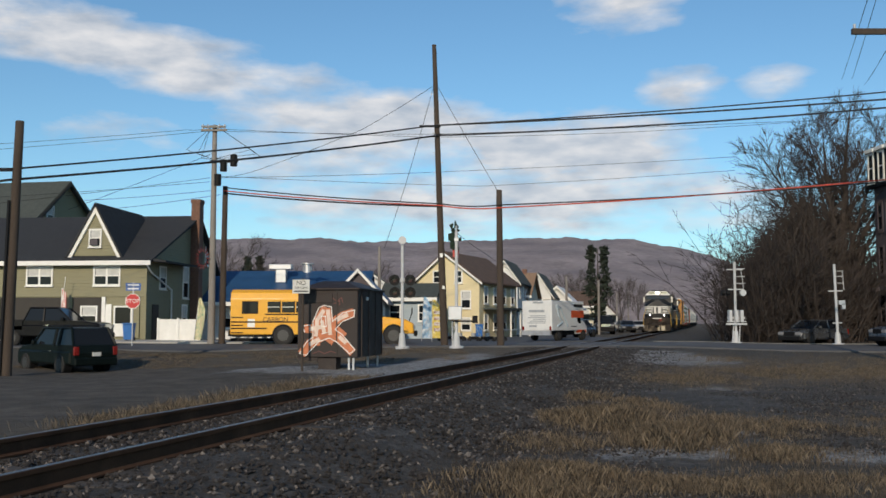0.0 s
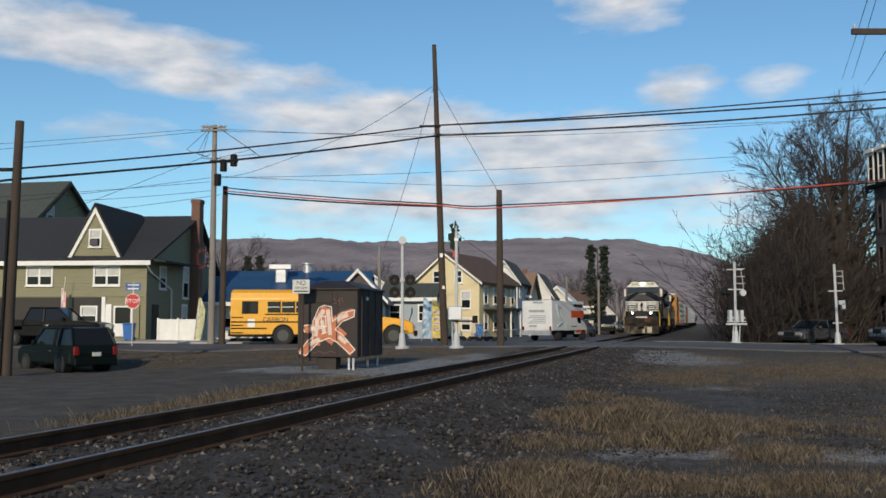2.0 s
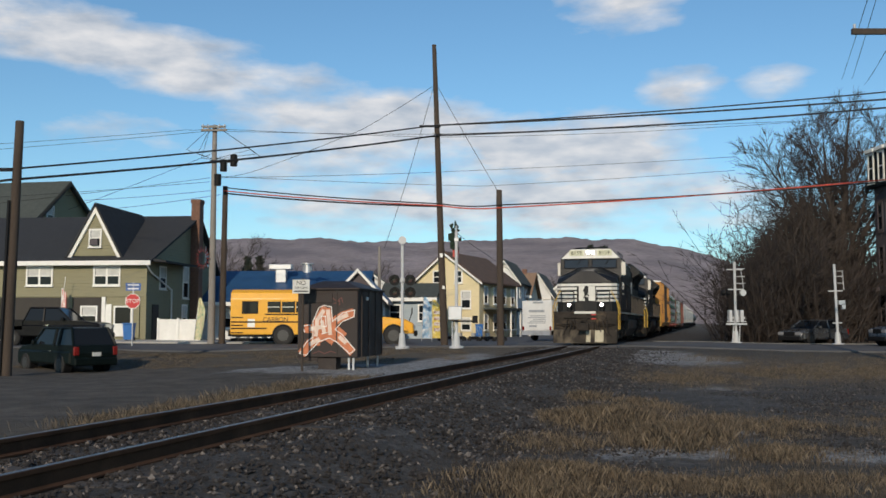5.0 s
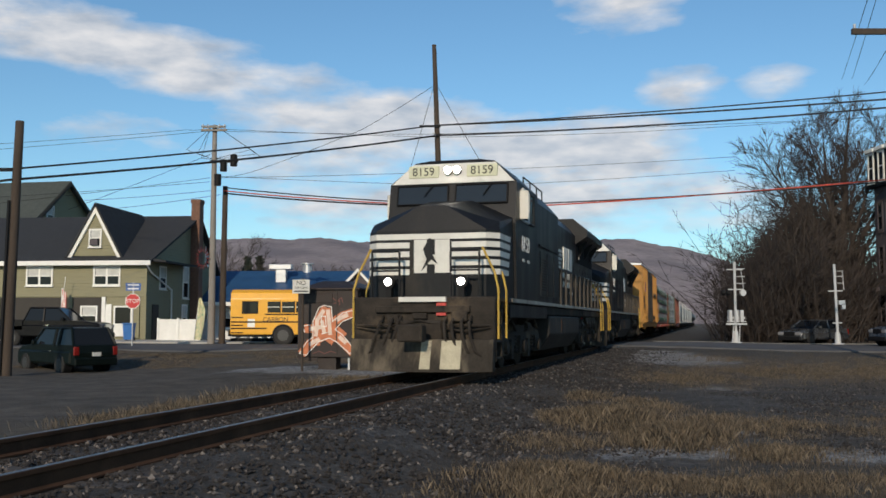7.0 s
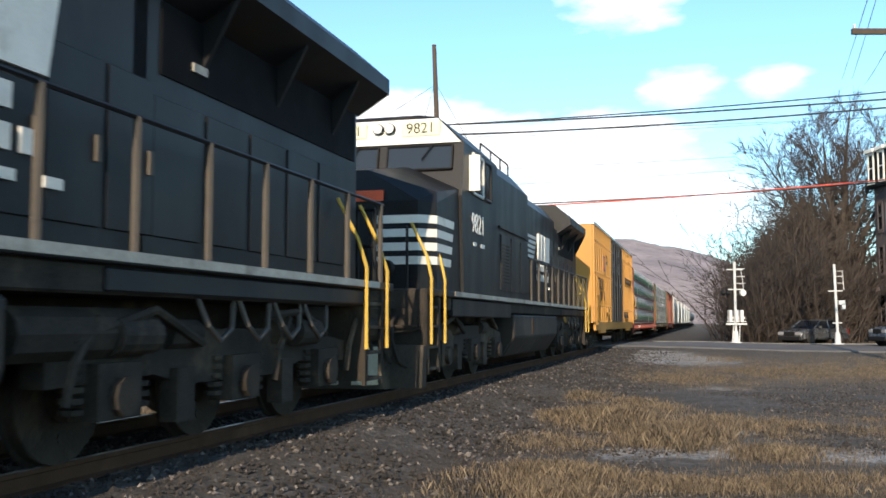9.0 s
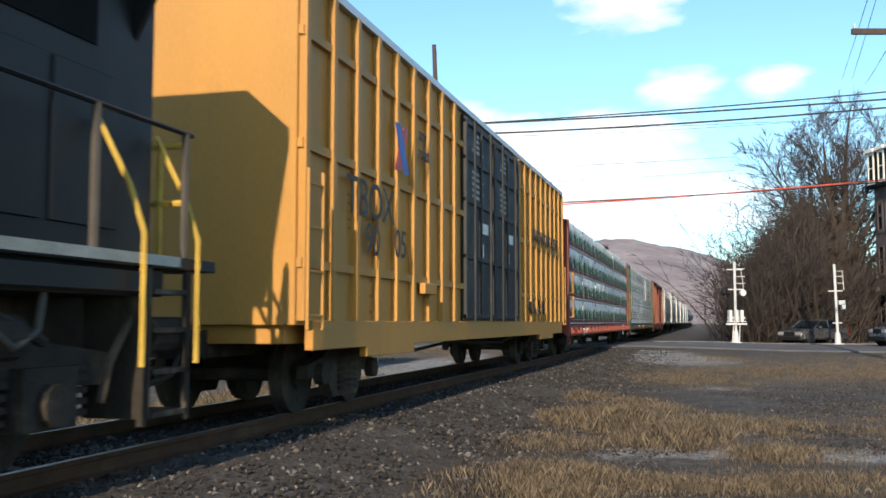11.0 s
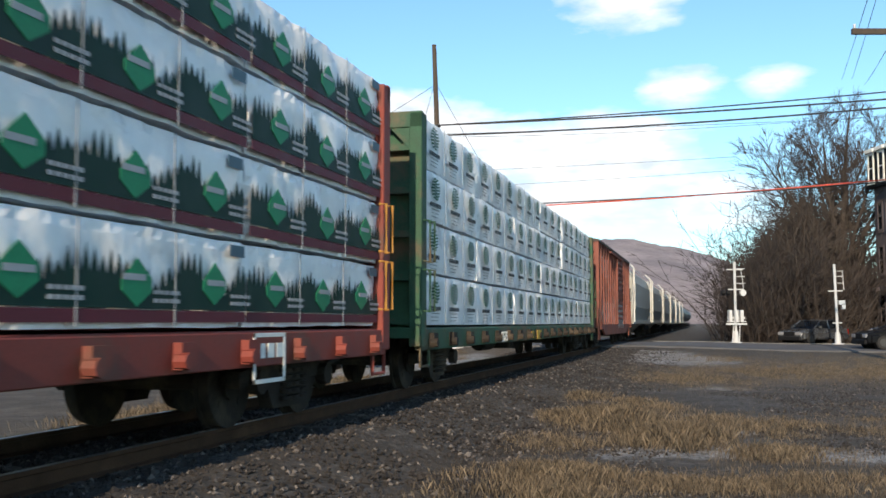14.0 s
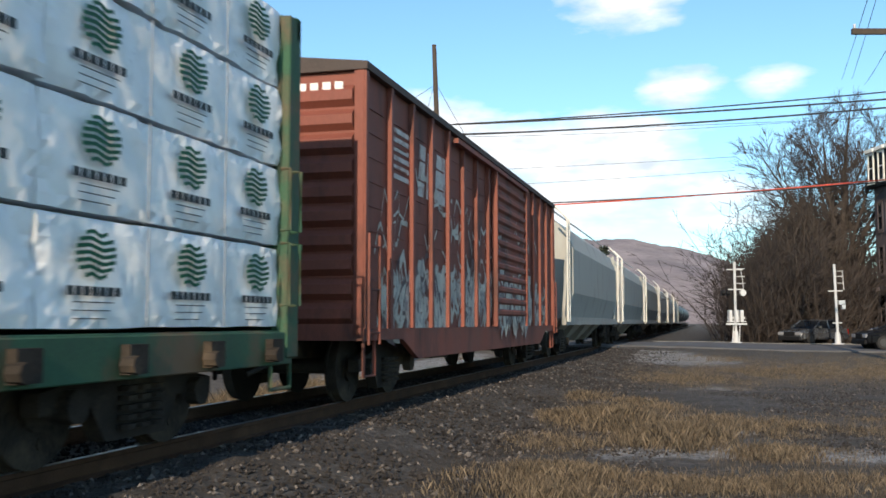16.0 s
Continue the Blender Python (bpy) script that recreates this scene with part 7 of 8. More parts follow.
for k in range(26):
    x, zz = 0.5 + rg.uniform(-0.18, 0.18), rg.uniform(4.6, 6.2)
    hull(bm, [(x + rg.uniform(-0.2, 0.2), rg.uniform(-0.35, -0.1), zz + rg.uniform(-0.25, 0.25)) for _ in range(6)])
part("garland", bm, mat("dark_green_garland", (0.015, 0.03, 0.018), 0.95, var=0.3), pd, "dark green garland with a red bow")
boxes("bow", "red_part", pd, (0.4, 0.68, -0.4, -0.3, 4.5, 4.85))
pe, ze = pole(2.86, 48.0, 7.69, 0.19, "pole_wood", "brown wooden pole with a cut top", (-0.05, 0))
for px_, dy, tz in ((12.15, 95.0, 5.58), (15.79, 98.0, 5.32), (26.97, 150.0, 5.72), (33.51, 175.0, 6.7), (40.4, 200.0, 5.63)):
    pole(px_, dy, tz, 0.14, "pole_grey", "thin grey pole along the side street")
# a bare service pole far behind the signal, and the pole whose crossarm reaches into view
pf, zf = pole(-4.95, 75.0, 6.97, 0.14, "pole_grey", "thin grey service pole behind the shop")
pg, zg = pole(16.99, 34.0, 13.93, 0.2, "pole_wood", "tall wooden pole with a crossarm at the street")
boxes("crossarm", "pole_wood", pg, (-2.4, 1.2, -0.3, -0.16, 11.43 - zg - 0.1, 11.43 - zg + 0.1))
cyls("insulator", "galv", pg, ((-2.3, -0.23, 11.39 - zg), (-2.3, -0.23, 11.7 - zg), 0.05))

cable([(-21.31, 30, 5.24), (-14.9, 32.8, 6.32), (-0.35, 48.8, 11.15), (20.51, 44, 11.72), (31.36, 40, 11.84)], 0.035, "cable", sag=0.12)
cable([(-0.35, 48.8, 11.15), (20.5, 44, 11.38), (31.33, 40, 11.31)], 0.045, "cable", sag=0.1)
cable([(-21.29, 30, 4.94), (-14.89, 32.8, 5.95), (-0.26, 48.8, 10.62), (20.48, 44, 10.98), (31.31, 40, 11.07)], 0.045, "cable", sag=0.15)
for dz in (0, 7):
    cable([(-12.74, 55.5, 8.88), (-0.12, 48.8, 7.1), (2.87, 47.8, 6.92), (19.9, 43, 7.38), (31.13, 40, 7.82)] if dz else [(-12.74, 55.5, 8.69), (-0.12, 48.8, 7.01), (2.87, 47.8, 6.78), (19.9, 43, 7.48), (31.13, 40, 7.99)], 0.035, "cable_red" if dz == 0 else "cable", "red guarded cable across the street" if dz == 0 else "black overhead cable between poles", sag=0.1)
cable([(-12.73, 55.5, 8.55), (-0.12, 48.8, 6.96)], 0.045, "cable", sag=0.12)
# thin wires
for p in ([(-28.64, 58, 11.8), (-14.8, 55, 12.16), (-13.43, 55, 12.23)], [(-28.62, 58, 11.45), (-13.43, 55, 12.1)], [(-13.3, 55, 12.23), (-0.5, 60, 12.7), (11.61, 62, 13.39), (27.91, 60, 14.07)], [(-13.3, 55, 12.1), (-0.5, 60, 12.88), (27.91, 60, 13.97)],
          [(-13.12, 55, 9.37), (-0.5, 60, 10.48), (18.92, 62, 11.79)], [(-13.12, 55, 9.47), (2.34, 60, 9.59), (18.9, 62, 10.91)],
          [(-24.57, 50, 7.13), (-13.38, 55, 9.37)], [(-22.42, 60, 8.7), (-13.37, 55, 8.62)], [(-21.34, 60, 8.09), (-12.89, 55.5, 8.46)], [(-23.86, 61, 8.21), (-13.28, 55, 10.78)], [(-29.39, 62, 9.13), (-13.38, 55, 9.14)],
          [(-0.47, 49, 13.26), (-4.44, 52, 11.56), (-10.34, 54, 9.7), (-12.47, 55, 9.4)], [(-0.47, 49, 13.26), (-1.85, 49, 8.32), (-3.05, 50, 4.92)], [(-0.26, 49, 13.17), (2.77, 48, 7.6)],
          [(0.57, 46, 5.42), (2.68, 60, 5.33), (6.38, 90, 5.87)], [(15.29, 34, 12.67), (25.21, 60, 16.43)], [(15.6, 34, 12.67), (25.85, 60, 16.43)], [(15.9, 34, 10.81), (26.63, 60, 16.06)]):
    cable(p, 0.013, "cable", "thin dark overhead utility wire", sag=0.05)
for k, x in enumerate((325, 345, 352, 440, 452, 462)):
    cable([(-13.42 if k < 3 else -12.91, 55, 12.26), (0 + (x - 784) * 0.0322, 55, 11.0 - 0.25 * (k % 3)), (-13.21, 55, 10.45)], 0.014, "cable", "thin black jumper wire at the pole")


# ---- road vehicles: front at y = 0 facing -y, x to the right of the picture when it comes towards us ----
M["paint_black"] = mat("black_car_paint", (0.005, 0.005, 0.006), 0.35, var=0.15, coat=0.04, spec=0.15)
M["paint_green"] = mat("dark_green_car_paint", (0.004, 0.007, 0.0065), 0.4, var=0.2, coat=0.02, spec=0.12, stain=(0.018, 0.018, 0.016), stain_at=0.66)
M["paint_grey"] = mat("dark_grey_car_paint", (0.045, 0.048, 0.052), 0.28, var=0.1, coat=0.6)
M["paint_white"] = mat("white_car_paint", (0.65, 0.65, 0.64), 0.35, var=0.06, coat=0.4)
M["paint_blue"] = mat("slate_blue_car_paint", (0.05, 0.07, 0.1), 0.28, var=0.1, coat=0.6)
M["bus_yellow"] = mat("school_bus_yellow", (0.74, 0.36, 0.02), 0.4, var=0.08, coat=0.2, stain=(0.5, 0.26, 0.04), stain_at=0.7)
M["truck_orange"] = mat("orange_red_panel", (0.55, 0.09, 0.03), 0.5)
M["headlamp"] = mat("clear_headlamp", (0.22, 0.22, 0.23), 0.1)
M["plate_bar"] = mat("plain_plate", (0.5, 0.5, 0.48), 0.5)


def wheel(parent, x, y, r, w=0.22):
    s = 1 if x > 0 else -1
    bm = bmesh.new()
    cyl(bm, (x - s * w, y, r), (x, y, r), r, 22)
    t = part("wheel", bm, "rubber", parent, bevel=0.015)
    bm = bmesh.new()
    cyl(bm, (x, y, r), (x + s * 0.012, y, r), r * 0.62, 16)
    for k in range(5):
        a = k * math.tau / 5
        cyl(bm, (x + s * 0.01, y + r * 0.35 * math.cos(a), r + r * 0.35 * math.sin(a)), (x + s * 0.02, y + r * 0.35 * math.cos(a), r + r * 0.35 * math.sin(a)), r * 0.09, 6)
    part("rim", bm, "rim", t)


def car(name, label, cat, m, L, W, H, paint, hood, belt, ws, roof, rear, wheels, r=0.33, clear=0.22, tail=None, bed=None, rack=False, group=""):
    """A car from its side measures: ws = (foot, top) of the windscreen along y, roof = its rear end, rear = foot of the rear window."""
    e = thing(name, label, cat, m, group)
    h = W / 2
    bm = bmesh.new()
    tail_z = tail if tail else belt
    prof = [(0.05, clear + 0.08), (0.0, clear + 0.35), (0.06, hood - 0.12), (0.35, hood), (ws[0], belt), (rear if not bed else bed, belt), (L - 0.06, tail_z), (L, tail_z - 0.3), (L - 0.04, clear + 0.1)]
    # lower body in three slices: tucked sides
    for x0, x1, dz in ((-h + 0.06, h - 0.06, 0.0),):
        prism(bm, prof, "x", x0, x1)
    body = part("body", bm, paint, e, bevel=0.09)
    bm = bmesh.new()
    box(bm, -h, h, 0.25, L - 0.25, clear + 0.1, belt - 0.22)
    part("side_panel", bm, paint, body, bevel=0.07)
    bm = bmesh.new()
    rb = rear if not bed else bed
    pts = []
    for s in (-1, 1):
        pts += [(s * (h - 0.06), ws[0], belt - 0.05), (s * (h - 0.2), ws[1], H - 0.04), (s * (h - 0.06), rb, belt - 0.05), (s * (h - 0.2), roof, H - 0.03), (s * (h - 0.35), (ws[1] + roof) / 2, H)]
    hull(bm, pts)
    top = part("greenhouse", bm, "glass", e, "dark tinted glass")
    bm = bmesh.new()
    for s in (-1, 1):
        a = (s * (h - 0.06), ws[0], belt - 0.05)
        b = (s * (h - 0.195), ws[1], H - 0.03)
        c = (s * (h - 0.195), roof, H - 0.02)
        d = (s * (h - 0.06), rb, belt - 0.05)
        for p, q in ((a, b), (b, c), (c, d)):
            cyl(bm, p, q, 0.045, 6)
        ym = ws[1] + (roof - ws[1]) * 0.48
        cyl(bm, (s * (h - 0.05), ym, belt - 0.05), (s * (h - 0.19), ym, H - 0.03), 0.05, 6)
        if roof - ws[1] > 2.0:
            cyl(bm, (s * (h - 0.05), roof - 0.75, belt - 0.05), (s * (h - 0.19), roof - 0.75, H - 0.03), 0.06, 6)
    hull(bm, [(s * (h - 0.2), y, H - 0.05) for s in (-1, 1) for y in (ws[1], roof)] + [(s * (h - 0.36), (ws[1] + roof) / 2 + d, H + 0.015) for s in (-1, 1) for d in (-0.5, 0.5)])
    part("roof_frame", bm, paint, top)
    for s in (-1, 1):
        for y in wheels:
            wheel(e, s * (h + 0.02), y, r)
            bm = bmesh.new()
            cyl(bm, (s * (h - 0.3), y, r + 0.02), (s * (h - 0.003), y, r + 0.02), r + 0.07, 20)
            part("wheel_arch", bm, "black", body)
        boxes("headlight", "headlamp", body, (*sorted((s * (h - 0.1), s * (h - 0.48))), -0.005, 0.12, hood - 0.3, hood - 0.12), bevel=0.02)
        boxes("tail_light", "lens_red", body, (*sorted((s * (h - 0.05), s * (h - 0.24))), L - 0.1, L + 0.006, tail_z - 0.38, tail_z - 0.06), bevel=0.015)
        boxes("mirror", paint, body, (*sorted((s * (h + 0.16), s * (h - 0.02))), ws[0] + 0.35, ws[0] + 0.5, belt, belt + 0.16), bevel=0.03)
        boxes("door_handle", "chrome", body, (*sorted((s * (h + 0.005), s * (h - 0.03))), (ws[1] + roof) / 2 - 0.3, (ws[1] + roof) / 2 - 0.12, belt - 0.26, belt - 0.22))
    boxes("bumper", "black", body, (-h + 0.1, h - 0.1, -0.05, 0.1, clear + 0.05, clear + 0.3), bevel=0.04)
    boxes("rear_bumper", paint, body, (-h + 0.06, h - 0.06, L - 0.1, L + 0.06, clear + 0.08, clear + 0.36), bevel=0.04)
    boxes("grille", "chrome" if bed else "black", body, (-h + 0.55, h - 0.55, -0.008, 0.06, hood - 0.34, hood - 0.1))
    boxes("number_plate", "plate_bar", body, (-0.16, 0.16, L + 0.001, L + 0.07, clear + 0.42, clear + 0.56), label="plain pale number plate")
    if rack:
        cyls("roof_rail", "black", top, *[((s * (h - 0.3), ws[1] + 0.2, H + 0.06), (s * (h - 0.3), roof - 0.1, H + 0.06), 0.025) for s in (-1, 1)], *[((-h + 0.3, y, H + 0.06), (h - 0.3, y, H + 0.06), 0.02) for y in (ws[1] + 0.5, roof - 0.4)])
    if bed:
        bm = bmesh.new()
        for a in ((-h, -h + 0.1, bed, L - 0.05, belt - 0.5, belt + 0.04), (h - 0.1, h, bed, L - 0.05, belt - 0.5, belt + 0.04), (-h, h, L - 0.12, L - 0.02, belt - 0.5, belt + 0.04)):
            box(bm, *a)
        part("bed_side", bm, paint, e, bevel=0.02)
    return e


def on_ground(px_x, y, rz, lift=0.0):
    return pose(px_x, y, ground_z(px_x, y) + lift, 0, 0, rz)


suv_y = 36.0
car("sport_utility_vehicle", "dark green station-wagon truck parked on the gravel lot", "car", pose(-12.9 - 3.35, 36 + 3.0, -0.83, 0, 0, 228), 4.6, 1.82, 1.72, "paint_green", 1.0, 1.08, (1.25, 1.95), 4.1, 4.5, (0.85, 3.6), 0.36, 0.25, rack=True)
car("pickup_truck", "black crew-cab pickup truck on the street", "pickup truck", on_ground(-17.45, 50.5, 90, 0.07), 5.9, 2.0, 1.95, "paint_black", 1.18, 1.28, (1.55, 2.3), 3.75, 4.0, (0.95, 4.6), 0.4, 0.35, bed=4.05)
car("sedan", "dark grey sedan parked under the trees", "car", on_ground(20.56, 57.6, -58, 0.02), 4.5, 1.8, 1.45, "paint_grey", 0.85, 0.95, (1.2, 2.0), 3.3, 3.9, (0.85, 3.6), 0.32, 0.18)
car("sport_utility_vehicle", "slate blue wagon waiting at the crossing", "car", on_ground(23.28, 52, -84, 0.07), 4.6, 1.85, 1.72, "paint_blue", 1.02, 1.1, (1.2, 1.9), 4.0, 4.45, (0.85, 3.6), 0.36, 0.22)
black_sedan = car("sedan", "black sedan that rolls up to the crossing", "car", on_ground(21 + 9, 49, -90, 0.07), 4.6, 1.82, 1.42, "paint_black", 0.86, 0.95, (1.25, 2.05), 3.3, 3.95, (0.88, 3.65), 0.33, 0.18)
for args in (("sedan", "dark blue car behind the rental truck", "car", on_ground(12.55, 84, 150, 0.05), 4.5, 1.8, 1.5, "paint_blue", 0.9, 1.0, (1.2, 2.0), 3.5, 4.1, (0.85, 3.6)),
             ("pickup_truck", "dark pickup truck parked along the side street", "pickup truck", on_ground(16.81, 100, -6, 0.05), 5.6, 2.0, 1.9, "paint_black", 1.1, 1.2, (1.5, 2.2), 3.7, 4.0, (0.9, 4.4)),
             ("sedan", "grey car parked along the side street", "car", on_ground(22.66, 118, -4, 0.05), 4.5, 1.8, 1.45, "paint_grey", 0.85, 0.95, (1.2, 2.0), 3.3, 3.9, (0.85, 3.6)),
             ("sedan", "white car parked along the side street", "car", on_ground(25.54, 125, -4, 0.05), 4.5, 1.8, 1.45, "paint_white", 0.85, 0.95, (1.2, 2.0), 3.3, 3.9, (0.85, 3.6)),
             ("sedan", "dark car parked along the side street", "car", on_ground(26.32, 140, -4, 0.05), 4.5, 1.8, 1.5, "paint_blue", 0.9, 1.0, (1.2, 2.0), 3.5, 4.1, (0.85, 3.6))):
    car(*args, bed=4.05 if args[0] == "pickup_truck" else None, group="cars along the side street")


def school_bus():
    e = thing("school_bus", "yellow school bus with black rub rails and lettering", "bus", on_ground(-1.45, 54.2, 90, 0.03))
    # y runs from the front bumper to the rear; its right side faces us
    L, h, H = 10.2, 1.2, 3.02
    bm = bmesh.new()
    prism(bm, [(-h, 0.55), (-h, 2.5), (-h + 0.12, 2.85), (-h + 0.45, H), (h - 0.45, H), (h - 0.12, 2.85), (h, 2.5), (h, 0.55)], "y", 2.1, L)
    body = part("body", bm, "bus_yellow", e, bevel=0.03)
    bm = bmesh.new()
    hull(bm, [(s * w, y, z) for s in (-1, 1) for w, y, z in ((0.95, 0.15, 0.6), (0.95, 0.2, 1.15), (1.0, 0.7, 1.4), (1.08, 2.1, 1.55), (1.15, 2.1, 0.6))])
    part("hood", bm, "bus_yellow", e, "yellow hood", bevel=0.05)
    for s in (-1, 1):
        bm = bmesh.new()
        hull(bm, [(s * w, y, z) for w in (0.75, 1.2) for y, z in ((0.45, 0.75), (0.75, 1.15), (1.6, 1.15), (1.95, 0.75))])
        part("fender", bm, "bus_yellow", e, bevel=0.03)
        for y in (1.25, 7.3):
            wheel(e, s * 1.225, y, 0.5, 0.28)
            bm = bmesh.new()
            cyl(bm, (s * 0.9, y, 0.52), (s * 1.203, y, 0.52), 0.6, 22)
            part("wheel_arch", bm, "black", body)
            bm = bmesh.new()
            cyl(bm, (s * 0.9, y, 0.5), (s * 1.207, y, 0.5), 0.55, 22)
            part("wheel_well", bm, "black", body)
        xs = sorted((s * 1.195, s * 1.212))
        for k in range(6):
            y = 3.6 + k * 0.78
            w = boxes("side_window", "glass", body, (*xs, y, y + 0.66, 1.75, 2.35))
            boxes("window_frame", "trim_white", w, (*sorted((s * 1.2, s * 1.218)), y, y + 0.66, 2.03, 2.07))
            boxes("window_post", "black", w, (*sorted((s * 1.2, s * 1.216)), y - 0.06, y, 1.72, 2.38))
        boxes("side_window", "glass", body, (*xs, 8.75, 9.5, 1.75, 2.3))
        boxes("window_gasket", "black", body, (*sorted((s * 1.19, s * 1.207)), 8.68, 9.57, 1.68, 2.37))
        for z in (0.85, 1.2, 1.62):
            boxes("rub_rail", "black", body, (*sorted((s * 1.2, s * 1.225)), 2.6 if z > 1 else 8.2, 8.3 if z == 1.62 else L - 0.05, z, z + 0.07), bevel=0.004)
        for z in (0.62, 1.02, 1.45):
            boxes("rub_rail", "black", body, (*sorted((s * 1.2, s * 1.224)), 9.5, L - 0.05, z, z + 0.06))
    boxes("skirt", "black", e, (-1.1, 1.1, 2.2, L - 0.1, 0.42, 0.58))
    boxes("windscreen", "glass", body, (-1.05, 1.05, 2.08, 2.11, 1.65, 2.55))
    boxes("bumper", "black", e, (-1.15, 1.15, 0.0, 0.16, 0.45, 0.75), bevel=0.04)
    boxes("rear_bumper", "black", e, (-1.15, 1.15, L - 0.05, L + 0.12, 0.45, 0.75), bevel=0.03)
    boxes("white_notice", "trim_white", body, (-1.206, -1.2, 8.85, 9.25, 0.95, 1.4), label="white notice on the bus door")
    letters("letters", "CARBON", 0.34, Matrix.Translation((-1.214, 7.72, 1.36)) @ Matrix.Rotation(radians(180), 4, "Z") @ RIGHT, "ink", body, "black lettering")
    bm = bmesh.new()
    box(bm, 1.2, 1.24, 2.2, 2.6, 0.6, 2.4)
    part("door", bm, "bus_yellow", body)
    bm = bmesh.new()
    tube(bm, [(1.0, 0.5, 1.2), (1.35, 0.35, 1.75)], 0.03)
    box(bm, 1.25, 1.45, 0.3, 0.36, 1.7, 2.05)
    part("mirror", bm, "black", e)
    each("headlight", "headlamp", e, (0.6, 0.85, 0.12, 0.2, 0.85, 1.05), (-0.85, -0.6, 0.12, 0.2, 0.85, 1.05))
    each("roof_lamp", "orange_plate", body, (-0.9, -0.6, 2.12, 2.2, 2.8, 2.95), (0.6, 0.9, 2.12, 2.2, 2.8, 2.95))
    return e


school_bus()


def rental_truck():
    rx, ry = 6.4, 66.0
    rz = 146.0
    fx, fy = rx + 5.9 * math.sin(radians(180 - rz)), ry + 5.9 * math.cos(radians(180 - rz))
    e = thing("box_truck", "white and orange rental box truck waiting at the crossing", "truck", pose(fx, fy, ground_z(rx, ry) + 0.05, 0, 0, rz))
    boxes("cargo_box", "paint_white", e, (-1.15, 1.15, 2.0, 5.9, 0.7, 2.75), (-1.1, 1.1, 0.9, 2.0, 1.95, 2.75), bevel=0.04)
    bm = bmesh.new()
    hull(bm, [(s * w, y, z) for s in (-1, 1) for w, y, z in ((0.95, 0.05, 0.45), (0.95, 0.1, 1.0), (0.95, 0.9, 1.15), (0.85, 1.3, 1.9), (0.95, 2.0, 1.95), (1.0, 2.0, 0.45))])
    part("cab", bm, "paint_white", e, "white cab", bevel=0.03)
    for s in (-1, 1):
        xs = sorted((s * 1.15, s * 1.157))
        each("orange_panel", "truck_orange", e, (*xs, 1.0, 3.0, 1.6, 2.1), (*sorted((s * 0.96, s * 1.0)), 0.3, 1.9, 0.55, 0.75), label="orange-red panel")
        strokes_pts = [(3.6, 1.0), (4.1, 1.6), (4.6, 2.2), (5.2, 2.4), (4.9, 1.7), (4.4, 1.3), (5.1, 1.0)]
        bm = bmesh.new()
        for (a, b), (c, d) in zip(strokes_pts, strokes_pts[1:]):
            tube(bm, [(s * 1.155, a, b), (s * 1.155, c, d)], 0.09, 5)
        part("picture_panel", bm, "siding_blue", e, "grey picture on the side")
        each("lettering_bar", "ink", e, (*xs, 1.2, 2.6, 2.35, 2.55), (*xs, 2.2, 3.0, 0.95, 1.02))
        boxes("side_window", "glass", e, (*sorted((s * 0.88, s * 0.965)), 1.1, 1.9, 1.2, 1.75))
        for y in (0.8, 4.6):
            wheel(e, s * 1.02, y, 0.38, 0.25)
    boxes("bed_frame", "black", e, (-0.9, 0.9, 1.5, 5.7, 0.4, 0.7))
    boxes("rear_door", "paint_white", e, (-0.95, 0.95, 5.9, 5.93, 0.8, 2.5))
    boxes("lettering_block", "wrap_grey", e, (-0.6, 0.6, 5.931, 5.937, 1.95, 2.12), *[(-0.7, 0.7 - 0.2 * (k % 3), 5.931, 5.936, 1.2 + 0.12 * k, 1.26 + 0.12 * k) for k in range(5)], (-0.5, 0.3, 5.931, 5.936, 2.56, 2.68), (0.0, 0.6, 5.931, 5.936, 0.95, 1.08))
    boxes("rear_bumper", "galv", e, (-1.1, 1.1, 5.85, 6.05, 0.4, 0.72))
    each("tail_light", "lens_red", e, (-1.1, -0.98, 5.9, 5.95, 0.75, 1.0), (0.98, 1.1, 5.9, 5.95, 0.75, 1.0))


rental_truck()

# ---- small things by the street ----
fx, fy = -14.7, 58.3
fn = thing("fence_panel", "bright white solid fence panel beside the olive house", "fence", pose(fx, fy, ground_z(fx, fy)))
for k in range(12):
    boxes("board", "trim_white", fn, (-2.42 + k * 0.2, -2.222 + k * 0.2, 0, 0.03, 0.05, 1.42))
for x in (-2.45, -1.25, 0.0):
    boxes("post", "trim_white", fn, (x - 0.06, x + 0.06, -0.05, 0.07, -0.1, 1.5), bevel=0.01)
boxes("rail", "trim_white", fn, (-2.4, 0, -0.02, 0.0, 0.1, 0.22), (-2.4, 0, -0.02, 0.0, 1.3, 1.42))


def bin_(x, y, material, label):
    e = thing("wheeled_bin", label, "bin", pose(x, y, ground_z(x, y) + 0.15), group="wheeled bins")
    bm = bmesh.new()
    hull(bm, [(s * w, d * w, z) for s in (-1, 1) for d in (-1, 1) for w, z in ((0.24, 0.05), (0.3, 0.95))])
    part("body", bm, material, e, bevel=0.02)
    boxes("lid", material, e, (-0.33, 0.33, -0.36, 0.33, 0.95, 1.03), bevel=0.02)
    cyls("wheel", "rubber", e, ((-0.28, 0.26, 0.1), (-0.2, 0.26, 0.1), 0.1), ((0.2, 0.26, 0.1), (0.28, 0.26, 0.1), 0.1))


M["bin_blue"] = mat("blue_plastic", (0.03, 0.14, 0.4), 0.5)
M["bin_grey"] = mat("grey_plastic", (0.2, 0.2, 0.2), 0.5)
bin_(-18.47, 57.0, "bin_blue", "blue wheeled recycling bin"), bin_(2.84, 76, "bin_blue", "blue bin beside the yellow house")


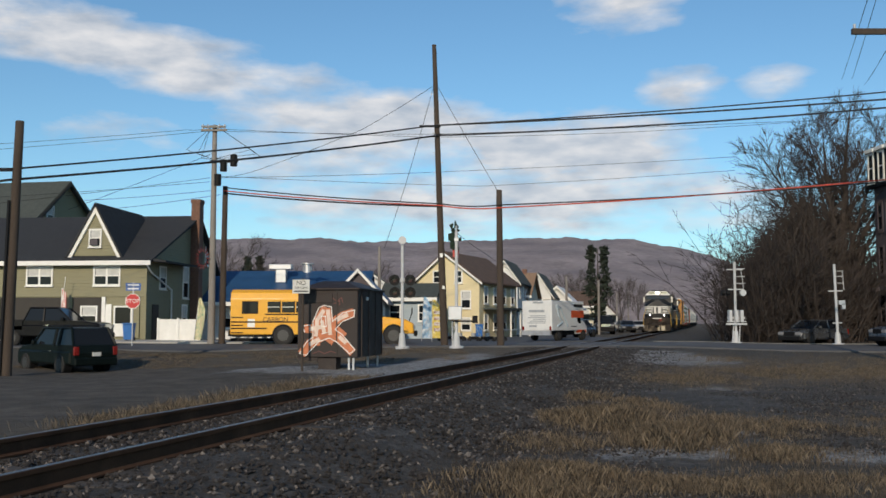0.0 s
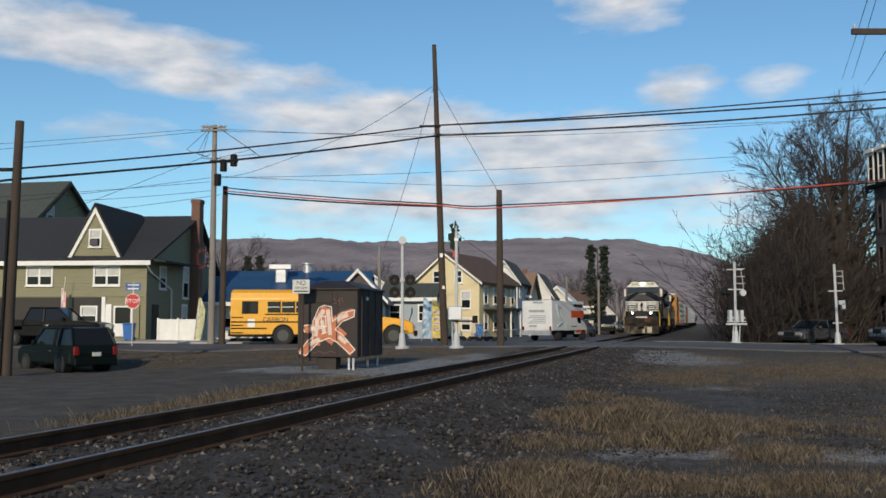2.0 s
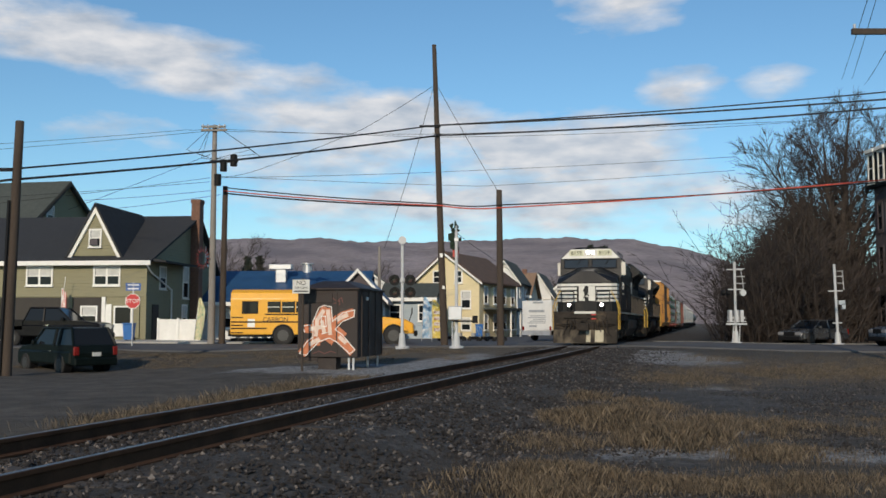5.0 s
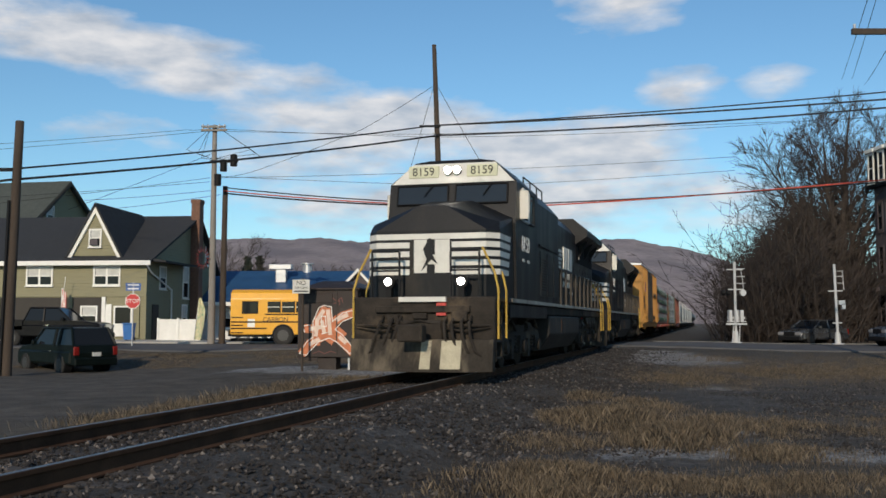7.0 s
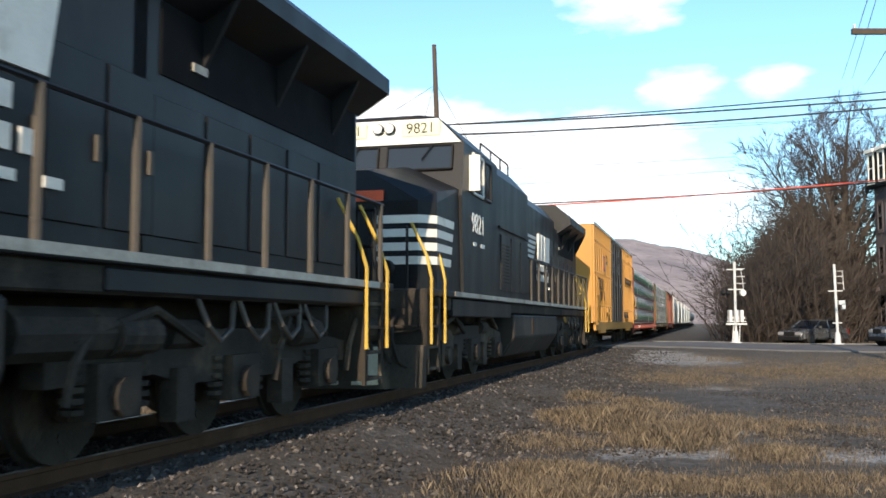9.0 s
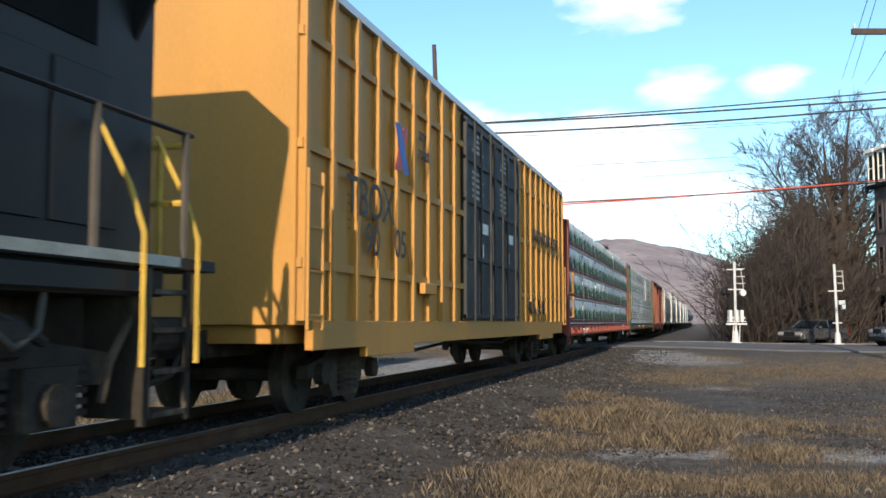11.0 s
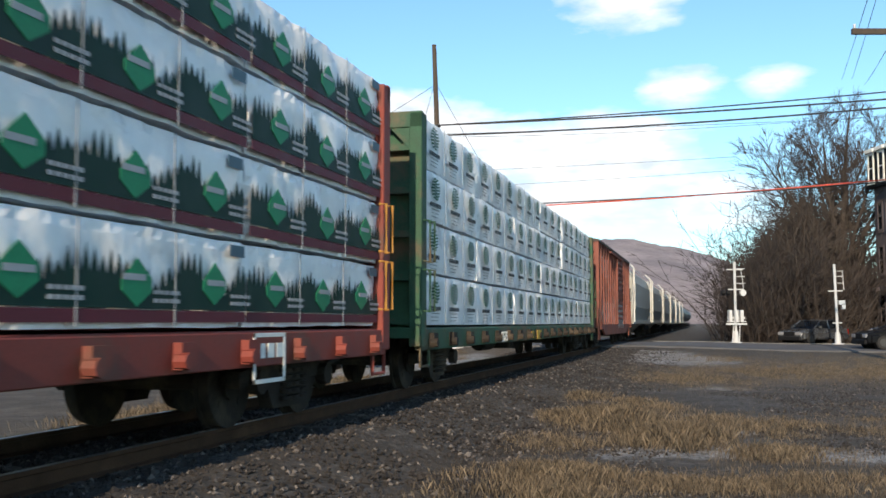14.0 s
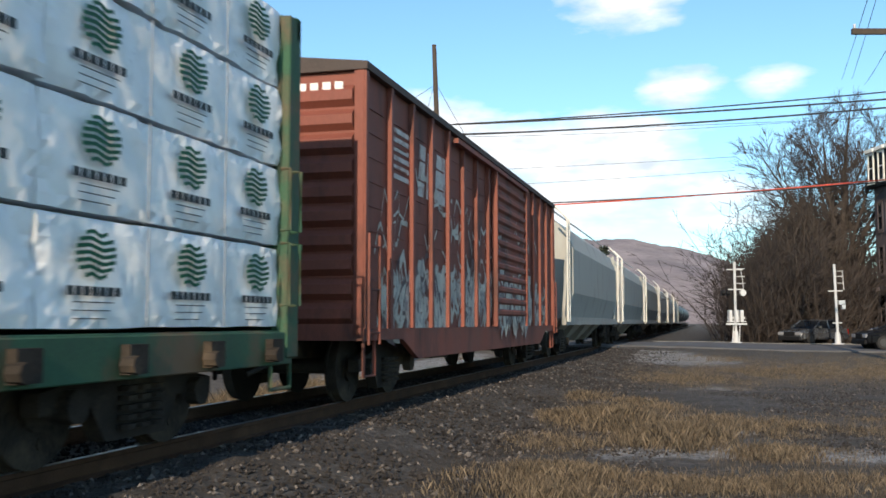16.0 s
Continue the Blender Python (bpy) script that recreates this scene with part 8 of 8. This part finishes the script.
def banner(x, y, h, material, label, lean=0.0, w=0.7, dots=None):
    e = thing("feather_banner", label, "banner", pose(x, y, ground_z(x, y), 0, lean, 0), group="feather banners")
    cyls("pole", "galv", e, ((-w / 2, 0, -0.05), (-w / 2, 0, h), 0.02))
    bm = bmesh.new()
    n = 10
    prev = None
    for k in range(n + 1):
        f = k / n
        ww = w * (0.85 + 0.15 * math.sin(f * math.pi)) * (1 - max(0, f - 0.75) * 2.6)
        row = [bm.verts.new((-w / 2 + ww * i / 4, 0.06 * math.sin(i * 1.4 + f * 5), 0.25 + (h - 0.25) * f)) for i in range(5)]
        if prev:
            for i in range(4):
                bm.faces.new((prev[i], prev[i + 1], row[i + 1], row[i]))
        prev = row
    ex = bmesh.ops.extrude_face_region(bm, geom=bm.faces[:])
    for v in ex["geom"]:
        if isinstance(v, bmesh.types.BMVert):
            v.co.y += 0.01
    part("cloth", bm, material, e)
    if dots:
        boxes("print", dots, e, *[(-w / 2 + 0.12, w / 2 - 0.18, -0.09, -0.08, 0.7 + 0.36 * k, 0.9 + 0.36 * k) for k in range(4)], label="printed marks as bars")


M["cloth_yellow"] = mat("yellow_banner_cloth", (0.62, 0.48, 0.1), 0.8, stain=(0.75, 0.7, 0.5), stain_at=0.55, stain_scale=3)
M["cloth_blue"] = mat("blue_white_banner_cloth", (0.25, 0.42, 0.6), 0.8, stain=(0.7, 0.7, 0.7), stain_at=0.52, stain_scale=3)
M["cloth_mixed"] = mat("mixed_banner_cloth", (0.6, 0.55, 0.35), 0.8, stain=(0.25, 0.4, 0.25), stain_at=0.55, stain_scale=5)
banner(-0.33, 62, 2.7, "cloth_yellow", "yellow printed feather banner on a pole", 0, 0.75, "worn_white")
banner(-1.1, 63, 2.9, "cloth_blue", "blue and white feather banner", 3, 0.6)
banner(-14.24, 56.2, 2.7, "cloth_mixed", "multicoloured feather banner beside the pole", 6, 0.45)

fl = thing("porch_flag", "small striped flag on the porch post", "flag", pose(-23.56, 59.6, 2.0))
for k in range(6):
    boxes("stripe", "red_part" if k % 2 else "trim_white", fl, (0.02 + 0.05 * k, 0.07 + 0.05 * k, 0, 0.01, -0.1 - 0.05 * k, 1.2 - 0.06 * k))
cyls("staff", "trim_white", fl, ((0, 0, -0.2), (0.25, 0, 1.9), 0.02))


def mower(x, y, rz):
    e = thing("lawn_mower", "small dark lawn mower in a row by the shop", "mower", on_ground(x, y, rz, 0.03), group="lawn mowers")
    boxes("deck", "black", e, (-0.28, 0.28, -0.4, 0.4, 0.12, 0.32), bevel=0.04)
    cyls("engine", "galv", e, ((0, -0.05, 0.32), (0, -0.05, 0.55), 0.16))
    for sx in (-0.3, 0.3):
        for yy in (-0.3, 0.35):
            cyls("wheel", "rubber", e, ((sx - 0.03, yy, 0.12), (sx + 0.03, yy, 0.12), 0.13))
    bm = bmesh.new()
    tube(bm, [(-0.22, 0.35, 0.3), (-0.22, 1.0, 0.95), (0.22, 1.0, 0.95), (0.22, 0.35, 0.3)], 0.018)
    part("handle", bm, "galv", e)


for k in range(7):
    mower(-12.18 + k * 0.52, 57.5, 160 + 9 * (k % 3))
for k in range(5):
    mower(0.22 + k * 0.9, 64 + 0.3 * (k % 2), 140 + 25 * (k % 3))


# ---- trees, brush, dry grass ----
M["bark"] = mat("grey_brown_bark", (0.075, 0.058, 0.046), 0.95, var=0.3, scale=5, bump=0.01)
M["twig"] = mat("dark_brown_twigs", (0.055, 0.044, 0.038), 0.95, var=0.3)
M["brush"] = mat("grey_brown_brush", (0.042, 0.033, 0.029), 0.95, var=0.4)
M["needle"] = mat("dark_conifer_needles", (0.022, 0.03, 0.02), 0.9, var=0.4)
M["straw"] = mat("dry_straw_grass", (0.082, 0.064, 0.044), 0.9, var=0.5, scale=2.5)
_t = M["straw"].node_tree
_b = _t.nodes["Principled BSDF"]
_src = _b.inputs["Base Color"].links[0].from_socket
_mu = _t.nodes.new("ShaderNodeMix")
_mu.data_type, _mu.blend_type = "RGBA", "MULTIPLY"
_mu.inputs[0].default_value = 1
_mr = _t.nodes.new("ShaderNodeMapRange")
_mr.inputs[3].default_value, _mr.inputs[4].default_value = 0.2, 2.1
_t.links.new(_t.nodes.new("ShaderNodeNewGeometry").outputs["Random Per Island"], _mr.inputs[0])
_t.links.new(_src, _mu.inputs[6]), _t.links.new(_mr.outputs[0], _mu.inputs[7])
_t.links.new(_mu.outputs[2], _b.inputs["Base Color"])


class Branches:
    def __init__(self):
        self.v, self.f = [], []

    def limb(self, a, b, ra, rb, seg):
        d = (b - a).normalized()
        q = d.to_track_quat("Z", "Y")
        n = len(self.v)
        for p, r in ((a, ra), (b, rb)):
            for i in range(seg):
                self.v.append(p + q @ Vector((r * math.cos(i * math.tau / seg), r * math.sin(i * math.tau / seg), 0)))
        for i in range(seg):
            j = (i + 1) % seg
            self.f.append((n + i, n + j, n + seg + j, n + seg + i))

    def mesh(self, name, material):
        me = bpy.data.meshes.new(name)
        me.from_pydata([v[:] for v in self.v], [], self.f)
        me.materials.append(M[material])
        return me


def bare_tree(label, m, height, r, seed, limbs=6, sides=11, twigs=7, ends=4, bole=0.2, lean=(14, 52), group="", name="tree", bark="bark"):
    """A leafless tree: a short bole, limbs that rise in a vase, and three orders of finer twigs off them."""
    rg = random.Random(seed)
    trunk, crown = Branches(), Branches()

    def run(dst, p, d, length, r0, r1, steps, seg, rise, wob):
        pts = [(p, d, r0)]
        for k in range(steps):
            d = (d + Vector((rg.gauss(0, wob), rg.gauss(0, wob), rise + rg.gauss(0, wob * 0.5)))).normalized()
            q = p + d * (length / steps)
            ra, rb = r0 + (r1 - r0) * k / steps, r0 + (r1 - r0) * (k + 1) / steps
            dst.limb(p, q, ra, rb, seg)
            p = q
            pts.append((p, d, rb))
        return pts

    def off(d, angle):
        side = d.cross(Vector((rg.gauss(0, 1), rg.gauss(0, 1), rg.gauss(0, 1)))).normalized()
        return (d * math.cos(angle) + side * math.sin(angle)).normalized()

    def along(pts, f):
        u = f * (len(pts) - 1)
        i = min(int(u), len(pts) - 2)
        return pts[i][0].lerp(pts[i + 1][0], u - i), pts[i + 1][1], pts[i + 1][2]

    bp = run(trunk, Vector((0, 0, -0.3)), Vector((0, 0, 1)), height * bole + 0.3, r, r * 0.72, 4, 10, 0.0, 0.03)
    for n in range(limbs + 1):
        a0 = n * 2.4 + rg.uniform(-0.4, 0.4)
        tilt = radians(4 if n == limbs else rg.uniform(*lean))
        p, d, rr = along(bp, 1.0 if n > limbs - 3 else rg.uniform(0.6, 1.0))
        d0 = Vector((math.cos(a0) * math.sin(tilt), math.sin(a0) * math.sin(tilt), math.cos(tilt)))
        ln = height * (0.98 - bole) * (1.0 if n == limbs else rg.uniform(0.8, 1.0))
        lp = run(crown, p, d0, ln, r * (0.5 if n == limbs else rg.uniform(0.2, 0.32)), 0.014, 9, 6, 0.03, 0.06)
        for b in range(sides):
            f = 0.16 + 0.82 * (b + rg.random()) / sides
            p, d, rr = along(lp, f)
            bl = height * 0.3 * (1.12 - f) + 0.8
            sp = run(crown, p, off(d, rg.uniform(0.5, 1.0)), bl * rg.uniform(0.7, 1.2), max(0.018, rr * 0.55), 0.009, 5, 4, 0.05, 0.12)
            for c in range(twigs):
                p, d, rr = along(sp, 0.2 + 0.8 * (c + rg.random()) / twigs)
                tp = run(crown, p, off(d, rg.uniform(0.4, 0.9)), bl * rg.uniform(0.25, 0.48), 0.017, 0.009, 3, 3, 0.06, 0.12)
                for e_ in range(ends):
                    p, d, rr = along(tp, 0.25 + 0.75 * rg.random())
                    run(crown, p, off(d, rg.uniform(0.3, 0.8)), rg.uniform(0.25, 0.7), 0.011, 0.006, 2, 3, 0.05, 0.1)
    k = height / max(v.z for v in crown.v)
    for b in (trunk, crown):
        b.v = [Vector((v.x, v.y, v.z * k if v.z > 0 else v.z)) for v in b.v]
    e = thing(name, label, "tree", m, group)
    a, c = new("trunk", trunk.mesh("trunk", bark)), new("crown", crown.mesh("crown", "twig"))
    a.parent = c.parent = e
    return e


bare_tree("large bare vase-shaped tree beside the tall house", pose(28.4, 69, -0.3), 18.6, 0.66, 7, 13, 16, 10, 6, 0.3, (9, 44))
# the wood along the railway
WOOD = random.Random(19)
wood = [bare_tree("slender bare tree in the wood along the railway", pose(*rail_xy(68 + 5 * k, 11.5 + 2 * k), -0.3), 10.5 + 0.8 * k, 0.2, 18 + k, 6, 9, 6, 3, 0.3, (4, 22), group="bare trees") for k in range(3)]
for k in range(64):
    x, y = rail_xy(66 + 1.6 * k + WOOD.uniform(-1, 1), WOOD.uniform(11.5, 19.0))
    if x / y > 0.4:
        continue
    o = copy_thing(wood[k % 3], pose(x, y, -0.3, 0, 0, WOOD.uniform(0, 360)))
    f = WOOD.uniform(0.8, 1.15)
    o.scale = (f * 0.72, f * 0.72, f * WOOD.uniform(0.9, 1.1))
t4 = bare_tree("small bare tree behind the houses", pose(-19.98, 92, -0.2), 9.8, 0.2, 28, 5, 8, 6, 3, 0.22, (15, 48), group="bare trees")
for px_, dy, r in ((-24.97, 130, 40), (-16.87, 135, 80), (-16.11, 150, 120), (-10.17, 130, 10), (-8.23, 150, 200), (32.28, 175, 60), (38.38, 190, 130), (29.38, 170, 250), (19.79, 150, 330), (50.49, 230, 20), (61.63, 260, 100), (24.5, 160, 70), (27.5, 185, 160), (30.5, 200, 280), (21.5, 170, 200)):
    copy_thing(t4, pose(px_, dy, -0.2, 0, 0, r))


def shrub(label, m, seed, group):
    rg = random.Random(seed)
    b = Branches()
    for _ in range(46):
        a = Vector((rg.gauss(0, 0.7), rg.gauss(0, 0.7), -0.1))
        d = Vector((rg.gauss(0, 0.35), rg.gauss(0, 0.35), 1)).normalized()
        ln = rg.uniform(1.6, 4.2)
        p, r = a, 0.03
        for k in range(4):
            d = (d + Vector((rg.gauss(0, 0.14), rg.gauss(0, 0.14), 0))).normalized()
            q = p + d * ln / 4
            b.limb(p, q, r, r * 0.7, 3)
            for _ in range(3):
                s = (d + Vector((rg.gauss(0, 0.7), rg.gauss(0, 0.7), rg.gauss(0, 0.3)))).normalized()
                w = q + s * rg.uniform(0.3, 0.9)
                b.limb(q, w, r * 0.5, 0.005, 3)
                for _ in range(2):
                    s2 = (s + Vector((rg.gauss(0, 0.6), rg.gauss(0, 0.6), rg.gauss(0, 0.4)))).normalized()
                    b.limb(w, w + s2 * rg.uniform(0.2, 0.5), 0.01, 0.004, 3)
            p, r = q, r * 0.7
    e = thing("shrub", label, "shrub", m, group)
    c = tagged(new("brushwood", b.mesh("brushwood", "brush")), kind="stuff")
    c.parent = e
    return e


rg = random.Random(77)
protos = [shrub("dense bare grey-brown brush by the railway", pose(19.88 + k * 2.2, 67 + k, -0.25), 50 + k, "brush by the railway") for k in range(3)]
for k in range(120):
    y = rg.uniform(62, 130)
    lo = 1350 if y < 80 else 1345
    x = (rg.uniform(lo, 1500) - 784) * y / 1708
    if UY * x - UX * y + MID < 7.5:
        continue
    o = copy_thing(protos[k % 3], pose(x, y, -0.3, 0, 0, rg.uniform(0, 360)))
    f = rg.uniform(0.8, 1.6) * (1.5 if y > 80 else 1.15)
    o.scale = (f, f, f * rg.uniform(0.85, 1.2))
for k in range(26):
    y = rg.uniform(150, 330)
    s_ = rg.choice((-1, 1))
    x = UX * y / UY + (rg.uniform(16, 40) if s_ > 0 else -rg.uniform(22, 60)) - 5
    o = copy_thing(protos[k % 3], pose(x, y, -0.3, 0, 0, rg.uniform(0, 360)))
    f = rg.uniform(1.2, 1.9)
    o.scale = (f, f, f)


def conifer(label, m, height, seed, radius=0.13):
    rg = random.Random(seed)
    e = thing("conifer", label, "tree", m)
    bm = bmesh.new()
    cyl(bm, (0, 0, -0.3), (0, 0, height * 0.97), 0.22, 8, 0.03)
    part("trunk", bm, "bark", e)
    vs, fs = [], []
    for k in range(1300):
        f = rg.random() ** 0.8
        z = height * (0.18 + 0.82 * f)
        lobe = 0.75 + 0.35 * math.sin(z * 2.1 + 1.3 * math.sin(z)) 
        rad = height * radius * 0.8 * (1 - f * 0.75) * lobe * rg.random() ** 0.6
        a = rg.uniform(0, math.tau)
        c = Vector((rad * math.cos(a) + (height * 0.075 if f > 0.3 and k % 2 else -height * 0.075 if f > 0.3 else 0), rad * math.sin(a), z - rad * 0.25))
        s = rg.uniform(0.08, 0.24)
        n = len(vs)
        for _ in range(4):
            vs.append((c + Vector((rg.gauss(0, s), rg.gauss(0, s), rg.gauss(0, s * 0.8))))[:])
        fs += [(n, n + 1, n + 2), (n, n + 1, n + 3), (n + 1, n + 2, n + 3), (n, n + 2, n + 3)]
    me = bpy.data.meshes.new("crown")
    me.from_pydata(vs, [], fs)
    me.materials.append(M["needle"])
    c = new("crown", me)
    c.parent = e
    return e


conifer("tall dark twin-topped conifer along the side street", pose(17.34, 108, -0.2), 9.8, 5, 0.16)
conifer("small dark conifer behind the shop", pose(-19.62, 100, -0.2), 8.0, 6, 0.17)
conifer("small dark conifer behind the shop", pose(0.71, 110, -0.2), 8.4, 9, 0.12)


def grass(name, count, place, h, seed, label):
    g = np.random.default_rng(seed)
    vs, fs = [], []
    n = 0
    tries = 0
    while n < count and tries < count * 12:
        tries += 1
        p = place(g)
        if p is None:
            continue
        x, y, z, k = p
        for _ in range(5):
            hh = h * k * g.uniform(0.5, 1.3)
            a = g.uniform(0, math.tau)
            w = 0.0005 + 0.00007 * y
            lx, ly = g.normal(0, 0.3, 2) * hh
            bx, by = x + g.normal(0, 0.09), y + g.normal(0, 0.09)
            cx, cy = math.cos(a) * w, math.sin(a) * w
            i = len(vs)
            vs += [(bx - cx, by - cy, z - 0.02), (bx + cx, by + cy, z - 0.02), (bx + lx * 0.5 + cx * 0.6, by + ly * 0.5 + cy * 0.6, z + hh * 0.65), (bx + lx, by + ly, z + hh)]
            fs += [(i, i + 1, i + 2), (i, i + 2, i + 3)]
        n += 1
    me = bpy.data.meshes.new(name)
    me.from_pydata(vs, [], fs)
    me.materials.append(M["straw"])
    return tagged(new(name, me), label, "grass", kind="stuff")


SHARE = np.cumsum([m[5] for m in MEADOW]) / sum(m[5] for m in MEADOW)


def right_meadow(g):
    if g.random() < 0.86:
        cx, cy, rx, ry, h, w = MEADOW[int(np.searchsorted(SHARE, g.random()))]
        x, y = cx + g.normal(0, rx * 0.75), cy + g.normal(0, ry * 0.75)
        f = math.exp(-(((x - cx) / rx) ** 2 + ((y - cy) / ry) ** 2) * 0.35)
        k = h * (0.25 + 0.55 * f)
    else:
        y = 5 + 42 * g.random() ** 1.5
        x = g.uniform(-0.15, 0.62) * y
        k = 0.04
    side = UY * x - UX * y + MID
    if side < 3.0 or y > 44.5 or y < 4 or noise.noise(Vector((x * 1.3, y * 1.3, 5))) + 0.6 * noise.noise(Vector((x * 4, y * 4, 2))) < g.uniform(-0.5, 0.45):
        return None
    return (x, y, ground_z(x, y), k)


def left_strip(g):
    s = 3 + 21 * g.random() ** 1.1
    side = -2.7 - abs(g.normal(0, 0.75))
    x, y = rail_xy(s, side)
    if noise.noise(Vector((x * 0.6, y * 0.6, 8))) < -0.22:
        return None
    return (x, y, ground_z(x, y), 0.7 + 0.5 * g.random())


def bank_strip(g):
    x, y = g.uniform(-17, 1), g.uniform(37.5, 46.5)
    if UY * x - UX * y + MID > -3 or noise.noise(Vector((x * 0.5, y * 0.5, 1))) < -0.1:
        return None
    return (x, y, ground_z(x, y), 0.5)


grass("dry_grass", 21000, right_meadow, 1.0, 31, "dry straw-coloured grass in tufts on the stony ground")
grass("dry_grass_strip", 5000, left_strip, 0.17, 32, "dry straw-coloured grass along the track")
grass("dry_grass_bank", 5000, bank_strip, 0.14, 33, "short dry grass on the bank by the street")


# ---- what moves ----
def motions():
    for e, s0 in TRAIN:
        walk(e, [(t, rail_pose(s0 - SPEED * t)) for t in (0, 4, 8, 12, 16)])
    # the black sedan rolls up behind the gate and stops
    bx, by, bz = black_sedan.matrix_world.translation
    walk(black_sedan, [(t, pose(bx - d, by, bz, 0, 0, -90)) for t, d in ((0, 0), (10.6, 0), (11.2, 1.5), (11.7, 5.0), (12.2, 8.3), (12.6, 9.0), (16, 9.0))])
    # the wheels roll: a turn of less than 90 degrees from row to row
    for o, y, r in AXLES[:36]:
        w = SPEED / r
        walk(o, [(f / FPS, Matrix.Translation((0, y, r)) @ Matrix.Rotation(w * f / FPS, 4, "X")) for f in range(0, 481)])


motions()
